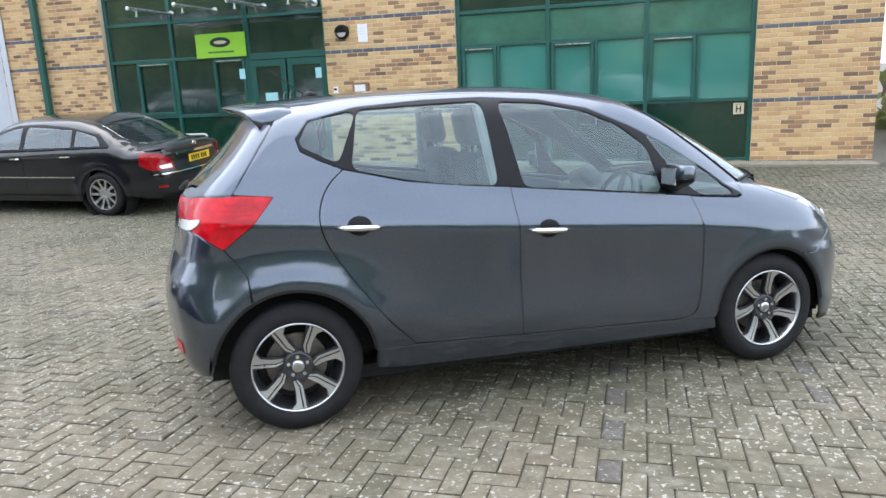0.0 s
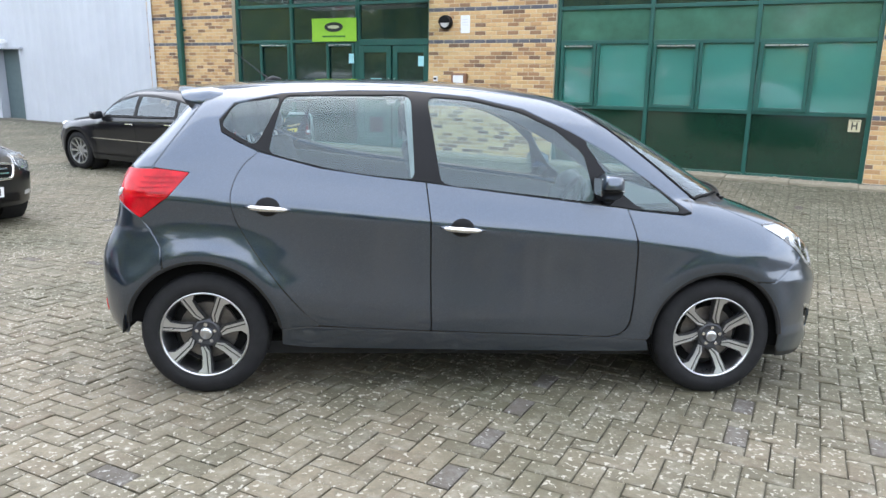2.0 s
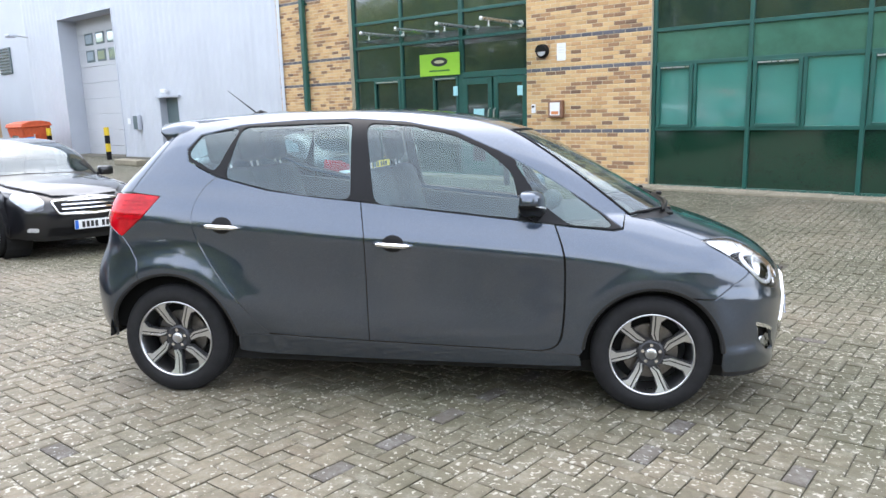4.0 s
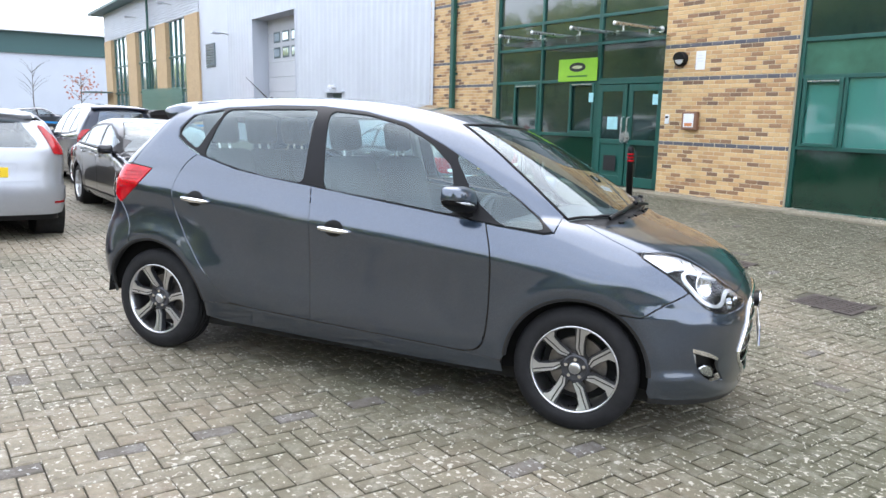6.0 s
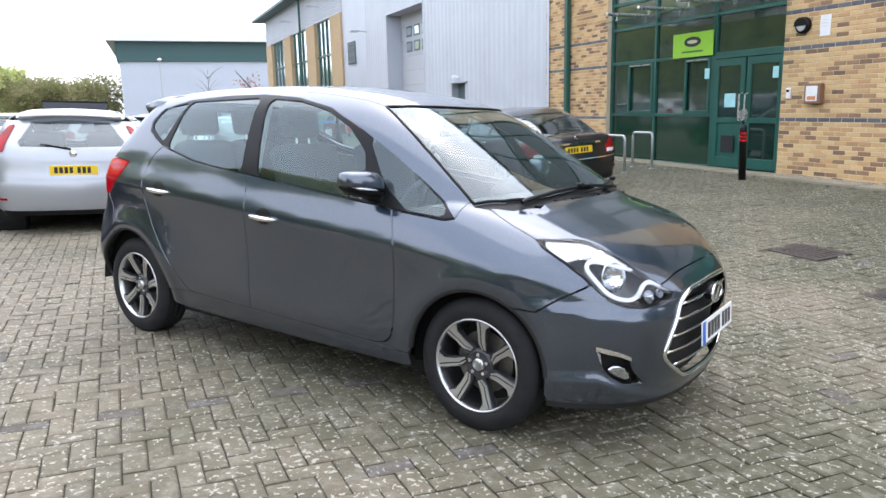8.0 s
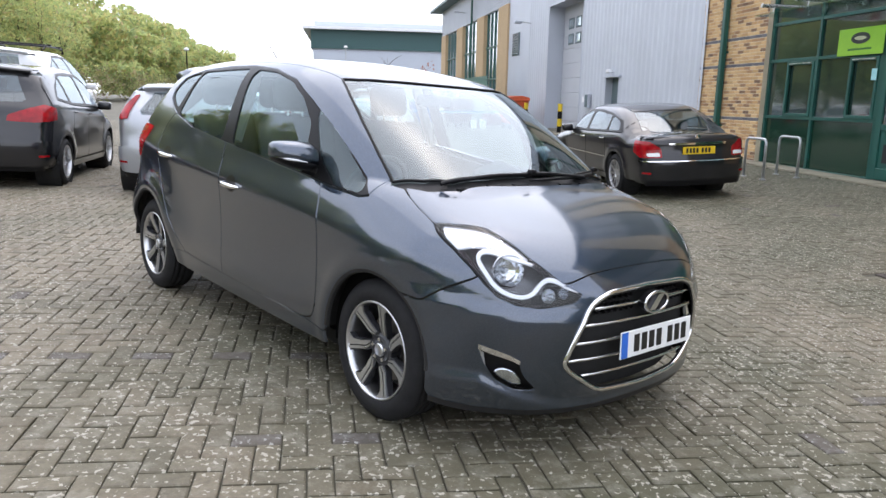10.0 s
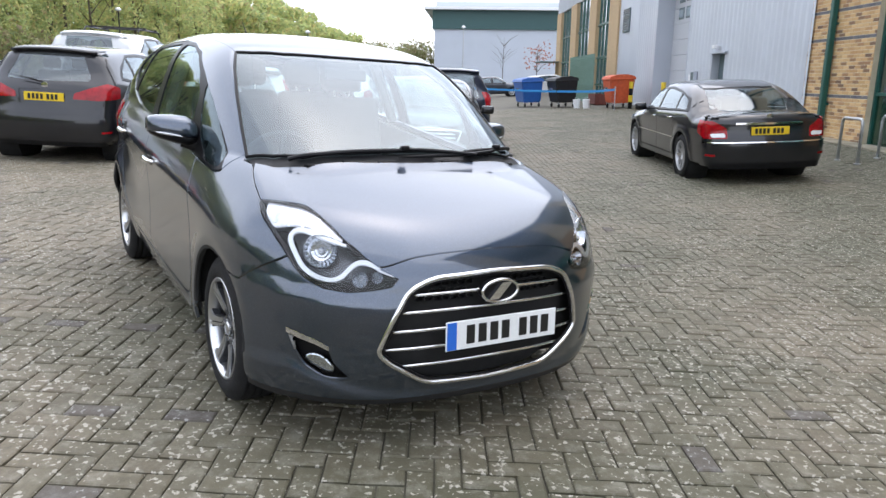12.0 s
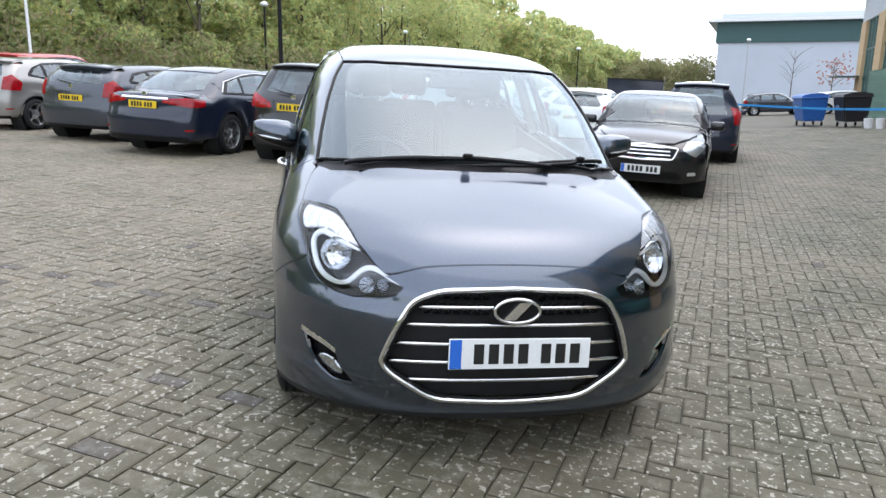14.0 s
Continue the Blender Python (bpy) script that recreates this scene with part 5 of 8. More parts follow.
# badge: an oval ring with a slanted shape inside
bx = 2.118
ring = bmesh.new()
tube(ring, [(bx + .004, .082 * math.cos(2 * math.pi * k / 40), .622 + .043 * math.sin(2 * math.pi * k / 40)) for k in range(40)], .0065, 8, closed=True)
badge = part("badge", ring, M_CHROME, hero, "plain chrome oval badge", True)
part("backing", plate_of(bmesh.new(), [(.082 * math.cos(2 * math.pi * k / 32), .622 + .043 * math.sin(2 * math.pi * k / 32)) for k in range(32)], "x", bx - .03, bx), M_TRIM, badge)
part("bar", plate_of(bmesh.new(), [(-.052, .590), (-.006, .590), (.052, .654), (.006, .654)], "x", bx, bx + .008), M_CHROME, badge, "slanted chrome shape")


def number_plate(parent, m, yellow=False, w=0.52, h=0.111, band=True):
    """A plate with bars for its characters; local x across, z up, facing -y."""
    pl = part("number_plate", slab(-w / 2, w / 2, -0.006, 0.0, -h / 2, h / 2, bevel=0.002), M_PLATE_Y if yellow else M_PLATE_W, parent, ("yellow" if yellow else "white") + " number plate with plain bars")
    pl.matrix_basis = m
    if band:
        part("band", slab(-w / 2 + .004, -w / 2 + .045, -0.0085, -0.0055, -h / 2 + .003, h / 2 - .003), M_PLATE_B, pl, "blue band")
    x = -w / 2 + (.09 if band else .05)
    for k in range(7):
        part("bar", slab(x, x + .036, -0.0085, -0.0055, -.036, .036), M_INK, pl)
        x += .054 + (.03 if k == 3 else 0)
    return pl


number_plate(hero, Matrix.Translation((2.128, 0.02, .468)) @ Matrix.Rotation(radians(90), 4, "Z") @ Matrix.Rotation(radians(-4), 4, "X"))

# ---- tail ----
rear_pts = [tuple(v) for v in HS.line("side", [(x, z) for x, z in arc(-WX, WR, R_ARCH, 118.9, 190, 18) if z > .315], "rear", -1)]
seam_r = HS.line("side", curve_pts([(-1.595, .892), (-1.55, .836), (-1.502, .757)], 3), "rear", -1)
lamp_low = HS.line("side", [(-1.70, .960), (-1.80, .99)], "rear", -1)
half = [(0.0, .275), (-.3, .275), (-.6, .282), (-.84, .300)] + rear_pts[::-1] + seam_r[::-1] + lamp_low + [(-.35, .95), (0, .93)]
HS.panel("rear_bumper", "rear", Loop(half[:-1] + [half[-1]] + [(-a, z) for a, z in half[1:-1][::-1]]), M_PAINT, hero, gap=0.002, step=.024)
tg_side = HS.line("side", [(-1.80, 1.005), (-1.80, 1.098), (-1.66, 1.133), (-1.541, 1.139), (-1.461, 1.256), (-1.377, 1.379), (-1.338, 1.438)], "rear", -1)
half = [(0, .935), (-.35, .955)] + tg_side + [(-.5, 1.475), (0, 1.49)]
glass_half = [(0, 1.14), (-.4, 1.14), (-.62, 1.15), (-.68, 1.22), (-.66, 1.36), (-.62, 1.42), (0, 1.45)]
glass_tail = Loop(glass_half + [(-a, z) for a, z in glass_half[1:-1][::-1]])
HS.panel("tailgate", "rear", Loop(half + [(-a, z) for a, z in half[1:-1][::-1]]), M_PAINT, hero, holes=(glass_tail,))
HS.panel("rear_window", "rear", glass_tail, M_GLASS, hero, level=-.004, gap=-.003, fold=.004)
sp = bmesh.new()
rows = []
for k in range(33):
    y = -.640 + 1.28 * k / 32
    w = abs(y) / .640
    z = float(HS.cast("top", [(-1.30, y * .93)])[0][2]) + .003
    e = w * w
    tip = -1.558 + .135 * e
    rows.append([sp.verts.new(v) for v in ((-1.235, y * .97, z - .006), (-1.30, y, z + .001), (-1.42 + .05 * e, y, z - .010), (tip, y, z - .024), (tip - .004, y, z - .033), (-1.50 + .10 * e, y, z - .066), (-1.400 + .03 * e, y, z - .106), (-1.26, y * .97, z - .112))])
for a, b in zip(rows, rows[1:]):
    for i in range(7):
        sp.faces.new((a[i], a[i + 1], b[i + 1], b[i]))
sp.faces.new(rows[0])
sp.faces.new(rows[-1][::-1])
bmesh.ops.recalc_face_normals(sp, faces=sp.faces[:])
part("spoiler", sp, M_PAINT, hero, "roof spoiler over the rear window", True)
for sign in (-1, 1):
    HS.panel("rear_reflector", "rear", rounded([(.62 * sign, .40), (.72 * sign, .40), (.72 * sign, .46), (.62 * sign, .46)], .008), M_RED, hero, "small red bumper reflector", level=.004)
arm = part("rear_wiper", tubes([(-1.80, -.05, 1.12), (-1.765, -.2, 1.16), (-1.735, -.36, 1.18)], [.012, .010, .006], 8), M_TRIM, hero)
aerial = part("aerial", tubes([(-1.10, 0, 1.585), (-1.20, 0, 1.66), (-1.30, 0, 1.735)], [.006, .004, .002], 8), M_BLACK, hero, "thin black roof aerial")
# painted inner skin round the spoiler and the tailgate
HS.panel("roof_end_skin", "top", Loop([(-1.46, -.50), (-1.38, -.62), (-1.0, -.64), (-1.0, .64), (-1.38, .62), (-1.46, .50)]), M_PAINT, hero, level=-.007, gap=0, step=.05)
skin_half = [(0, 1.0), (-.9, 1.02), (-.98, 1.16), (-1.0, 1.40), (-.9, 1.47), (0, 1.48)]
HS.panel("tail_inner_skin", "rear", Loop(skin_half + [(-a, z) for a, z in skin_half[1:-1][::-1]]), M_PAINT, hero, level=-.012, gap=0, step=.05, holes=(glass_tail,))
part("aerial_base", tubes([(-1.12, 0, 1.575), (-1.08, 0, 1.597), (-1.04, 0, 1.59)], [.018, .016, .008], 8), M_BLACK, aerial)

# ---- wipers ----
def over(pts, d):
    """Points of the plan, laid on the skin and lifted off it along its slope."""
    q = HS.cast("top", pts)
    return (q + HS.normal(q) * d).tolist()


w = part("wiper", tubes(over(curve_pts([(1.412, -.064), (1.420, .098), (1.430, .20), (1.437, .30)], 3), .022), .009, 8), M_TRIM, hero, "black windscreen wiper")
part("blade", tubes(over(curve_pts([(1.370, -.577), (1.405, -.437), (1.409, -.271), (1.410, -.064), (1.410, .10)], 4), .013), .010, 8), M_TRIM, w)
q = over([(1.412, -.065)], .030)[0]
part("clip", slab(q[0] - .015, q[0] + .015, q[1] - .02, q[1] + .02, q[2] - .011, q[2] + .011, bevel=.005), M_TRIM, w)
w = part("wiper", tubes(over(curve_pts([(1.449, -.109), (1.440, .118), (1.425, .282), (1.400, .402), (1.372, .453)], 3), .014), [.003, .005, .007, .008] + [.009] * 9, 8), M_TRIM, hero, "black windscreen wiper")
part("blade", tubes(over(curve_pts([(1.416, .257), (1.372, .453), (1.305, .58)], 4), .013), .010, 8), M_TRIM, w)
q = over([(1.372, .453)], .028)[0]
part("clip", slab(q[0] - .014, q[0] + .014, q[1] - .018, q[1] + .018, q[2] - .011, q[2] + .011, bevel=.005), M_TRIM, w)

# ---- underside, wheel housings, and near-black sheets for the shade in the panel gaps ----
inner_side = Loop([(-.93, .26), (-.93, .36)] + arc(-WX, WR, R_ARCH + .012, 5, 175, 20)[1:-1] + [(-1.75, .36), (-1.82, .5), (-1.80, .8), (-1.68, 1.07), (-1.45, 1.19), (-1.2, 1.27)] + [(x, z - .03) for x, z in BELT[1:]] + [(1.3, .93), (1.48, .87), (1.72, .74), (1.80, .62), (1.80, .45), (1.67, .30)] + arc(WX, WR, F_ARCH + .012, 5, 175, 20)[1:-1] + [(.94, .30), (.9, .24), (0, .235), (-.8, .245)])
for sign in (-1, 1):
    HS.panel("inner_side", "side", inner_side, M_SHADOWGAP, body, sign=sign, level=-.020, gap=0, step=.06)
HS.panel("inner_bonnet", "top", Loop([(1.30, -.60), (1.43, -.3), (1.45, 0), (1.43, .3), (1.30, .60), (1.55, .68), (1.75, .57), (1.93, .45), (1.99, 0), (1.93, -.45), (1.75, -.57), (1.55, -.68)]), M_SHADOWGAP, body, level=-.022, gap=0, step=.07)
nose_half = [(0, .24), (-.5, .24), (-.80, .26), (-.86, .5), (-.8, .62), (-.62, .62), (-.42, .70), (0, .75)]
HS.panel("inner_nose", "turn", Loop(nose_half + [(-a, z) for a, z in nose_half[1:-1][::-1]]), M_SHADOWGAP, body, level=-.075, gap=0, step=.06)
under = bmesh.new()
box(under, -1.55, 1.75, -.70, .70, .170, .235)
for wx in (-WX, WX):
    for sign in (-1, 1):
        n = 20
        ring_o = [under.verts.new((wx + .40 * math.cos(math.pi * k / n), sign * .835, WR + .40 * math.sin(math.pi * k / n))) for k in range(n + 1)]
        ring_i = [under.verts.new((wx + .40 * math.cos(math.pi * k / n), sign * .56, WR + .40 * math.sin(math.pi * k / n))) for k in range(n + 1)]
        for k in range(n):
            under.faces.new((ring_o[k], ring_o[k + 1], ring_i[k + 1], ring_i[k]))
        under.faces.new(ring_i + [under.verts.new((wx - .40, sign * .56, .20)), under.verts.new((wx + .40, sign * .56, .20))])
part("underbody", under, M_WELL, body)
# added flat black rings stand in for the shade between tyre and arch
for wx, r in ((-WX, R_ARCH), (WX, F_ARCH)):
    for sign in (-1, 1):
        ring = bmesh.new()
        lathe(ring, [(.27, 0), (r + .03, 0)], 40, "y", (wx, sign * .795, WR), False)
        bmesh.ops.delete(ring, geom=[v for v in ring.verts if v.co.z < (.33 if wx < 0 else .25)], context="VERTS")
        part("wheel_well", ring, M_VOID, body)
for sign in (-1, 1):
    for wx, r in ((-WX, R_ARCH), (WX, F_ARCH)):
        q = HS.cast("side", arc(wx, WR, r + .004, 4 if wx > 0 else 8, 176 if wx > 0 else 172, 30), sign, -.012)
        part("arch_liner", tubes(q, .014, 6), M_WELL, body)

# ---- wheels ----
def blade(outline, angle, lift, thick, R=.2075):
    """A spoke face: an outline of (across, outwards) in rim radii, dished towards the hub."""
    pts, n = dense(Loop(outline), .12), None
    bm = bmesh.new()

    def at(s, r, back):
        x, z = R * (r * math.cos(angle) + s * math.sin(angle)), R * (r * math.sin(angle) - s * math.cos(angle))
        return (x, -.060 - .030 * min(math.hypot(s, r), 1) ** 1.6 - lift + back, z)
    lo, hi = [bm.verts.new(at(s, r, 0)) for s, r in pts], [bm.verts.new(at(s, r, thick)) for s, r in pts]
    bm.faces.new(lo)
    bm.faces.new(hi[::-1])
    for i in range(len(pts)):
        j = (i + 1) % len(pts)
        bm.faces.new((lo[i], lo[j], hi[j], hi[i]))
    bmesh.ops.recalc_face_normals(bm, faces=bm.faces[:])
    return bm


BLADE_MAIN = [(.175, .34), (.165, .60), (.20, .84), (.33, .945), (.21, .985), (.085, .995), (.085, .75), (.075, .50), (.135, .34)]
BLADE_EDGE = [(.105, .34), (.042, .49), (.050, .75), (.050, .996), (.0, .996), (-.008, .75), (-.010, .49), (.075, .335)]
BLADE_BACK = [(.20, .26), (.185, .60), (.22, .84), (.36, .94), (.2, .99), (-.06, .99), (-.03, .75), (-.035, .48), (.02, .26)]


def hero_wheel(x, sign):
    ob = part("wheel", lathe(bmesh.new(), [(.072, .02), (.072, -.056), (.060, -.064), (.040, -.060), (0, -.060)], 28, "y"), M_ALLOY_DARK, hero)
    ob.matrix_basis = Matrix.Translation((x, sign * .750, WR)) @ (Matrix() if sign < 0 else Matrix.Rotation(math.pi, 4, "Z"))
    tyre_part(ob, .312, .214, 0.0)
    rim = bmesh.new()
    lathe(rim, [(.218, -.088), (.218, -.096), (.213, -.098), (.208, -.094), (.203, -.060), (.192, .05), (.215, .075)], 64, "y", caps=False)
    bmesh.ops.recalc_face_normals(rim, faces=rim.faces[:])
    part("rim", rim, M_ALLOY, ob, "machined rim edge", True)
    first = radians(90 if x > 0 else 122.7)
    for k in range(7):
        a = first + 2 * math.pi * k / 7
        sp = part("spoke", blade(BLADE_BACK, a, -.006, .030), M_ALLOY_DARK, ob, "dark alloy spoke with machined faces")
        part("machined_face", blade(BLADE_MAIN, a, 0.0, .008), M_ALLOY, sp)
        part("machined_face", blade(BLADE_EDGE, a, 0.0, .008), M_ALLOY, sp)
    for k in range(5):
        t = 2 * math.pi * k / 5 + math.pi / 2
        part("wheel_nut", tubes([(.046 * math.cos(t), -.052, .046 * math.sin(t)), (.046 * math.cos(t), -.074, .046 * math.sin(t))], .0095, 6), M_CHROME, ob, "chrome wheel nut")
    part("centre_cap", lathe(bmesh.new(), [(.030, -.056), (.030, -.070), (.026, -.075), (0, -.077)], 28, "y"), M_ALLOY, ob, "silver centre cap", True)
    part("brake_disc", lathe(bmesh.new(), [(.145, -.005), (.145, .015), (0, .015), (0, -.004)], 36, "y"), M_BRAKE, ob, "worn steel brake disc")
    part("backplate", lathe(bmesh.new(), [(.19, .05), (.19, .06), (0, .06)], 28, "y"), M_WELL, ob)
    return ob


for x in (-WX, WX):
    for sign in (-1, 1):
        hero_wheel(x, sign)

# ---- cabin ----
def cushion(x0, x1, y0, y1, z0, z1, r=.05):
    bm = slab(x0, x1, y0, y1, z0, z1, bevel=r, seg=3)
    return bm


def seat(parent, x, y, w=.50):
    s = part("seat", cushion(x - .25, x + .27, y - w / 2, y + w / 2, .50, .68, .06), M_SEAT, parent, "dark grey fabric seat", True)
    bm = cushion(-.09, .07, y - w / 2 + .01, y + w / 2 - .01, 0, .66, .06)
    bm.transform(Matrix.Translation((x - .24, 0, .62)) @ Matrix.Rotation(radians(-17), 4, "Y"))
    part("backrest", bm, M_SEAT, s, smooth=True)
    bm = cushion(-.055, .05, y - .135, y + .135, 0, .20, .045)
    bm.transform(Matrix.Translation((x - .445, 0, 1.285)) @ Matrix.Rotation(radians(-10), 4, "Y"))
    part("headrest", bm, M_SEAT, s, smooth=True)
    for d in (-.05, .05):
        part("headrest_post", tubes([(x - .43, y + d, 1.22), (x - .45, y + d, 1.32)], .008, 6), M_STEEL, s)
    return s


cabin = part("cabin", slab(-1.2, 1.2, -.68, .68, .30, .34), M_WELL, hero, "dark carpeted cabin floor")
for y in (-.36, .36):
    seat(cabin, .18, y)
for y in (-.42, .0, .42):
    seat(cabin, -.70, y, .44)
dash = bmesh.new()
prof = [(1.28, .98), (1.05, .995), (.86, .985), (.74, .94), (.72, .86), (.80, .70), (.95, .55), (1.28, .5)]
plate_of(dash, prof, "y", -.66, .66)
part("dashboard", dash, M_DASH, cabin, "grey soft dashboard")
part("instrument_hood", tubes([(.78, .20, .985), (.80, .36, 1.02), (.78, .52, .985)], [.05, .065, .05], 12), M_DASH, cabin, smooth=True)
wheel_m = Matrix.Translation((.60, -.36, .92)) @ Matrix.Rotation(radians(-65), 4, "Y")
rimw = tubes([(.185 * math.cos(2 * math.pi * k / 32), .185 * math.sin(2 * math.pi * k / 32), 0) for k in range(32)], .016, 8, closed=True)
for a in (0, math.pi, -math.pi / 2):
    tube(rimw, [(.03 * math.cos(a), .03 * math.sin(a), -.02), (.18 * math.cos(a), .18 * math.sin(a), 0)], .017, 8)
rimw.transform(wheel_m)
part("steering_wheel", rimw, M_DASH, cabin, "black steering wheel", True)
part("interior_mirror", slab(.60, .625, -.12, .12, 1.36, 1.425, bevel=.01), M_DASH, cabin)
liner = HS.panel("headliner", "top", Loop([(-1.3, -.50), (-.5, -.53), (.45, -.49), (.58, -.2), (.58, .2), (.45, .49), (-.5, .53), (-1.3, .50)]), M_LINER, cabin, "pale fabric headliner", level=-.035, gap=0, step=.1)
for sign in (-1, 1):
    HS.panel("door_trim", "side", Loop([(-.78, .45), (-.88, .62), (-1.02, .80), (-1.1, .92), (-1.1, 1.16), (-.74, 1.12), (-.19, 1.06), (.57, .98), (.85, .93), (.85, .45)]), M_DASH, cabin, "grey inner door trim", sign=sign, level=-.085, gap=0, step=.1)
    for x0, z0, x1, z1 in ((-.26, 1.10, -.30, 1.49),):
        part("centre_pillar", tubes([(x0, sign * .745, z0), (x1, sign * .60, z1)], .035, 8), M_LINER, cabin)
part("parcel_shelf", slab(-1.62, -1.05, -.58, .58, 1.05, 1.075, bevel=.008), M_SEAT, cabin, "dark parcel shelf")
part("dashboard_base", slab(.9, 1.30, -.62, .62, .93, .97), M_DASH, cabin)


# ---- parked cars ----
def parked_field(s):
    """A plain car body from its main lines: roof, bonnet, deck, plan and ends."""
    roof, hood = spline(*s["roof"]), spline(*s["hood"])
    deck = spline(*s["deck"]) if "deck" in s else None
    w, f, r = s["half"], s["front"], s["rear"]
    plan = spline((r - .1, w * .86), (r + .35, w * .95), (r + 1.0, w * .992), (0, w), (f - 1.0, w * .992), (f - .35, w * .95), (f + .1, w * .85))
    low = spline((.05, -.12), (.22, -.05), (.35, -.018), (.55, -.012), (.75, -.004), (.92, .0), (1.5, .03))
    b = s["belt"]
    high = spline((b - .25, .05), (b - .08, .0), (b, -.035), (b + .12, -.085), (b + .28, -.15), (b + .45, -.24), (b + .62, -.36))
    nose = spline((.05, f - .14), (.22, f - .05), (.4, f - .005), (.55, f), (.68, f - .03), (.8, f - .10), (1.0, f - .35))
    tail = spline(*[(z, -r + d) for z, d in s["tail"]])

    def fn(x, y, z):
        y = np.abs(y)
        zz = z + s.get("wedge", .04) * x * (1 - ramp(z, b, b + .4))
        side = plan(x) + smin(low(zz), high(zz), .02)
        for wx in (s["wb"] / 2, -s["wb"] / 2):
            side = side + .02 * np.exp(-((np.hypot(x - wx, z - s["tyre"]) - s["tyre"] - .08) / .07) ** 2) * ramp(z, .1, .3)
        q = y * y
        bonnet_top = hood(x) - .10 * q - .6 * np.maximum(s["hood"][0][0] - x, 0)
        top = smax(roof(x + .22 * q * ramp(x, -.1, .6) - .12 * q * ramp(-x, .4, 1.2)) - .09 * q, bonnet_top, .02)
        if deck is not None:
            top = smax(top, deck(x) - .08 * q + 0 * x, .02)
        v = smax(y - side, (z - top) * .9, .14)
        v = smax(v, x - (nose(z) - .22 * q - .30 * q * q), .10)
        v = smax(v, -x - (tail(z) - .14 * q - .16 * q * q), .09)
        return smax(v, .19 - z, .03)
    return fn


def parked_car(name, label, m, s, paint, yellow=True, spokes=10, rack=False, detail=True, alloy=None):
    car = thing(name, label, "car", m, "parked cars")
    k = Skin(parked_field(s), s["front"] - 1.1, s["rear"] + 1.1, .85)
    half, wb, ty = s["wb"] / 2, s["wb"], s["tyre"]
    ar = ty + .05
    belt, top = s["belt_line"], s["dlo_top"]
    dlo_loop = Loop(top + belt[::-1])
    st = .07
    low = .24

    f, r = s["front"], s["rear"]
    g = s["door_gaps"]
    arch_r, arch_f = arc(-half, ty, ar, 172, 8, 18), arc(half, ty, ar, 172, 8, 18)
    for sign in (-1, 1):
        # rear quarter, doors and front wing share the gaps g[0] .. g[2]
        def cut(x0, x1):
            return [(x, z - .012) for x, z in belt if x0 < x < x1]
        zb = lambda x: float(np.interp(x, [p[0] for p in belt], [p[1] for p in belt])) - .012
        xr = r + .30
        k.panel("rear_quarter_panel", "side", Loop([(g[0], low + .08), (-half + ar, low + .06)] + arch_r[::-1] + [(-half - ar - .01, .29), (xr, .28), (xr, .62), (xr + .02, .84)] + s["pillar"] + cut(belt[0][0] - .01, g[0]) + [(g[0], zb(g[0]))]), paint, car, sign=sign, step=st)
        for a, b, nm in ((g[0], g[1], "rear_door"), (g[1], g[2], "front_door")):
            d = k.panel(nm, "side", Loop([(a + .004, zb(a)), (a + .004, low + .08), (b - .004, low + .08), (b - .004, zb(b))] + cut(a + .01, b - .01)[::-1]), paint, car, sign=sign, step=st)
            hx, hz = a + .13, zb(a) - .10
            q = k.cast("side", [(hx + e, hz) for e in (-.09, -.05, .05, .09)], sign)
            q[:, 1] += sign * np.array([.0, .025, .025, .0])
            part("handle", tubes(q, .011, 6), s.get("handle", paint), d)
        k.panel("front_wing", "side", Loop([(g[2], low + .08), (g[2], zb(g[2]))] + [(belt[-1][0] + .02, belt[-1][1] - .01), (f - .75, s["hood_side"]), (f - .50, s["hood_side"] - .06), (f - .42, .60), (f - .36, .45), (f - .38, .27), (half + ar + .01, .27)] + arch_f[::-1] + [(half - ar, low + .06)]), paint, car, sign=sign, step=st)
        k.panel("sill", "side", Loop([(-half + ar, low + .055), (half - ar, low + .055), (half - ar, low - .03), (-half + ar, low - .03)]), paint, car, sign=sign, step=st)
        k.panel("window_surround", "side", dlo_loop, s.get("surround", M_TRIM), car, sign=sign, step=st, level=-.004, holes=[rounded(w, .03) for w in s["windows"]])
        for w in s["windows"]:
            k.panel("side_window", "side", rounded(w, .03), M_GLASS_DARK, car, sign=sign, step=st, level=-.008, gap=-.004, fold=.004)
        if "chrome_line" in s:
            part("window_strip", tubes(k.cast("side", dense(top, .06), sign, .002), .008, 6), M_CHROME, car, "chrome window strip")
        lo_line = k.line("side", top, "roll", sign)
        up_pts = [(x, y * -sign) for x, y in s["roof_edge"]]
        k.panel("roof_rail", "roll", Loop(lo_line + k.line("top", up_pts, "roll", sign)[::-1]), paint, car, sign=sign, step=st, scale=(1, .6), gap=.001)
        for wx in (-half, half):
            simple_wheel(car, wx, (sign, s["half"] - .115), ty, spokes, alloy)
        mx, mz = g[2] - .20, zb(g[2]) + .06
        mb = slab(-.07, .06, -.10, .10, -.065, .065, bevel=.035, seg=2)
        mb.transform(Matrix.Translation((mx, sign * (s["half"] + .06), mz)))
        mirror = part("door_mirror", mb, s.get("mirror", paint), car, smooth=True)
        part("arm", tubes([(mx, sign * (s["half"] - .12), mz - .05), (mx, sign * (s["half"] + .02), mz - .03)], .022, 6), M_TRIM, mirror)
        # lamps
        def turned(view, pts):
            return rounded([(a * -sign, z) for a, z in pts], .02)
        hl = k.panel("headlamp", "turn", turned("turn", s["head"]), M_LAMP_GREY, car, "clear headlamp", level=-.012, step=.05)
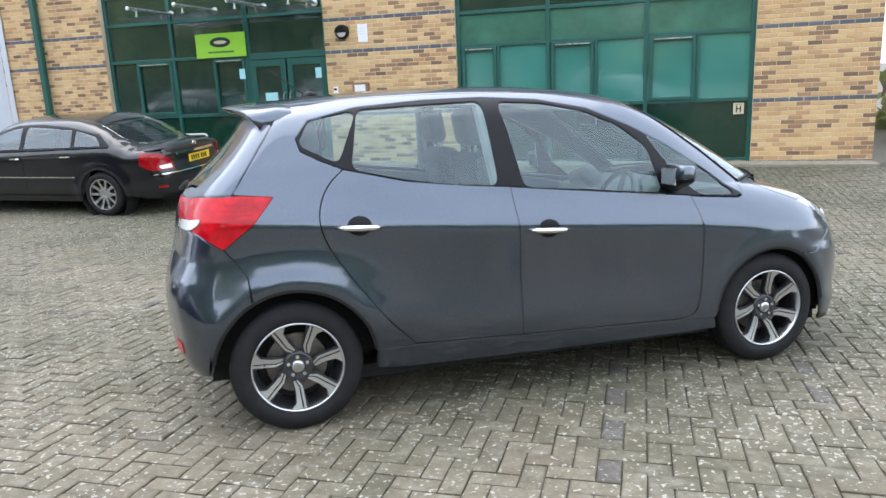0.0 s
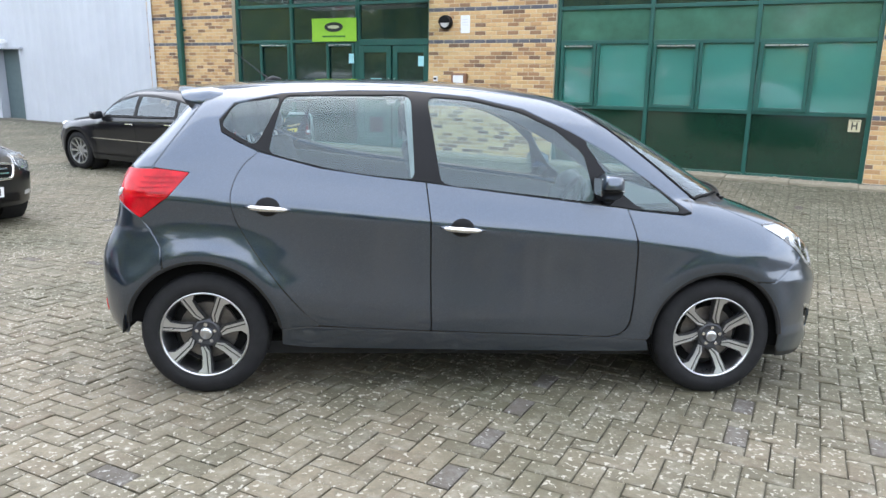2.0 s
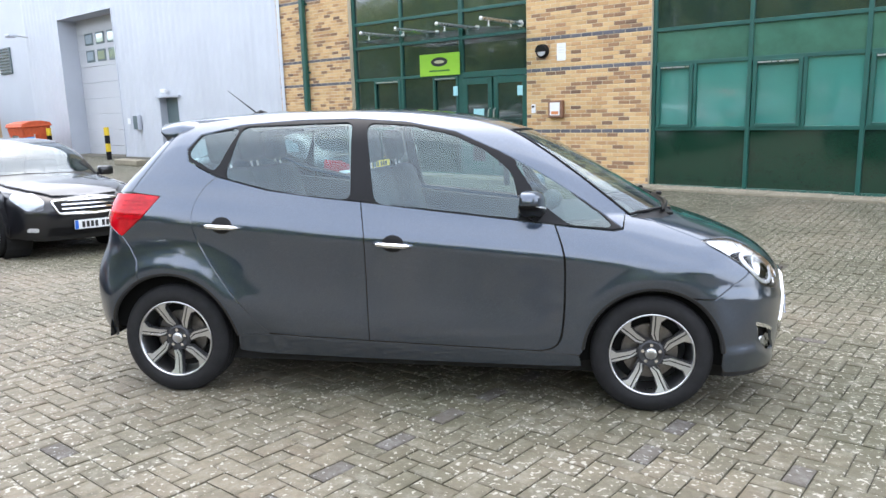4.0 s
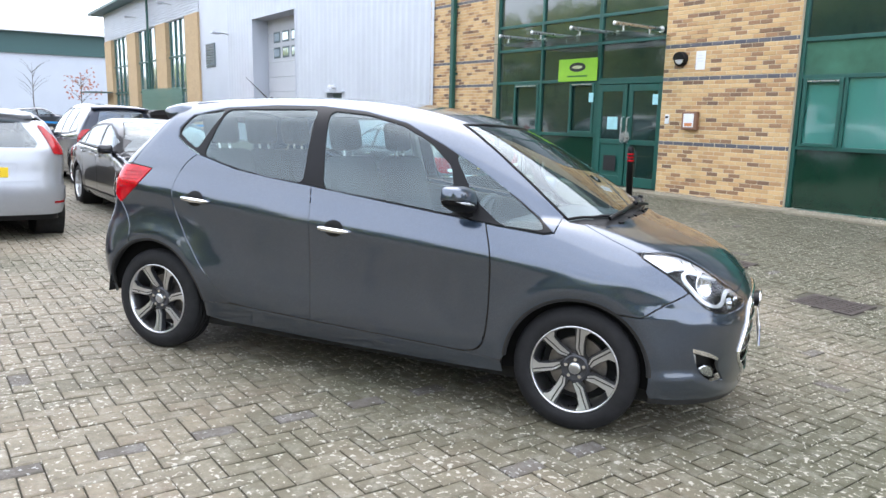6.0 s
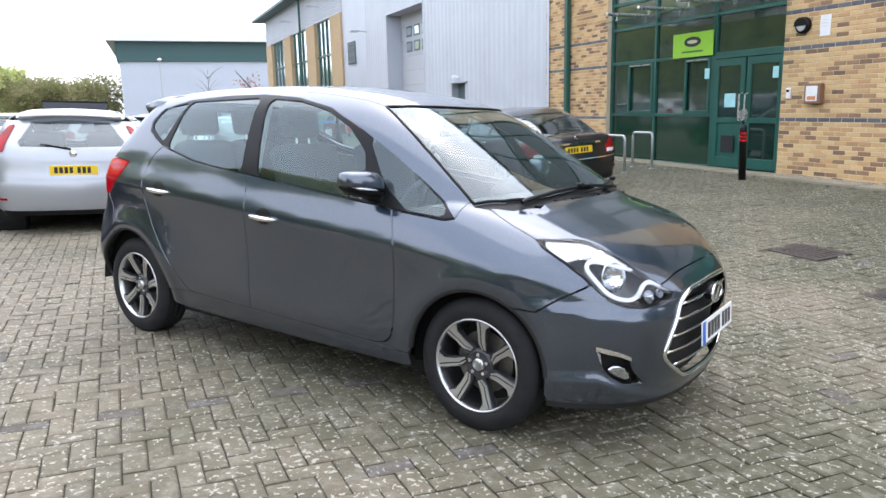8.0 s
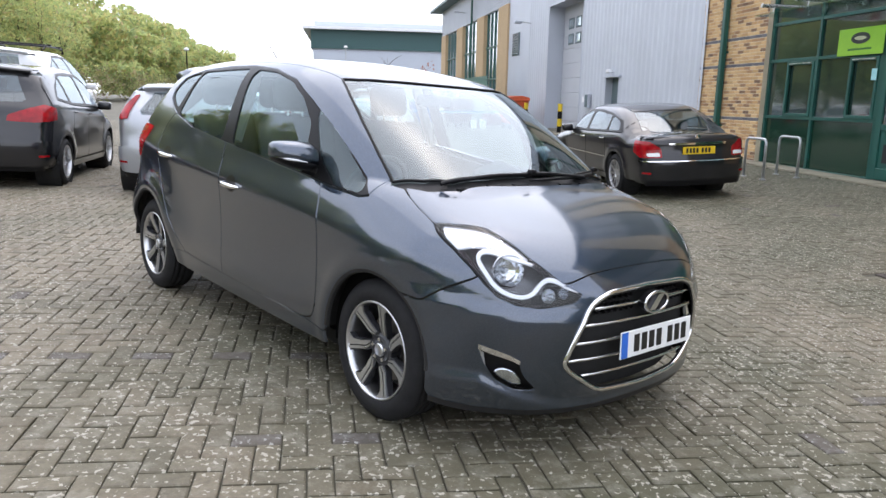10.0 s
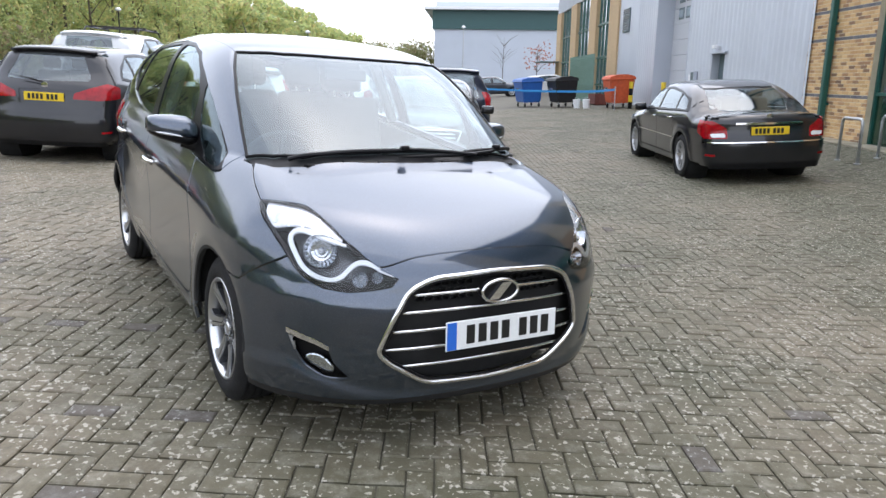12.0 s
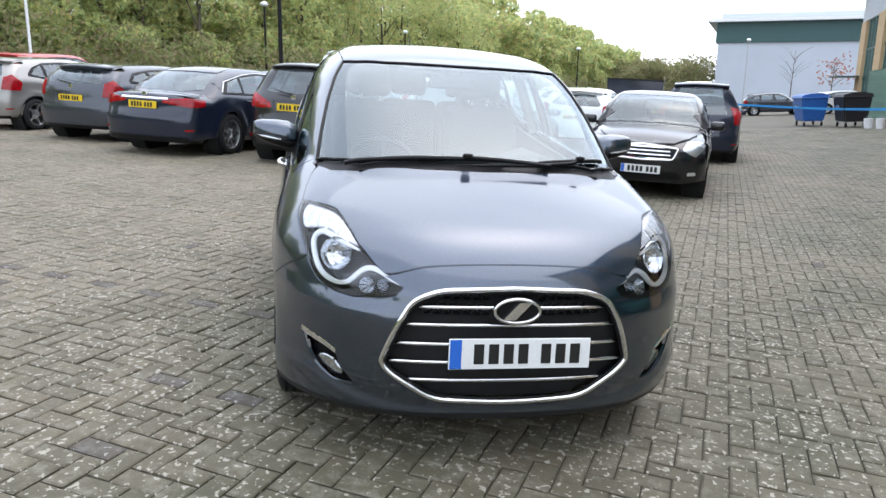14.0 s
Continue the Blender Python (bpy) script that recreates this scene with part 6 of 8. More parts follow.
        k.panel("cover", "turn", turned("turn", s["head"]), M_LENS, hl, level=.004, step=.05)
        k.panel("tail_lamp", "rear", turned("rear", s["lamp"]), M_RED_DIM, car, "red tail lamp", level=.006, step=.05, fold=.02)
        if "reverse" in s:
            k.panel("reversing_lens", "rear", turned("rear", s["reverse"]), M_LAMP_WHITE, car, "pale reversing lens", level=.011, step=.05)

    def sym(half_pts):
        return Loop(half_pts + [(x, -y) for x, y in half_pts[::-1] if abs(y) > 1e-6])

    def symt(half_pts):
        return Loop(half_pts + [(-a, z) for a, z in half_pts[::-1] if abs(a) > 1e-6])
    k.panel("bonnet", "top", sym(s["bonnet"]), paint, car, step=st)
    k.panel("windscreen", "top", sym(s["screen"]), M_GLASS_DARK, car, step=st, level=-.003)
    k.panel("scuttle", "top", sym(s["scuttle"]), M_BLACK, car, step=st, level=-.006, gap=-.004)
    k.panel("roof", "top", sym(s["roof_panel"]), paint, car, step=st)
    if "boot" in s:
        k.panel("boot_lid", "top", sym(s["boot"]), paint, car, step=st)
        k.panel("rear_window", "top", sym(s["backlight"]), M_GLASS_DARK, car, step=st, level=-.003)
        k.panel("boot_face", "rear", symt(s["boot_face"]), paint, car, step=st)
    else:
        zp = s["plates"][1]
        recess = rounded(list(symt([(0, zp - .08), (-.29, zp - .08), (-.33, zp + .09), (0, zp + .10)])), .02)
        k.panel("tailgate", "rear", symt(s["boot_face"]), paint, car, step=st, holes=[symt(s["backlight"]), recess], fold=.03)
        k.panel("plate_recess", "rear", recess, paint, car, step=st, level=-.024, gap=-.006)
        k.panel("rear_window", "rear", symt(s["backlight"]), M_GLASS_DARK, car, step=st, level=-.004, gap=-.004)
        h = s["roof"][3][1]
        lip, rows = bmesh.new(), []
        for i in range(13):
            y = -.56 + 1.12 * i / 12
            e, dz = .09 * (abs(y) / .56) ** 3, .085 * y * y
            rows.append([lip.verts.new(v) for v in ((r + .58, y, h - .042 - dz), (r + .40 + e, y, h - .062 - dz), (r + .30 + e, y, h - .085 - dz), (r + .305 + e, y, h - .105 - dz), (r + .44 + e * .5, y, h - .150 - dz))])
        for a, b in zip(rows, rows[1:]):
            for i in range(4):
                lip.faces.new((a[i], a[i + 1], b[i + 1], b[i]))
        lip.faces.new(rows[0])
        lip.faces.new(rows[-1][::-1])
        bmesh.ops.recalc_face_normals(lip, faces=lip.faces[:])
        part("roof_lip", lip, paint, car, "small spoiler over the tailgate", True)
        part("rear_wiper", tubes([(r - .02 + s.get("wiper", .1), 0.02, s["backlight"][0][1] - .02), (r + .02 + s.get("wiper", .1), .34, s["backlight"][0][1] + .04)], [.014, .007], 6), M_TRIM, car)
    fb = k.panel("front_bumper", "turn", symt(s["bumper_f"]), paint, car, step=st)
    rb = k.panel("rear_bumper", "rear", symt(s["bumper_r"]), paint, car, step=st, level=.008 if "boot" in s else .02, fold=.02)
    gr = k.panel("grille", "turn", rounded(list(symt(s["grille"])), .02), M_TRIM, fb, "dark grille with bright bars", level=.004, step=.04)
    for i in range(4):
        z = s["grille"][0][1] + (s["grille"][-1][1] - s["grille"][0][1]) * (i + .5) / 4
        w = s["grille"][1][0] * .92
        k.panel("bar", "turn", Loop([(w, z - .008), (-w, z - .008), (-w, z + .008), (w, z + .008)]), M_CHROME, gr, level=.012, step=.05, gap=0)
    if "grille_frame" in s:
        part("surround", tubes(k.cast("turn", dense(rounded(list(symt(s["grille"])), .03), .03), level=.008), .016, 8, closed=True), M_CHROME, gr, "chrome grille surround", True)
        for sg in (-1, 1):
            k.panel("fog_lamp", "turn", rounded([(.56 * sg, .33), (.68 * sg, .34), (.66 * sg, .39), (.56 * sg, .38)], .02), M_LAMP_UPPER, fb, "small round fog lamp", level=.006, step=.04)
    k.panel("lower_intake", "turn", rounded([(.5, .27), (-.5, .27), (-.46, .38), (.46, .38)], .03), M_TRIM, fb, level=.003, step=.05)
    k.panel("diffuser", "rear", rounded([(.72, .23), (-.72, .23), (-.66, .32), (.66, .32)], .03), M_TRIM, rb, level=.012, step=.05)
    for sg in (-1, 1):
        k.panel("bumper_reflector", "rear", rounded([(.62 * sg, .41), (.74 * sg, .42), (.74 * sg, .445), (.62 * sg, .44)], .008), M_RED_DIM, rb, "small red reflector", level=.024, step=.05)
    if "side_strip" in s:
        z, w = s["side_strip"]
        k.panel("bumper_strip", "rear", Loop([(w, z), (-w, z), (-w, z + .016), (w, z + .016)]), M_CHROME, rb, "chrome bumper strip", level=.012, step=.05, gap=0)
        for sg in (-1, 1):
            k.panel("door_strip", "side", Loop([(-half + ar + .03, z - .03), (half - ar - .03, z - .03), (half - ar - .03, z - .014), (-half + ar + .03, z - .014)]), M_CHROME, car, "chrome door strip", sign=sg, level=.008, step=.06, gap=0)
    if "chrome_strip" in s:
        z, w = s["chrome_strip"]
        k.panel("boot_strip", "rear", Loop([(w, z), (-w, z), (-w, z + .03), (w, z + .03)]), M_CHROME, rb, "chrome boot strip", level=.008, step=.05, gap=0)
    zf, zr = s["plates"]
    pf, pr = k.cast("turn", [(0, zf)])[0], k.cast("rear", [(0, zr)], level=0 if "boot" in s else -.024)[0]
    number_plate(car, Matrix.Translation((pf[0] + .02, 0, zf)) @ Matrix.Rotation(radians(90), 4, "Z"))
    number_plate(car, Matrix.Translation((pr[0] - .016, 0, zr)) @ Matrix.Rotation(radians(-90), 4, "Z"), True, band=False)
    br = part("badge", lathe(bmesh.new(), [(.042, 0), (.042, .012), (0, .014)], 20, "y"), M_CHROME, car, "plain round badge")
    br.matrix_basis = Matrix.Translation((k.cast("rear", [(0, zr + s.get("badge", .19))])[0][0] + .004, 0, zr + s.get("badge", .19))) @ Matrix.Rotation(radians(90), 4, "Z")
    # painted inner skin closes the corners between the panels
    zt = s["belt"] + .03 if "boot" in s else s["roof"][3][1] - .16
    k.panel("rear_inner_skin", "rear", symt([(0, .26), (-.90, .26), (-.92, .66), (-1.0, .74), (-1.0, zt), (0, zt)]), paint, car, level=-.012, gap=0, step=.09, holes=[] if "boot" in s else [symt(s["backlight"])])
    k.panel("front_inner_skin", "turn", symt([(0, .26), (-.90, .26), (-.92, .62), (-1.0, .70), (-1.0, .80), (-.45, .80), (0, .78)]), paint, car, level=-.022, gap=0, step=.09)
    k.panel("bonnet_inner_skin", "top", sym([(s["scuttle"][0][0] + .06, 0), (s["scuttle"][2][0] + .04, -.68), (f - .60, -.79), (f - .36, -.70), (f - .18, -.48), (f - .12, 0)]), paint, car, level=-.022, gap=0, step=.09)
    if "boot" in s:
        k.panel("deck_inner_skin", "top", sym([(r + .09, 0), (r + .13, -.45), (r + .34, -.72), (r + .9, -.76), (r + 1.36, -.60), (r + 1.30, 0)]), paint, car, level=-.012, gap=0, step=.08, holes=[sym(s["backlight"])])
    else:
        k.panel("roof_inner_skin", "top", sym([(r + .34, 0), (r + .38, -.42), (r + .50, -.60), (r + .9, -.60), (.2, -.56), (.36, -.3), (.4, 0)]), paint, car, level=-.012, gap=0, step=.10)
    b, cx = s["belt"], s["screen"][4][0]
    for sign in (-1, 1):
        k.panel("pillar_foot_skin", "side", Loop([(cx - .16, b - .10), (cx + .34, b - .14), (cx + .22, b - .03), (cx + .06, b + .045), (cx - .03, b + .06), (cx - .10, b + .01), (cx - .16, b - .02)]), paint, car, sign=sign, level=-.014, gap=0, step=.05)
    # dark underside, housings and a plain cabin
    ub = bmesh.new()
    box(ub, r + .4, f - .4, -s["half"] + .24, s["half"] - .24, .22, .5)
    box(ub, -half + ar + .02, half - ar - .02, -s["half"] + .10, s["half"] - .10, .2, .42)
    part("underbody", ub, M_WELL, car)
    for sign in (-1, 1):
        for wx in (-half, half):
            q = k.cast("side", arc(wx, ty, ar + .004, 0, 180, 20), sign, -.012)
            part("arch_liner", tubes(q, .016, 6), M_WELL, car)
            hb = bmesh.new()
            lathe(hb, [(ar + .03, 0), (ar + .03, .30), (0, .30)], 24, "y", caps=False)
            hb.transform(Matrix.Translation((wx, sign * (s["half"] - .03), ty)) @ (Matrix() if sign < 0 else Matrix.Rotation(math.pi, 4, "Z")))
            part("wheel_housing", hb, M_WELL, car)
        # a near-black sheet gives the door gaps their shade
        k.panel("inner_side", "side", Loop([(-half + ar + .02, low + .02), (half - ar - .02, low + .02), (half - .1, .75), (g[2] + .1, belt[-1][1] - .06), (belt[0][0], belt[0][1] - .06), (-half + .1, .75)]), M_SHADOWGAP, car, sign=sign, level=-.02, gap=0, step=.12)
    cab = part("cabin", slab(s["cab"][0], s["cab"][1], -.62, .62, .45, s["belt"] - .14), M_SEAT, car, "dark cabin with seats")
    for sx in s["seats"]:
        for y in (-.36, .36):
            part("seat_back", slab(sx - .08, sx + .08, y - .22, y + .22, .6, s["belt"] + .18, bevel=.05, seg=2), M_SEAT, cab, smooth=True)
            part("headrest", slab(sx - .10, sx + .02, y - .12, y + .12, s["belt"] + .20, s["belt"] + .36, bevel=.04, seg=2), M_SEAT, cab, smooth=True)
    if rack:
        for sign in (-1, 1):
            part("roof_bar", tubes([(-.95, sign * .55, s["rack_z"] - .02), (-.85, sign * .55, s["rack_z"] + .06), (.35, sign * .55, s["rack_z"] + .06), (.45, sign * .55, s["rack_z"] - .03)], .018, 8), M_TRIM, car)
        for x in (-.6, .1):
            part("cross_bar", slab(x - .03, x + .03, -.60, .60, s["rack_z"] + .07, s["rack_z"] + .10, bevel=.01), M_TRIM, car)
    return car


def hatch(wb=2.64, front=2.17, rear=-2.14, half=.90, h=1.49, belt=.99, tyre=.316, squat=0.0):
    """Main lines of a five-door hatchback."""
    c = front - 1.10
    s = dict(wb=wb, front=front, rear=rear, half=half, belt=belt, tyre=tyre, hood_side=.86, wedge=.05)
    s["roof"] = ((rear - .1, h - .32), (rear + .25, h - .10), (rear + .7, h - .035), (-.5, h), (0, h), (.35, h - .04), (.7, h - .20), (c, h - .46), (c + .5, h - .80), (front + .2, h - 1.2))
    s["hood"] = ((c - .4, 1.06), (c, 1.02), (front - .6, .92), (front - .25, .80), (front, .62))
    s["tail"] = ((.1, -.12), (.25, -.035), (.4, -.005), (.6, 0), (.75, -.03), (.9, -.05), (1.02, -.09), (1.15, -.19), (h - .15, -.36), (h + .1, -.52))
    y = h - 1.49
    s["pillar"] = [(rear + .34, .98), (rear + .37, 1.10), (rear + .43, h - .28), (rear + .52, h - .17), (rear + .72, h - .135), (-1.0, h - .118), (rear + .765, belt + .275), (rear + .61, belt + .13)]
    s["belt_line"] = [(rear + .62, belt + .10), (-half * .0 - .9, belt + .035), (-.3, belt + .01), (.3, belt - .005), (.8, belt - .03), (c - .12, belt - .04)]
    s["dlo_top"] = [(rear + .62, belt + .14), (rear + .78, belt + .27), (-.9, h - .115), (-.4, h - .085), (.1, h - .095), (.4, h - .17), (.7, h - .31), (c - .13, belt + .0)][0:]
    s["windows"] = [[(rear + .70, belt + .13), (rear + .82, belt + .23), (-.98, h - .16), (-.98, belt + .075)], [(-.90, h - .145), (-.16, h - .125), (-.12, belt + .045), (-.90, belt + .065)], [(-.08, h - .13), (.10, h - .135), (.40, h - .21), (.68, h - .345), (c - .28, belt + .02), (-.04, belt + .04)]]
    s["door_gaps"] = (-.95, -.12, .90)
    s["roof_edge"] = [(rear + .66, -.60), (rear + .8, -.56), (-.4, -.555), (.2, -.54), (.55, -.56), (c - .13, -.66)]
    s["bonnet"] = [(c + .10, 0), (c + .06, -.35), (c - .06, -.64), (front - .72, -.66), (front - .40, -.56), (front - .22, -.40), (front - .16, 0)]
    s["screen"] = [(.42, 0), (.36, -.30), (.28, -.50), (.60, -.56), (c - .10, -.64), (c - .01, -.35), (c + .03, 0)]
    s["scuttle"] = [(c + .03, 0), (c - .01, -.35), (c - .10, -.64), (c - .06, -.645), (c + .06, -.35), (c + .10, 0)]
    s["roof_panel"] = [(rear + .36, 0), (rear + .40, -.40), (rear + .52, -.56), (rear + .8, -.555), (-.4, -.55), (.20, -.535), (.28, -.50), (.36, -.30), (.42, 0)]
    s["boot_face"] = [(0, .66), (-.5, .67), (-.60, .78), (-.62, 1.0), (-.58, 1.25), (-.50, h - .11), (0, h - .09)]
    s["backlight"] = [(0, 1.03), (-.53, 1.04), (-.575, 1.09), (-.53, h - .17), (0, h - .15)]
    s["bumper_f"] = [(0, .22), (-.55, .22), (-.84, .27), (-.86, .56), (-.60, .62), (-.40, .72), (0, .75)]
    s["bumper_r"] = [(0, .29), (-.6, .29), (-.86, .32), (-.88, .60), (-.6, .64), (0, .635)]
    s["head"] = [(.42, .62), (.66, .68), (.86, .84), (.80, .86), (.52, .78), (.40, .70)]
    s["lamp"] = [(.56, .80), (.86, .78), (.90, .94), (.74, 1.10), (.60, 1.04)]
    s["grille"] = [(0, .52), (-.30, .52), (-.33, .66), (0, .67)]
    s["plates"] = (.42, .765)
    s["cab"], s["seats"] = (rear + .7, c - .2), (-.95, .0)
    return s


def saloon(wb=2.85, front=2.28, rear=-2.54, half=.91, h=1.45, tyre=.325):
    """Main lines of a four-door saloon."""
    c = front - 1.25
    b = .96
    s = dict(wb=wb, front=front, rear=rear, half=half, belt=b, tyre=tyre, hood_side=.84, wedge=.03)
    s["roof"] = ((rear + .2, h - .62), (rear + .62, h - .40), (rear + 1.05, h - .17), (rear + 1.45, h - .04), (-.35, h), (.05, h - .01), (.4, h - .08), (.75, h - .24), (c, h - .44), (c + .5, h - .72), (front, h - 1.1))
    s["hood"] = ((c - .4, 1.02), (c, .985), (front - .6, .90), (front - .25, .80), (front, .64))
    s["deck"] = ((rear - .1, .93), (rear + .15, .985), (rear + .5, 1.0), (rear + .9, .99), (0, .9))
    s["tail"] = ((.1, -.10), (.25, -.03), (.42, -.005), (.6, 0), (.75, -.04), (.9, -.05), (1.05, -.09), (1.3, -.3))
    s["pillar"] = [(rear + .36, .935), (rear + .60, .985), (rear + .80, b + .13), (rear + .98, h - .29), (rear + 1.16, h - .185), (-1.0, h - .145), (rear + 1.10, h - .245), (rear + .91, b + .06)]
    s["belt_line"] = [(rear + .92, b + .05), (-.9, b + .03), (-.3, b + .01), (.3, b - .0), (.8, b - .02), (c - .12, b - .03)]
    s["dlo_top"] = [(rear + .92, b + .07), (rear + 1.12, h - .25), (-.9, h - .14), (-.4, h - .095), (.05, h - .105), (.4, h - .19), (.75, h - .34), (c - .12, b)]
    s["windows"] = [[(rear + 1.05, b + .07), (rear + 1.18, h - .27), (-1.02, h - .185), (-1.02, b + .06)], [(-.96, h - .18), (-.40, h - .135), (-.14, h - .13), (-.10, b + .04), (-.96, b + .055)], [(-.05, h - .135), (.06, h - .14), (.38, h - .22), (.70, h - .36), (c - .30, b + .02), (-.02, b + .035)]]
    s["door_gaps"] = (-1.0, -.08, .95)
    s["roof_edge"] = [(rear + .96, -.62), (rear + 1.2, -.56), (-.4, -.535), (.1, -.555), (.24, -.562), (.55, -.63), (c - .13, -.715)]
    s["bonnet"] = [(c + .10, 0), (c + .06, -.35), (c - .06, -.70), (front - .72, -.68), (front - .40, -.58), (front - .20, -.40), (front - .13, 0)]
    s["screen"] = [(.36, 0), (.32, -.30), (.24, -.555), (.58, -.625), (c - .10, -.705), (c - .01, -.35), (c + .03, 0)]
    s["scuttle"] = [(c + .03, 0), (c - .01, -.35), (c - .10, -.705), (c - .06, -.71), (c + .06, -.35), (c + .10, 0)]
    s["roof_panel"] = [(rear + 1.22, 0), (rear + 1.24, -.36), (rear + 1.30, -.52), (-.4, -.53), (.12, -.548), (.24, -.555), (.32, -.30), (.36, 0)]
    s["backlight"] = [(rear + .58, 0), (rear + .62, -.36), (rear + .74, -.60), (rear + 1.24, -.515), (rear + 1.18, -.36), (rear + 1.15, 0)]
    s["boot"] = [(rear + .08, 0), (rear + .12, -.40), (rear + .25, -.66), (rear + .62, -.68), (rear + .56, -.36), (rear + .52, 0)]
    s["boot_face"] = [(0, .64), (-.55, .65), (-.64, .74), (-.62, .945), (0, .975)]
    s["bumper_f"] = [(0, .22), (-.55, .22), (-.84, .27), (-.86, .56), (-.62, .60), (-.40, .72), (0, .76)]
    s["bumper_r"] = [(0, .24), (-.6, .25), (-.86, .30), (-.88, .60), (-.6, .635), (0, .63)]
    s["head"] = [(.40, .60), (.62, .62), (.82, .76), (.78, .81), (.52, .78), (.40, .72)]
    s["lamp"] = [(.50, .66), (.78, .66), (.92, .74), (.90, .92), (.66, .90), (.52, .80)]
    s["reverse"] = [(.52, .68), (.68, .68), (.70, .73), (.54, .74)]
    s["grille"] = [(0, .52), (-.26, .53), (-.31, .70), (0, .72)]
    s["plates"] = (.40, .76)
    s["cab"], s["seats"] = (rear + 1.0, c - .2), (-.95, .05)
    return s


e_line = saloon(h=1.43)
e_line["chrome_strip"], e_line["side_strip"] = (.845, .42), (.60, .80)
e_line["handle"] = M_CHROME
parked_car("saloon_car", "black four-door saloon parked before the entrance", on_ground(-4.14, 8.93, 148.1), e_line, M_PAINT_BLACK, spokes=10)
c_line = saloon(2.76, 2.20, -2.38, .885, 1.45, .318)
c_line["grille"], c_line["grille_frame"] = [(0, .525), (-.36, .54), (-.43, .69), (0, .73)], True
c_line["head"] = [(.50, .57), (.66, .59), (.86, .74), (.84, .80), (.62, .79), (.50, .70)]
parked_car("saloon_car", "black saloon with a bright barred grille facing outwards", on_ground(-6.68, 4.77, -29.5), c_line, M_PAINT_BLACK)
f_line = hatch(2.64, 2.17, -2.15, .915, 1.50, 1.0)
f_line["lamp"] = [(.68, .98), (.80, .96), (.82, 1.10), (.76, 1.28), (.70, 1.30), (.69, 1.14)]
parked_car("hatchback_car", "silver five-door hatchback with high red tail lamps", on_ground(-7.43, 2.15, 150), f_line, M_PAINT_SILVER)
b_line = hatch(2.67, 2.17, -2.14, .90, 1.61, 1.05)
b_line["plates"], b_line["badge"] = (.42, .885), .15
b_line["backlight"] = [(0, 1.10), (-.53, 1.11), (-.575, 1.15), (-.53, 1.44), (0, 1.46)]
b_line["lamp"] = [(.34, .865), (.62, .855), (.92, .89), (.92, 1.04), (.74, 1.09), (.56, 1.03), (.36, .945)]
parked_car("hatchback_car", "black tall hatchback with wide red tail lamps", on_ground(-8.87, -.04, 152), b_line, M_PAINT_BLACK, spokes=5)
m_line = saloon(2.83, 2.33, -2.54, .92, 1.45, .34)
m_line["chrome_line"] = True
m_line["chrome_strip"], m_line["plates"], m_line["badge"] = (.895, .40), (.40, .80), .155
m_line["lamp"] = [(.30, .84), (.70, .78), (.92, .80), (.92, .90), (.66, .93), (.34, .90)]
m_line.pop("reverse")
parked_car("saloon_car", "dark navy saloon with chrome-edged side windows", on_ground(-10.03, -2.2, 153), m_line, M_PAINT_NAVY, spokes=9)
o_line = hatch(2.69, 2.15, -2.14, .885, 1.42, .97)
parked_car("hatchback_car", "slate grey five-door hatchback, rear outwards", on_ground(-11.62, -4.02, 153), o_line, M_PAINT_SLATE)
p_line = hatch(2.56, 2.05, -2.0, .875, 1.46, .98)
parked_car("hatchback_car", "warm grey hatchback at the end of the row", on_ground(-13.3, -6.4, 153), p_line, M_PAINT_GREY, spokes=5)
z_line = hatch(2.70, 2.20, -2.26, .90, 1.74, 1.04)
z_line["lamp"] = [(.66, .84), (.86, .82), (.90, 1.0), (.80, 1.18), (.66, 1.20)]
parked_car("people_carrier", "dark blue people carrier with tall red lamps", on_ground(-11.86, 8.46, 150), z_line, M_PAINT_NAVY)
parked_car("hatchback_car", "white hatchback in the second row", on_ground(-13.9, 6.4, 150), hatch(2.6, 2.1, -2.1, .88, 1.47), M_PAINT_WHITE)
tall = 2.22 - float(ground_at(-13.6, 1.0))
r_line = hatch(2.85, 2.35, -2.45, .98, tall, 1.34)
r_line["rack_z"] = tall + .02
parked_car("people_carrier", "white people carrier with dark roof bars", on_ground(-13.75, 1.05, 152), r_line, M_PAINT_WHITE, rack=True)
parked_car("estate_car", "red tall estate car in the second row", on_ground(-17.6, -7.6, 153), hatch(2.7, 2.2, -2.3, .90, 1.64, 1.03), M_PAINT_RED)
far_dark = parked_car("hatchback_car", "dark hatchback parked far down the yard", on_ground(-41.5, 30.6, 60), hatch(), M_PAINT_SLATE, detail=False)
far_pale = parked_car("hatchback_car", "pale hatchback parked far down the yard", on_ground(-39.0, 34.2, 60), hatch(), M_PAINT_WHITE, detail=False)
far_pale["label"] = "white hatchback parked far down the yard"
for x, y, t, src in ((-44.0, 27.4, 60, far_pale), (-37.0, 37.4, 60, far_dark), (-22.5, 12.6, 150, far_dark), (-25.0, 9.6, 150, far_pale), (-28.0, 15.5, 150, far_dark), (-24.0, 3.6, 152, far_pale), (-20.0, -2.2, 152, far_dark), (-33.0, 13.0, 150, far_pale)):
    copy_thing(src, on_ground(x, y, t))


# ---- fixtures on the building ----
def fixture(name, label, category, u, z, off=0.0, group=""):
    """An Empty on the building's front; local x along it, y inwards."""
    p = FA + FU * u - FN * off
    return thing(name, label, category, Matrix.Translation((p.x, p.y, z)) @ FRONT.to_3x3().to_4x4(), group)


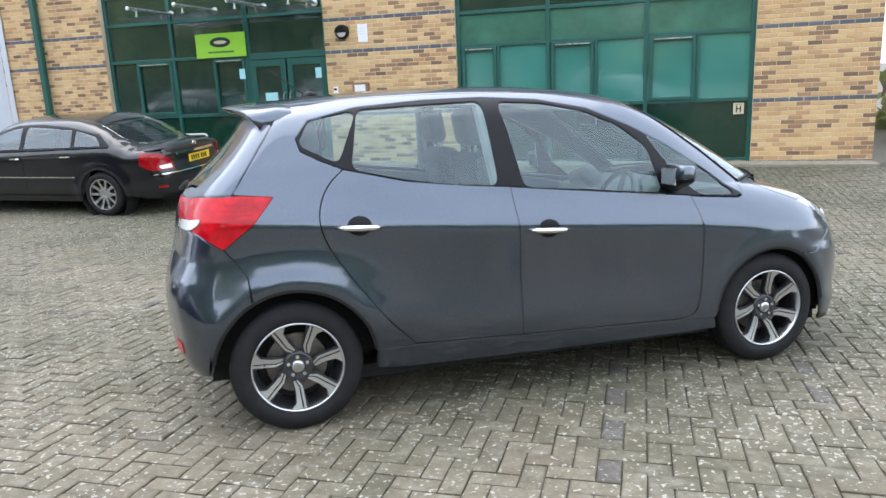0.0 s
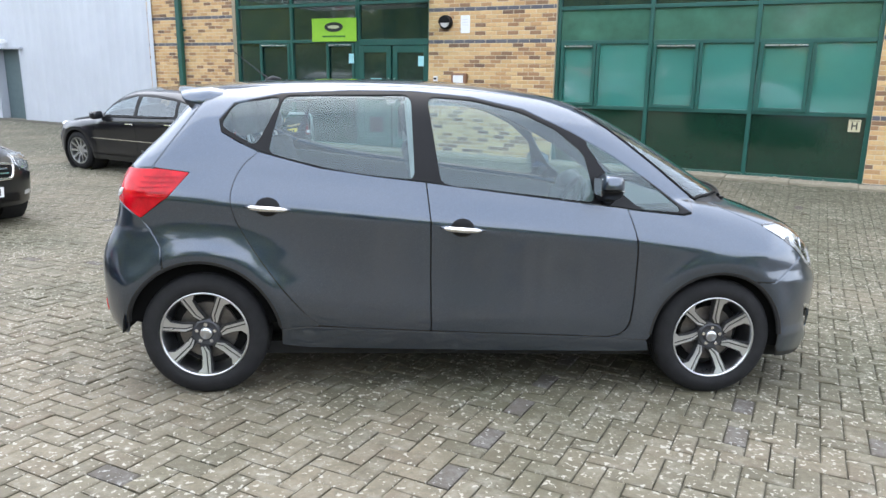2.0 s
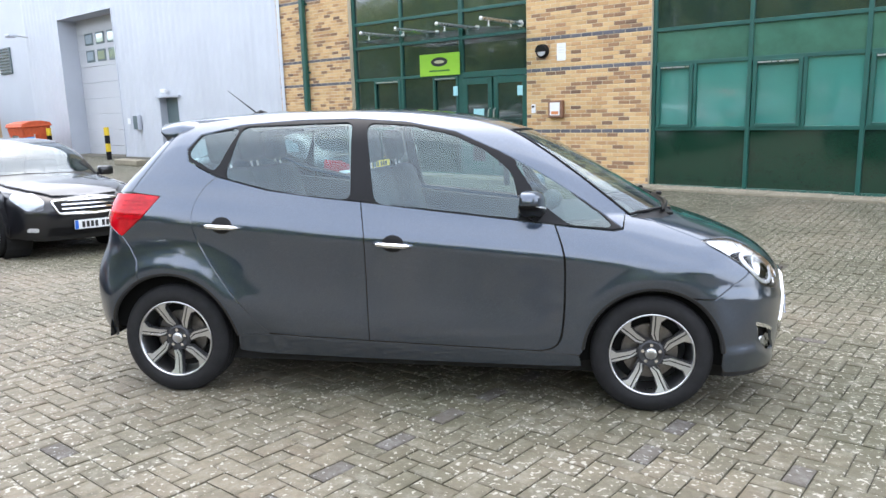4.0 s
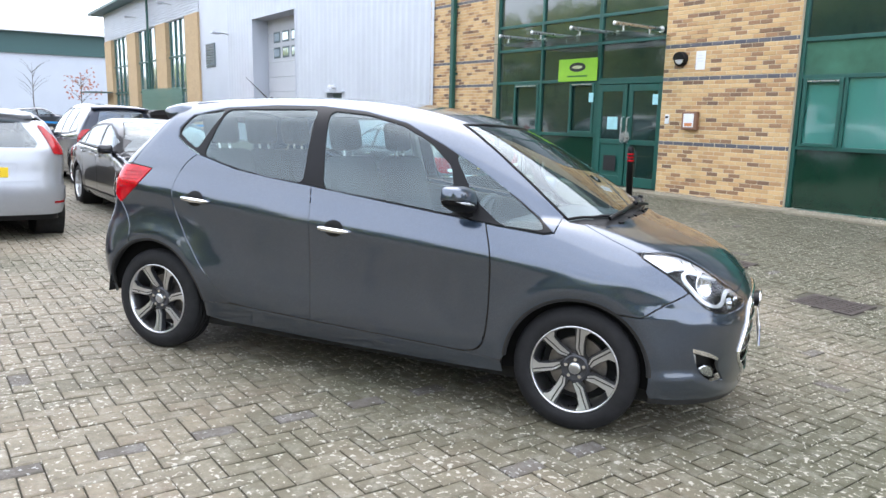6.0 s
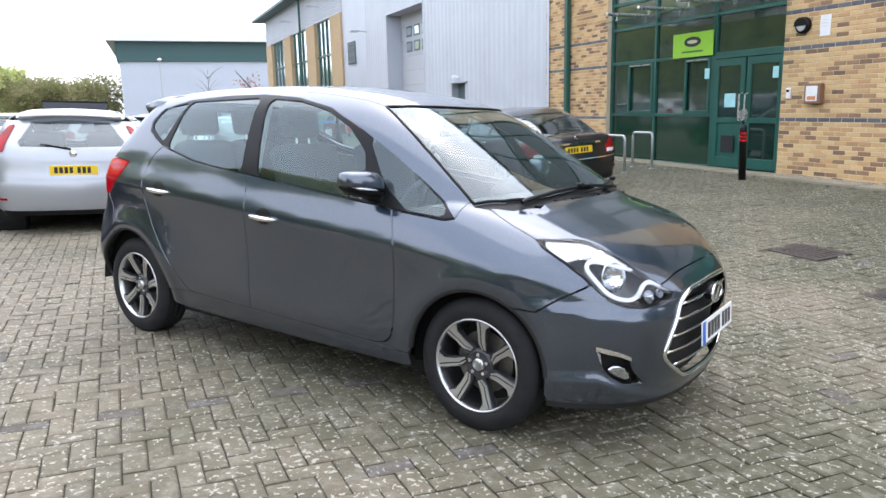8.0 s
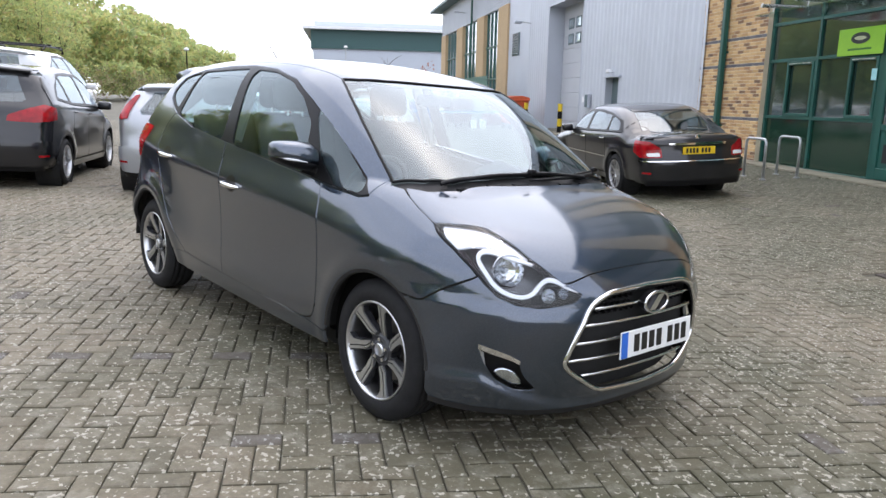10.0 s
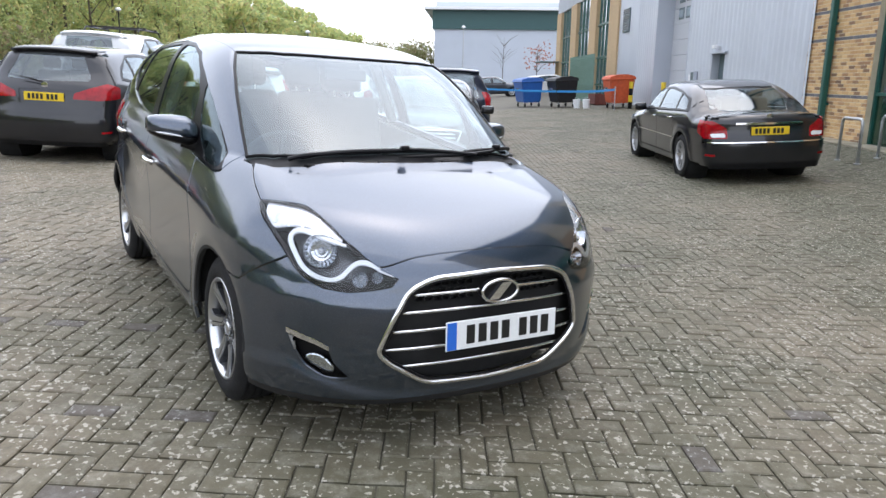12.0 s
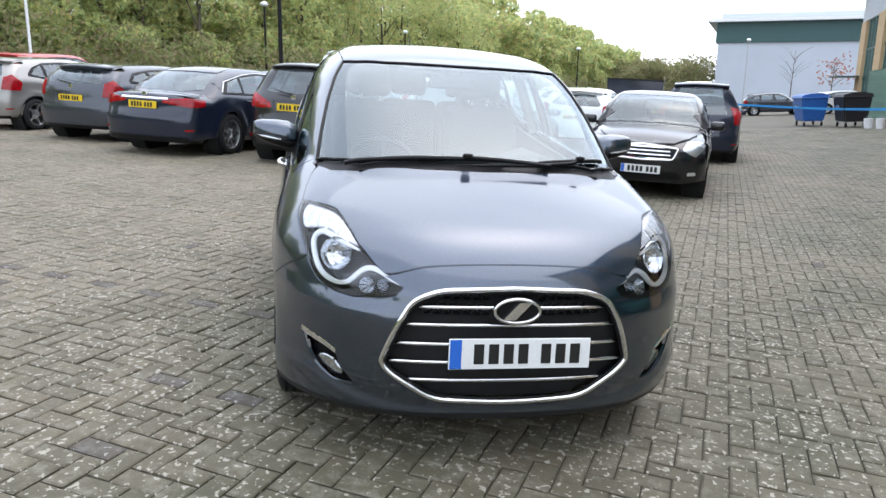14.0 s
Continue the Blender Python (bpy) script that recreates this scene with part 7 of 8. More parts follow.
pipe = fixture("downpipe", "dark green square rainwater downpipe on brick pier", "downpipe", -7.15, 0.0)
part("pipe", slab(-.065, .065, -.15, -.03, .12, HEAD, bevel=.012), M_GREEN, pipe)
for z in (.9, 2.6, 4.3, 6.0):
    part("bracket", slab(-.11, .11, -.045, -.002, z, z + .05), M_GREEN, pipe)
part("shoe", slab(-.065, .065, -.24, -.03, .10, .20, bevel=.01), M_GREEN, pipe)

lamp = fixture("wall_lamp", "round black bulkhead lamp with half cover", "wall lamp", 0.0, 2.66)
bm = lathe(bmesh.new(), [(.135, -.002), (.135, -.075), (.115, -.095), (.10, -.098)], 36, "y", caps=False)
bmesh.ops.recalc_face_normals(bm, faces=bm.faces[:])
part("housing", bm, M_TRIM, lamp, smooth=True)
part("diffuser", lathe(bmesh.new(), [(.11, -.08), (.09, -.10), (.05, -.112), (0, -.115)], 32, "y"), M_LAMP_WHITE, lamp, "pale diffuser", True)
hood = [(.125 * math.cos(math.pi * k / 16), .125 * math.sin(math.pi * k / 16)) for k in range(17)]
part("half_cover", plate_of(bmesh.new(), hood + [(-.125, -.012), (.125, -.012)], "y", -.125, -.10), M_TRIM, lamp)

sign = fixture("sign_board", "small blank white sign fixed to brickwork", "sign", .405, 2.62)
part("board", slab(-.10, .10, -.012, -.002, -.165, .165, bevel=.004), M_WHITE, sign)
for k in range(3):
    part("bar", slab(-.06, .06, -.0145, -.0115, .08 - k * .05, .095 - k * .05), plain("pale grey print", (.62, .62, .66), .6) if k == 0 else bpy.data.materials["pale grey print"], sign)

nb = fixture("notice_box", "brown metal box with a printed white front", "notice box", .32, 1.53)
part("case", slab(-.16, .16, -.11, -.002, -.17, .17, bevel=.015), plain("brown painted metal", (.20, .10, .06), .5), nb)
part("front", slab(-.11, .11, -.116, -.109, -.12, .13), M_WHITE, nb, "white printed front")
part("bar", slab(-.08, .08, -.119, -.1155, -.10, -.04), plain("orange print", (.60, .22, .08), .6), nb)

bell = fixture("bell_push", "small pale entry bell box beside the door", "bell push", -.23, 1.55)
part("case", slab(-.045, .045, -.035, -.002, -.09, .09, bevel=.008), M_WHITE, bell)
part("lens", slab(-.03, .03, -.040, -.034, .02, .06), M_TRIM, bell)

hs = fixture("hydrant_sign", "small cream square sign with dark letter", "sign", 7.2, .97, -.05)
part("plate", slab(-.085, .085, -.012, -.002, -.095, .095, bevel=.004), M_CREAM, hs)
for r in ((-.042, -.022, -.06, .055), (.022, .042, -.06, .055), (-.022, .022, -.010, .010), (-.065, .065, .070, .080)):
    part("stroke", slab(r[0], r[1], -.0150, -.0115, r[2], r[3]), M_INK, hs)

lime = fixture("company_board", "lime green company board with black oval behind glazing", "sign", -2.76, 2.57, -.09)
part("board", slab(-.58, .58, -.02, -.006, -.24, .24, bevel=.004), M_LIME, lime)
part("oval", plate_of(bmesh.new(), [(.24 * math.cos(2 * math.pi * k / 32), .06 + .10 * math.sin(2 * math.pi * k / 32)) for k in range(32)], "y", -.024, -.0195), M_INK, lime, "black oval")
part("oval_line", plate_of(bmesh.new(), [(.15 * math.cos(2 * math.pi * k / 24), .06 + .035 * math.sin(2 * math.pi * k / 24)) for k in range(24)], "y", -.028, -.0235), M_CREAM, lime, "pale lozenge shape")
part("bar", slab(-.30, .30, -.023, -.0195, -.15, -.115), plain("dark green print", (.05, .16, .02), .6), lime)
for u, z in ((-2.32, 1.98), (-.62, 1.93)):
    n = fixture("door_notice", "small pale blue notice on the glass", "notice", u, z, -.085, "notices on the glazing")
    part("paper", slab(-.065, .065, -.006, -.002, -.10, .10), bpy.data.materials["pale blue paper"], n)

# canopy: steel arms and a glass sheet
canopy = fixture("entrance_canopy", "glass entrance canopy hung on steel tube arms", "canopy", -2.95, 3.10)
for u in (-.90, .13, 1.25, 2.35):
    arm = part("arm", tubes([(u, .10, .155), (u, -1.22, .16)], .034, 12), M_STEEL, canopy, "brushed steel tube arm")
    part("wall_plate", lathe(bmesh.new(), [(.07, .10), (.07, .085), (0, .085)], 20, "y", (u, 0, .155)), M_STEEL, arm)
    part("end_cap", lathe(bmesh.new(), [(.042, -1.22), (.042, -1.25), (0, -1.255)], 16, "y", (u, 0, .16)), M_STEEL, arm)
    for y in (-.25, -1.0):
        part("hanger", tubes([(u, y, .15), (u, y, .02)], .014, 8), M_STEEL, arm)
        part("clamp", lathe(bmesh.new(), [(.035, .02), (.035, .045), (0, .045)], 14, "z", (u, y, 0)), M_STEEL, arm)
part("glass_sheet", slab(-1.25, 2.62, -1.16, -.02, .0, .018), window_glass("canopy glass", (.74, .86, .83)), canopy, "pale green glass sheet")

fl = fixture("floodlight", "small white floodlight over the steel door", "floodlight", -14.05, 2.42)
part("arm", slab(-.02, .02, -.12, -.02, -.02, .02), M_WHITE, fl)
part("head", slab(-.13, .13, -.24, -.12, -.05, .06, bevel=.015), M_WHITE, fl)
eb = fixture("meter_box", "grey electrical box on the cladding", "electrical box", -16.1, 1.45)
part("case", slab(-.17, .17, -.16, -.036, -.25, .25, bevel=.012), M_CLAD_FLAT, eb)
part("door", slab(-.14, .14, -.168, -.158, -.22, .22, bevel=.006), M_GREYDOOR, eb)
sg = fixture("warning_sign", "small blue and white sign on cladding", "sign", -16.75, 1.5)
part("plate", slab(-.10, .10, -.045, -.036, -.10, .10), M_WHITE, sg)
vent = fixture("louvre_vent", "dark grey louvred wall vent", "vent", -26.9, 4.15)
part("frame", slab(-.62, .62, -.05, -.002, -.55, .55, bevel=.01), M_GREYDOOR, vent)
for k in range(9):
    b = slab(-.56, .56, -.02, .02, -.035, .03)
    b.transform(Matrix.Translation((0, -.07, -.48 + k * .12)) @ Matrix.Rotation(radians(35), 4, "X"))
    part("slat", b, M_LAMP_GREY, vent)
for u, z in ((-24.2, 4.9), (-33.0, 7.1), (-40.5, 7.1)):
    wl2 = fixture("wall_floodlight", "grey wall floodlight on a short arm", "floodlight", u, z, 0, "wall floodlights")
    part("arm", tubes([(0, -.06, 0), (0, -.55, .06)], .025, 8), M_GALV, wl2)
    part("head", slab(-.2, .2, -.85, -.5, -.02, .10, bevel=.03), M_CLAD_FLAT, wl2)

# kerb strip along the front
for a, b in ((-8.3, -.45), (-.40, 9.3)):
    strip = bmesh.new()
    n = int((b - a) / .9)
    for k in range(n):
        x0, x1 = a + (b - a) * k / n, a + (b - a) * (k + 1) / n
        p, q = FA + FU * x0, FA + FU * x1
        z = float(ground_at(*(FA + FU * (x0 + x1) / 2 - FN * .3).xy))
        box(strip, x0 + .004, x1 - .004, -.50, -.005, z - .3, z + (.022 if b > 0 else .014), bevel=.008)
    ks = part("pavement_edge", strip, M_KERB, None)
    ks.matrix_basis = FRONT
    tagged(ks, "strip of worn concrete slabs along the wall foot", "paving strip", kind="structure")
rng = np.random.default_rng(4)
vs, fs = [], []
for k in range(1500):
    u, o = rng.uniform(-.4, 9.2), rng.uniform(.03, .46)
    p = FA + FU * u - FN * o
    z = float(ground_at(p.x, p.y)) + .024
    r = rng.uniform(.008, .02)
    pts = rng.normal(0, 1, (4, 3))
    pts = pts / np.linalg.norm(pts, axis=1, keepdims=True) * r
    i = len(vs)
    vs += [(p.x + v[0], p.y + v[1], z + abs(v[2]) * .8) for v in pts]
    fs += [(i, i + 1, i + 2), (i, i + 2, i + 3), (i, i + 3, i + 1), (i + 1, i + 3, i + 2)]
me = bpy.data.meshes.new("pebbles")
me.from_pydata(vs, [], fs)
me.materials.append(M_GRAVEL)
tagged(new("pebbles", me), "loose pale pebbles along the wall foot", "pebbles", kind="stuff")


# ---- yard furniture ----
def hoop(u, off):
    h = thing("cycle_stand", "galvanised steel cycle hoop set in paving", "cycle stand", front_at(u, off), "cycle stands")
    pts = [(0, 0, -.1), (0, 0, .62)] + [(.08 - .08 * math.cos(t * math.pi / 12), 0, .62 + .10 * math.sin(t * math.pi / 12)) for t in range(1, 7)] + [(.62 - .08 + .08 * math.sin(t * math.pi / 12), 0, .62 + .10 * math.cos(t * math.pi / 12)) for t in range(0, 7)] + [(.62, 0, -.1)]
    part("tube", tubes(pts, .025, 12), M_GALV, h, smooth=True)
    for x in (0, .62):
        part("foot", lathe(bmesh.new(), [(.055, 0), (.055, .012), (.028, .02)], 16, "z", (x, 0, 0)), M_GALV, h)
    return h


hoop(-3.20, 1.0)
hoop(-3.17, 1.69)
bol = thing("bollard", "black bollard with red bands before the doors", "bollard", on_ground(.03, 9.80))
bm = lathe(bmesh.new(), [(.062, -.1), (.062, .88), (.05, .93), (0, .94)], 24, "z")
part("post", bm, M_TRIM, bol, smooth=True)
for z in (.66, .72, .78):
    part("band", lathe(bmesh.new(), [(.063, z), (.065, z + .005), (.065, z + .028), (.063, z + .033)], 24, "z", caps=False), M_RED, bol, "red reflective band")


def striped(u, off):
    b = thing("striped_bollard", "yellow and black banded protection bollard", "bollard", front_at(u, off), "striped bollards")
    for k in range(4):
        part("band", lathe(bmesh.new(), [(.085, k * .27), (.085, k * .27 + .27), (.07, k * .27 + .272)], 20, "z"), M_YELLOW if k % 2 else M_TRIM, b)
    return b


striped(-16.6, .95)
striped(-21.05, 1.0)


kb = thing("concrete_block", "loose pale concrete block lying by the cladding", "concrete block", on_ground(-11.8, 16.25, -33))
part("block", slab(-.72, .72, -.16, .16, 0, .17, bevel=.02), M_KERB, kb)
pb = thing("planter_box", "low dark red timber planter by the wall", "planter", front_at(-26.2, 1.3))
for k in range(3):
    part("board", slab(-.9, .9, -.32, -.28, .02 + k * .16, .17 + k * .16, bevel=.006), M_PLANTER, pb)
    part("board", slab(-.9, .9, .28, .32, .02 + k * .16, .17 + k * .16, bevel=.006), M_PLANTER, pb)
for x in (-.88, .88):
    part("end_board", slab(x - .02, x + .02, -.28, .28, .02, .49), M_PLANTER, pb)
part("soil", slab(-.86, .86, -.28, .28, 0, .40), M_EARTH, pb)


def drain(x, y, w, d, turn):
    c = thing("drain_cover", "rusty cast iron drain cover flush with paving", "drain cover", on_ground(x, y, turn), "drain covers")
    part("frame", slab(-w / 2, w / 2, -d / 2, d / 2, -.03, .006, bevel=.004), M_IRON, c)
    for i in range(5):
        for j in range(6):
            part("stud", slab(-w / 2 + .04 + i * (w - .08) / 5 + .01, -w / 2 + .04 + (i + 1) * (w - .08) / 5 - .01, -d / 2 + .04 + j * (d - .08) / 6 + .01, -d / 2 + .04 + (j + 1) * (d - .08) / 6 - .01, .005, .010), M_IRON, c)
    return c


drain(1.86, 4.76, .60, .50, -31.9)
drain(2.87, 3.30, .58, .48, -31.9)


def wheeled_bin(x, y, turn, mat, label, w=1.6, lid=None):
    b = thing("wheeled_bin", label, "bin", on_ground(x, y, turn), "large bins")
    bm = bmesh.new()
    lo = [(-w * .44, -.40, .22), (w * .44, -.40, .22), (w * .44, .40, .22), (-w * .44, .40, .22)]
    hi = [(-w * .5, -.52, 1.18), (w * .5, -.52, 1.18), (w * .5, .52, 1.18), (-w * .5, .52, 1.18)]
    a, c = [bm.verts.new(p) for p in lo], [bm.verts.new(p) for p in hi]
    bm.faces.new(a[::-1])
    bm.faces.new(c)
    for k in range(4):
        bm.faces.new((a[k], a[(k + 1) % 4], c[(k + 1) % 4], c[k]))
    bmesh.ops.bevel(bm, geom=bm.edges[:], offset=.04, segments=2, affect="EDGES")
    part("body", bm, mat, b, smooth=False)
    part("rim", slab(-w * .53, w * .53, -.55, .55, 1.16, 1.22, bevel=.015), mat, b)
    top = bmesh.new()
    plate_of(top, [(-.54, 1.22), (-.50, 1.30), (-.2, 1.37), (.2, 1.38), (.5, 1.30), (.54, 1.22)], "x", -w * .52, w * .52)
    part("lid", top, lid or mat, b)
    for sx in (-.38, .38):
        for sy in (-.34, .34):
            wh = part("castor", lathe(bmesh.new(), [(.10, -.025), (.10, .025), (0, .025)], 18, "y", (sx * w, sy, .10)), M_RUBBER, b)
            part("fork", slab(sx * w - .03, sx * w + .03, sy - .045, sy + .045, .14, .25), M_GALV, wh)
    part("bar", slab(-.25, .25, -.535, -.518, .78, .88), M_LAMP_GREY, b)
    return b


wheeled_bin(-24.4, 20.7, -24, M_BLUE_BIN, "blue plastic four-wheeled waste bin", 1.9)
wheeled_bin(-22.1, 20.9, -24, M_BLACK, "black plastic four-wheeled waste bin")
wheeled_bin(-18.6, 21.0, -30, M_RED_BIN, "orange-red steel waste bin near the wall", 1.35)
for x, y in ((-20.3, 20.2), (-19.8, 20.3)):
    bk = thing("bucket", "small white plastic bucket on the paving", "bucket", on_ground(x, y), "buckets")
    part("body", lathe(bmesh.new(), [(.13, 0), (.16, .36), (.165, .36), (.165, .38), (.15, .38)], 20, "z"), M_WHITE, bk)
    part("handle", tubes([(-.16, 0, .34), (-.1, 0, .46), (.1, 0, .46), (.16, 0, .34)], .006, 6), M_GALV, bk)
z0 = float(ground_at(-24, 20))
tp = thing("barrier_tape", "blue barrier tape strung before the bins", "barrier tape", Matrix())
pts = [(-30.0, 17.4, z0 + .95), (-26.5, 18.9, z0 + .80), (-23.0, 20.0, z0 + .74), (-19.5, 20.2, z0 + .80), (-17.4, 19.6, z0 + .92)]
bm = bmesh.new()
row = [(bm.verts.new(p), bm.verts.new((p[0], p[1], p[2] + .09)), bm.verts.new((p[0] - .01, p[1] + .01, p[2] + .09)), bm.verts.new((p[0] - .01, p[1] + .01, p[2]))) for p in curve_pts(pts, 6)]
for a, b in zip(row, row[1:]):
    for k in range(4):
        bm.faces.new((a[k], b[k], b[(k + 1) % 4], a[(k + 1) % 4]))
part("tape", bm, M_TAPE, tp)
for x, y in ((-30.0, 17.4), (-17.4, 19.6)):
    part("stake", tubes([(x, y, float(ground_at(x, y)) - .1), (x, y, z0 + 1.1)], .02, 8), M_GALV, tp)
# palisade fence before the far wing
pf = thing("palisade_fence", "green steel palisade fence by the far wing", "fence", front_at(-31.0, 1.4))
for k in range(56):
    bm = plate_of(bmesh.new(), [(-.02, .05), (.02, .05), (.02, 2.25), (0, 2.4), (-.02, 2.25)], "y", -.012, .012)
    p = part("pale", bm, M_PALISADE, pf)
    p.location = (-3.6 + k * .135, 0, 0)
for z in (.5, 1.9):
    part("rail", slab(-3.7, 3.95, .012, .05, z, z + .05), M_PALISADE, pf)


def lamp_post(x, y, h, mat, label, head=True):
    p = thing("street_lamp", label, "lamp post", Matrix.Translation((x, y, float(ground_at(x, y)))), "lamp posts")
    part("column", tubes([(0, 0, -.2), (0, 0, 1.2), (0, 0, 1.25), (0, 0, h)], [.085, .085, .06, .045], 12), mat, p)
    if head:
        part("head", lathe(bmesh.new(), [(.06, h), (.20, h + .04), (.23, h + .12), (.12, h + .24), (0, h + .26)], 20, "z"), M_LAMP_WHITE, p, "pale lamp head", True)
    else:
        part("head", slab(-.12, .5, -.13, .13, h - .02, h + .09, bevel=.03), mat, p)
    return p


lamp_post(-16.7, -1.5, 8.0, M_TRIM, "tall black lamp column behind the parked cars", False)
lamp_post(-35.5, -3.0, 4.9, M_TRIM, "black lamp post with a pale round head")
lamp_post(-51.0, 6.2, 4.9, M_TRIM, "black lamp post with a pale round head")
lamp_post(-55.0, 21.2, 4.5, M_TRIM, "black lamp post with a pale round head")
lamp_post(-62.0, 41.0, 6.5, M_GALV, "tall grey lamp column before the far warehouse")
gp = thing("signpost", "pale grey slim pole at the wood's edge", "pole", Matrix.Translation((-24.6, -10.6, float(ground_at(-24.6, -10.6)))))
part("pole", tubes([(0, 0, -.2), (0, 0, 6)], .05, 10), M_WHITE, gp)

# ---- dark steel container far down the yard ----
box_m = on_ground(-36.5, 18.0, 61)
box_h = 2.10 - box_m.translation.z
cont = thing("storage_container", "dark steel storage container far down the yard", "container", box_m)
part("shell", slab(-1.55, 1.55, -1.15, 1.15, .12, box_h, bevel=.03), M_PAINT_NAVY, cont)
part("top_rail", slab(-1.58, 1.58, -1.18, 1.18, box_h, box_h + .06), M_BLACK, cont)
for x in (-1.2, -.6, 0, .6, 1.2):
    part("rib", slab(x - .05, x + .05, -1.20, -1.148, .16, box_h - .04), M_PAINT_NAVY, cont)
for x in (-1.4, 1.4):
    part("skid", slab(x - .08, x + .08, -1.1, 1.1, -.05, .125), M_BLACK, cont)


# ---- woodland along the yard, small trees ----
def leaf_cloud(name, clumps, leaf, material, label, seed, category="trees"):
    """Many small bent leaves in uneven clumps: (centre, radii, number)."""
    rng = np.random.default_rng(seed)
    P = []
    for c, r, n in clumps:
        d = rng.normal(0, 1, (n, 3))
        d /= np.linalg.norm(d, axis=1, keepdims=True)
        rad = rng.uniform(.35, 1.0, (n, 1)) ** .45
        P.append(np.array(c) + d * rad * np.array(r) * rng.uniform(.85, 1.15, (n, 1)))
    P = np.vstack(P)
    n = len(P)
    a = rng.normal(0, 1, (n, 3))
    a /= np.linalg.norm(a, axis=1, keepdims=True)
    b = np.cross(a, rng.normal(0, 1, (n, 3)))
    b /= np.linalg.norm(b, axis=1, keepdims=True)
    s = (leaf * rng.uniform(.6, 1.4, (n, 1)))
    k = np.cross(a, b) * s * .3
    V = np.stack([P - a * s, P - b * s * .5 + k, P + a * s, P + b * s * .5 + k], 1).reshape(-1, 3)
    i = np.arange(n)[:, None] * 4
    F = np.concatenate([i + np.array([[0, 1, 2]]), i + np.array([[0, 2, 3]])], 1).reshape(-1, 3)
    me = bpy.data.meshes.new(name)
    me.from_pydata(V.tolist(), [], F.tolist())
    me.materials.append(material)
    return tagged(new(name, me), label, category, kind="stuff")


rng = np.random.default_rng(11)
EDGE = [(-150, 72), (-132, 60), (-89, 34), (-55, 8.5), (-42, -1), (-27.5, -11.8), (-14, -22.5)]


def along(t):
    """A point t metres along the wood's edge, with its outward side."""
    for (x0, y0), (x1, y1) in zip(EDGE, EDGE[1:]):
        d = math.hypot(x1 - x0, y1 - y0)
        if t <= d:
            return x0 + (x1 - x0) * t / d, y0 + (y1 - y0) * t / d, (y1 - y0) / d, -(x1 - x0) / d
        t -= d
    return None


crown, crown_far, scrub, trunks = [], [], [], bmesh.new()
t = 2.0
while along(t):
    x, y, nx, ny = along(t)
    dist = math.hypot(x - 3, y + 2)
    near = dist < 75
    for row in range(3):
        off = 2.0 + row * 4.0 + rng.uniform(-1, 1)
        px, py = x + nx * off + rng.uniform(-1, 1), y + ny * off + rng.uniform(-1, 1)
        g = float(ground_at(px, py)) + off * .10
        h = rng.uniform(7.2, 10.2) + row * .9
        if near and row < 2:
            tube(trunks, [(px, py, g - .3), (px + rng.uniform(-.2, .2), py, g + h * .5), (px + rng.uniform(-.5, .5), py + rng.uniform(-.4, .4), g + h * .9)], [.14, .09, .03], 6)
            for _ in range(3):
                a = rng.uniform(0, 6.28)
                tube(trunks, [(px, py, g + h * rng.uniform(.35, .6)), (px + 1.3 * math.cos(a), py + 1.3 * math.sin(a), g + h * rng.uniform(.65, .85))], [.05, .015], 5)
        for _ in range(11 if near else 8):
            a, r = rng.uniform(0, 6.28), rng.uniform(0, 1.9)
            (crown if near else crown_far).append(((px + r * math.cos(a), py + r * math.sin(a), g + h * rng.uniform(.14, .97)), (rng.uniform(.9, 1.9), rng.uniform(.9, 1.9), rng.uniform(.7, 1.4)), 440 if dist < 50 else 210 if near else 130))
    for _ in range(8):
        off = rng.uniform(-1.6, 2.6)
        px, py = x + nx * off + rng.uniform(-1.5, 1.5), y + ny * off + rng.uniform(-1.5, 1.5)
        g = float(ground_at(px, py))
        scrub.append(((px, py, g + rng.uniform(.3, 2.6)), (rng.uniform(.9, 1.6), rng.uniform(.9, 1.6), rng.uniform(.6, 1.4)), 130 if dist < 50 else 50))
    t += 2.4 if near else 4.5
# the same wood goes on round the open side of the yard
behind = []
for k in range(34):
    bx, by = -14 + k * 2.3, -24 - 17 * math.sin(min(k / 8, 1) * math.pi / 2) - .3 * max(k - 8, 0)
    for row in range(2):
        px, py = bx + rng.uniform(-1, 1), by - row * 4 + rng.uniform(-1, 1)
        g, h = float(ground_at(px, py)), rng.uniform(6.5, 9.0)
        tube(trunks, [(px, py, g - .3), (px + rng.uniform(-.3, .3), py, g + h * .8)], [.13, .04], 6)
        for _ in range(15):
            a, r = rng.uniform(0, 6.28), rng.uniform(0, 2.4)
            behind.append(((px + r * math.cos(a), py + r * math.sin(a), g + h * rng.uniform(.06, .97)), (rng.uniform(1.0, 2.0), rng.uniform(1.0, 2.0), rng.uniform(.8, 1.5)), 110))
    for _ in range(7):
        px, py = bx + rng.uniform(-1.6, 1.6), by + rng.uniform(-2, 3)
        behind.append(((px, py, float(ground_at(px, py)) + rng.uniform(.2, 2.6)), (1.5, 1.5, 1.1), 150))
leaf_cloud("woodland", behind, .26, M_LEAF, "dense mixed woodland along the open side of the yard", 12)
leaf_cloud("woodland", crown, .138, M_LEAF, "dense mixed woodland in early autumn leaf", 3)
leaf_cloud("woodland", crown_far, .34, M_LEAF, "dense mixed woodland receding along the yard", 8)
leaf_cloud("undergrowth", scrub, .15, M_SCRUB, "tangled olive and brown undergrowth", 4, "undergrowth")
tr = part("woodland_trunks", trunks, M_BARK, None)
tagged(tr, "thin dark trunks standing in the wood", "trunks", kind="stuff")
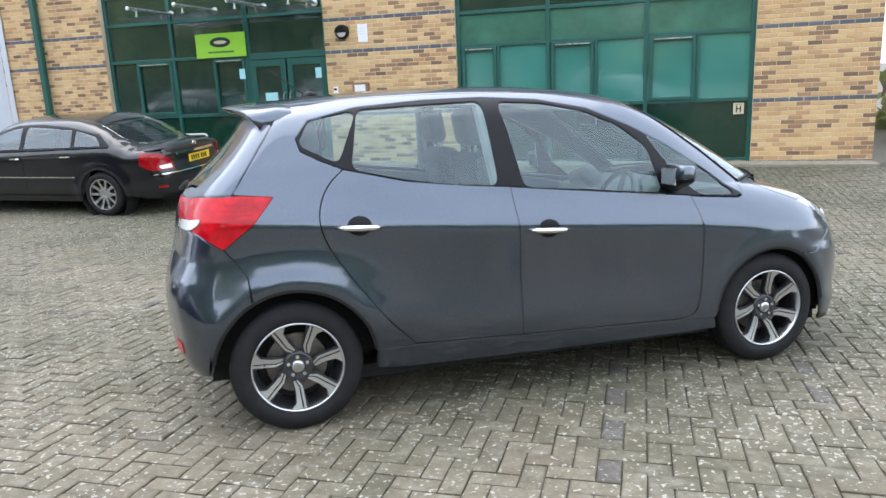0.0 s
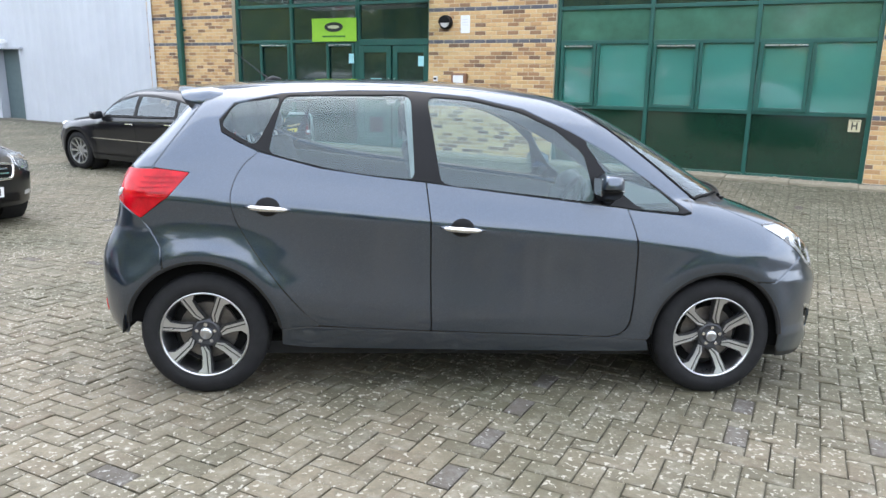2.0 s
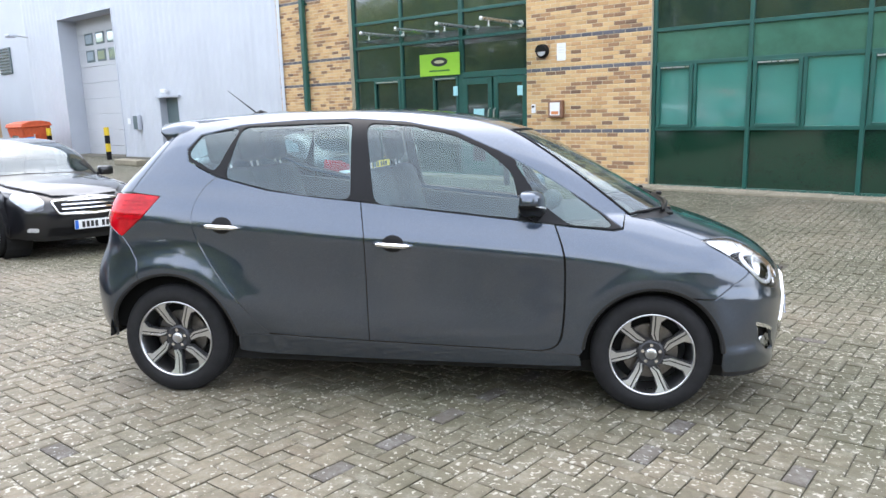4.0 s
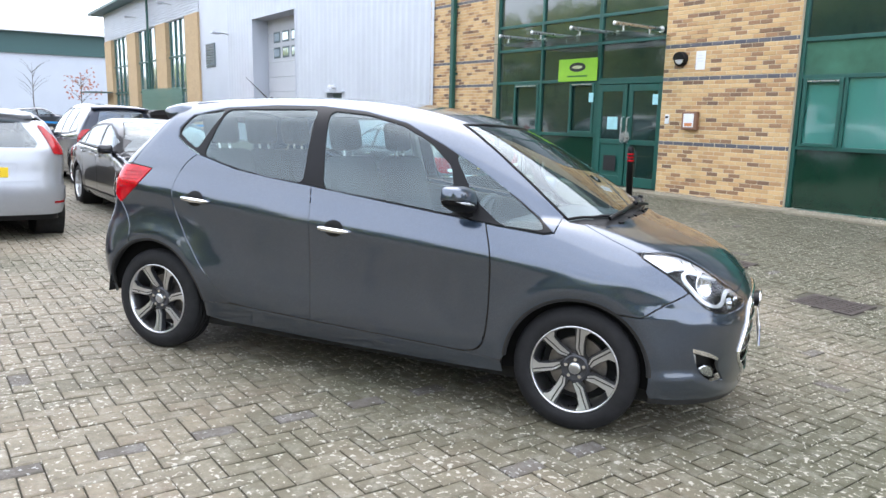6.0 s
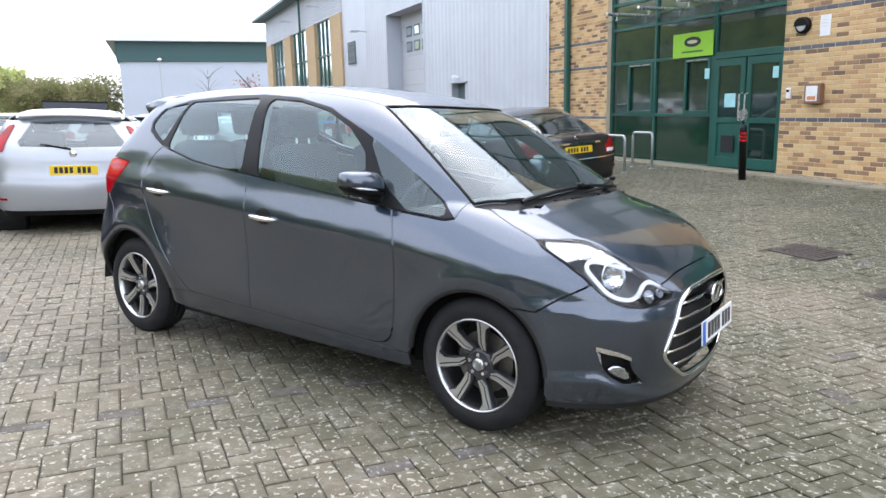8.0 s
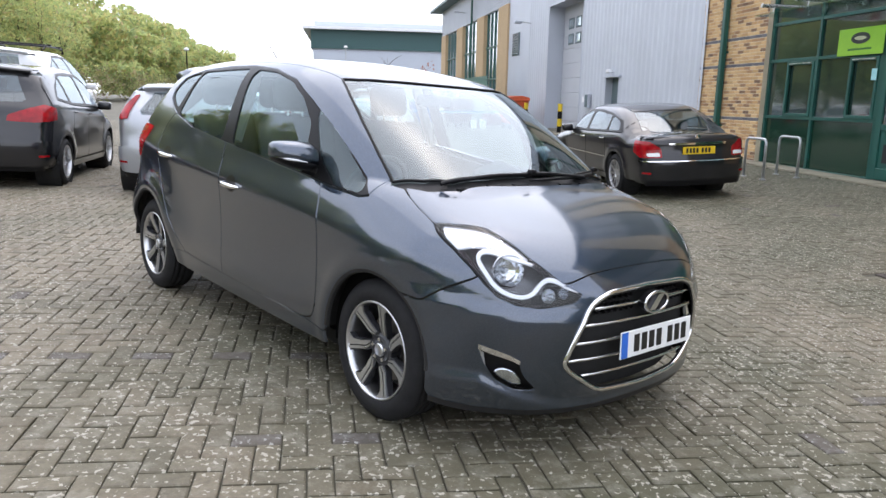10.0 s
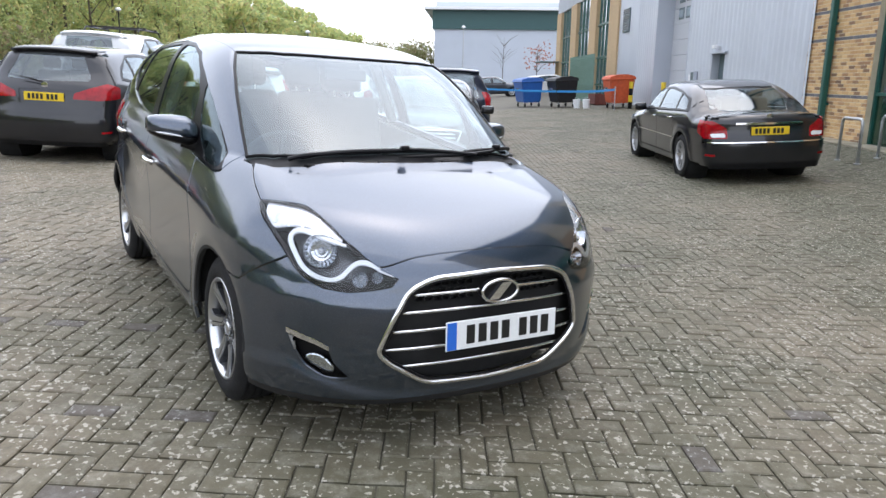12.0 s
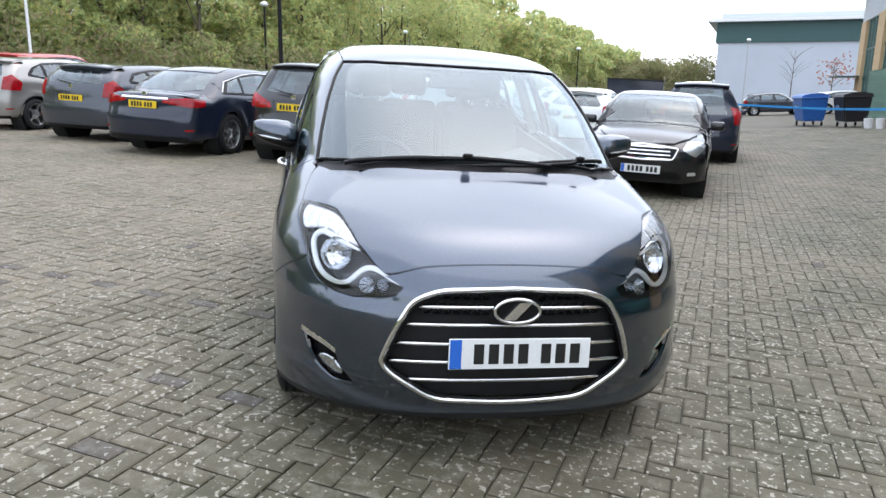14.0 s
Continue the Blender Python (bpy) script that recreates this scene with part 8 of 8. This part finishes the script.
# far trees, and shrubs past the east end of the building
far, rust = [], []
for _ in range(26):
    a, d = radians(rng.uniform(149.5, 156.5)), rng.uniform(120, 150)
    px, py = 4.5 + d * math.cos(a), -.7 + d * math.sin(a)
    for _ in range(6):
        (rust if rng.random() < .25 else far).append(((px + rng.uniform(-2, 2), py + rng.uniform(-2, 2), rng.uniform(1.0, 6.2)), (1.9, 1.9, 1.5), 130))
for _ in range(26):
    p = FA + FU * rng.uniform(10.8, 17) - FN * rng.uniform(-8, 1.0)
    far.append(((p.x, p.y, rng.uniform(.2, 3.6)), (1.0, 1.0, .9), 120))
leaf_cloud("far_trees", far, .24, M_SCRUB, "distant trees and shrubs at the yard's ends", 5)
leaf_cloud("autumn_trees", rust, .26, M_SCRUB, "distant trees in brown autumn leaf", 6)


def small_tree(x, y, h, leaves, label, seed):
    r = np.random.default_rng(seed)
    z = float(ground_at(x, y))
    tree = thing("young_tree", label, "tree", Matrix.Translation((x, y, z)), "young trees")
    bm = bmesh.new()
    tube(bm, [(0, 0, -.2), (0, 0, h * .45), (.1, 0, h)], [.05, .035, .008], 8)
    tips = []
    for k in range(16):
        a, z0 = r.uniform(0, 6.28), h * r.uniform(.4, .85)
        e = (h * .28 * math.cos(a), h * .28 * math.sin(a), z0 + h * .22)
        tube(bm, [(0, 0, z0), (e[0] * .5, e[1] * .5, z0 + h * .14), e], [.016, .010, .004], 5)
        tips.append(e)
    part("trunk", bm, M_BARK, tree)
    n = leaves
    if n:
        vb = bmesh.new()
        for k in range(n):
            e = Vector(tips[k % len(tips)]) * r.uniform(.75, 1.08) + Vector(r.normal(0, .22, 3))
            d = Vector(r.normal(0, 1, 3)).normalized() * .13
            o = d.orthogonal().normalized() * .07
            vb.faces.new([vb.verts.new(p) for p in (e - d, e + o, e + d, e - o)])
        part("crown", vb, M_RUST_LEAF, tree, "sparse red leaves")
    return tree


small_tree(-55.5, 41.5, 5.2, 0, "bare young tree before the far warehouse", 1)
small_tree(-47.0, 39.0, 4.0, 100, "young tree with sparse red leaves", 2)


# ---- bricks of the piers ----
def brick_mesh(name, w, h, d, material, c=.006):
    """A brick face: proud by d, its front arrises chamfered."""
    me = bpy.data.meshes.new(name)
    v = [(-w / 2, 0, -h / 2), (w / 2, 0, -h / 2), (w / 2, 0, h / 2), (-w / 2, 0, h / 2),
         (-w / 2, -d + c, -h / 2), (w / 2, -d + c, -h / 2), (w / 2, -d + c, h / 2), (-w / 2, -d + c, h / 2),
         (-w / 2 + c, -d, -h / 2 + c), (w / 2 - c, -d, -h / 2 + c), (w / 2 - c, -d, h / 2 - c), (-w / 2 + c, -d, h / 2 - c)]
    f = [(8, 9, 10, 11)] + [(a, b, b + 4, a + 4) for a, b in ((4, 5), (5, 6), (6, 7))] + [(7, 4, 8, 11)] + [(a, b, b + 4, a + 4) for a, b in ((0, 1), (1, 2), (2, 3))] + [(3, 0, 4, 7)]
    me.from_pydata(v, [], f)
    me.materials.append(material)
    return me


BW, BH, JOINT = .215, .065, .010
BANDS = (.08, 1.08, 2.32, 2.93, 4.4)
for name, (a, b) in PIERS.items():
    rng = np.random.default_rng(len(name))
    singles, pool, mats = {}, [[], []], (M_BRICK, M_BRICK_BLUE)
    row, z = 0, -.25
    while z < 4.6:
        blue = any(abs(z - t) < (BH + JOINT) / 2 for t in BANDS)
        x = a + JOINT / 2 - (0 if row % 2 else (BW + JOINT) / 2)
        while x < b - .02:
            x0, x1 = max(x, a + .002), min(x + BW, b - .002)
            if x1 - x0 > .04:
                pool[blue].append((x0, x1, z, rng.uniform(.003, .008)))
            x += BW + JOINT
        z += BH + JOINT
        row += 1
    made = 0
    for blue in (0, 1):
        verts, faces = [], []
        for x0, x1, z, d in pool[blue]:
            w = round(x1 - x0, 3)
            if made < 280 and abs(w - BW) < .002 and .9 < z < 2.9:
                key = (w, blue)
                if key not in singles:
                    singles[key] = brick_mesh("brick", w, BH, .006, mats[blue])
                o = new("brick", singles[key])
                o.parent = pier_of[name]
                o.location = ((x0 + x1) / 2, 0, z)
                o.rotation_euler = (0, rng.normal(0, .003), 0)
                made += 1
            else:
                i, c = len(verts), .006
                for y, e in ((0, 0), (-d + c * .5, 0), (-d, c)):
                    verts += [(x0 + e, y, z - BH / 2 + e), (x1 - e, y, z - BH / 2 + e), (x1 - e, y, z + BH / 2 - e), (x0 + e, y, z + BH / 2 - e)]
                faces += [(i + 8, i + 9, i + 10, i + 11)] + [(i + q + p, i + q + (p + 1) % 4, i + q + 4 + (p + 1) % 4, i + q + 4 + p) for q in (0, 4) for p in range(4)]
        if verts:
            me = bpy.data.meshes.new("brickwork")
            me.from_pydata(verts, [], faces)
            me.materials.append(mats[blue])
            o = new("brickwork", me)
            o.parent = pier_of[name]
            tagged(o, "dark blue band bricks" if blue else "buff facing bricks", kind="stuff")

# ---- block paving, herringbone ----
P_TURN = radians(-31.0)
E1, E2 = np.array([math.cos(P_TURN), math.sin(P_TURN)]), np.array([-math.sin(P_TURN), math.cos(P_TURN)])
PU, A0, B0 = .1, .692, -1.825
rng = np.random.default_rng(7)
ii, jj = np.meshgrid(np.arange(-330, 330), np.arange(-330, 330))
ii, jj = ii.ravel(), jj.ravel()
lay = (ii + jj) % 4
keep = (lay == 0) | (lay == 2)
ii, jj, flatwise = ii[keep], jj[keep], lay[keep] == 0
ca, cb = A0 + PU * (ii + np.where(flatwise, 1.0, .5)), B0 + PU * (jj + np.where(flatwise, .5, 1.0))
cx, cy = ca * E1[0] + cb * E2[0], ca * E1[1] + cb * E2[1]
cu, cs = (cx - FA.x) * FU.x + (cy - FA.y) * FU.y, -((cx - FA.x) * FN.x + (cy - FA.y) * FN.y)
keep = (cu > PAVED[0]) & (cu < PAVED[1]) & (cs > PAVED[2]) & (cs < PAVED[3])
for dx, dy in ((1.86, 4.76), (2.87, 3.30)):
    du, ds = (dx - FA.x) * FU.x + (dy - FA.y) * FU.y, -((dx - FA.x) * FN.x + (dy - FA.y) * FN.y)
    keep &= ~((np.abs(cu - du) < .33) & (np.abs(cs - ds) < .28))
ii, jj, flatwise, ca, cb, cx, cy = (v[keep] for v in (ii, jj, flatwise, ca, cb, cx, cy))
n = len(cx)
ha, hb = np.where(flatwise, .0965, .0465), np.where(flatwise, .0465, .0965)
lift, tilt_a, tilt_b = rng.normal(0, .0018, n), rng.normal(0, .014, n), rng.normal(0, .014, n)
yaw = rng.normal(0, .013, n)
dark = (~flatwise & (np.abs(ca - .742) < .04) & (cb > -3.6) & (cb < 1.2) & (rng.random(n) < .9)) | (rng.random(n) < .006)


def paver_points(k):
    """The corners of pavers k: a chamfered top and the four sides."""
    out = []
    for inset_by, drop in ((0.0, .014), (0.0, .0045), (.0075, 0.0)):
        for sa, sb in ((-1, -1), (1, -1), (1, 1), (-1, 1)):
            oa, ob = sa * (ha[k] - inset_by), sb * (hb[k] - inset_by)
            pa, pb = oa - ob * yaw[k], ob + oa * yaw[k]
            x, y = cx[k] + pa * E1[0] + pb * E2[0], cy[k] + pa * E1[1] + pb * E2[1]
            z = ground_at(x, y) + lift[k] + oa * tilt_a[k] + ob * tilt_b[k] - drop
            out.append(np.stack([x, y, z], -1))
    return np.stack(out, 1)


FACE = np.array([(8, 9, 10, 11)] + [(q + p, q + (p + 1) % 4, q + 4 + (p + 1) % 4, q + 4 + p) for q in (0, 4) for p in range(4)])
near = (np.hypot(cx - 1.0, cy + 1.9) < 1.1) | (np.hypot(cx - 2.9, cy + 1.0) < .9)
single = np.flatnonzero(near)[:300]
rest = np.ones(n, bool)
rest[single] = False
pav = new("pavement")
tagged(pav, "weathered herringbone block paving with pale lichen spots", "block paving", kind="structure")
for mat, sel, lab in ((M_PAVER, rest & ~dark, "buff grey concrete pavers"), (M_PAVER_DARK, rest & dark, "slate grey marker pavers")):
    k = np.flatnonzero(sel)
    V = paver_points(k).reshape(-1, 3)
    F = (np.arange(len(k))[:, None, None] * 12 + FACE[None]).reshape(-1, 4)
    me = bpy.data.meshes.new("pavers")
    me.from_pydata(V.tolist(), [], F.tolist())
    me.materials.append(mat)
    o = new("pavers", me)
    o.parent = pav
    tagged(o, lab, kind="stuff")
shared = {}
for k in single:
    key = (bool(flatwise[k]), bool(dark[k]))
    if key not in shared:
        a, b = ha[k], hb[k]
        vs = [(sa * (a - i), sb * (b - i), -d) for i, d in ((0, .014), (0, .0045), (.0075, 0)) for sa, sb in ((-1, -1), (1, -1), (1, 1), (-1, 1))]
        me = bpy.data.meshes.new("paver")
        me.from_pydata(vs, [], FACE.tolist())
        me.materials.append(M_PAVER_DARK if dark[k] else M_PAVER)
        shared[key] = me
    o = new("paver", shared[key])
    o.parent = pav
    x, y = float(cx[k]), float(cy[k])
    gx = (float(ground_at(x + .3, y)) - float(ground_at(x - .3, y))) / .6
    gy = (float(ground_at(x, y + .3)) - float(ground_at(x, y - .3))) / .6
    lean = Vector((0, 0, 1)).rotation_difference(Vector((-gx, -gy, 1)).normalized()).to_matrix().to_4x4()
    o.matrix_basis = Matrix.Translation((x, y, float(ground_at(x, y)) + lift[k])) @ lean @ Matrix.Rotation(P_TURN + yaw[k], 4, "Z") @ Euler((tilt_b[k], -tilt_a[k], 0)).to_matrix().to_4x4()
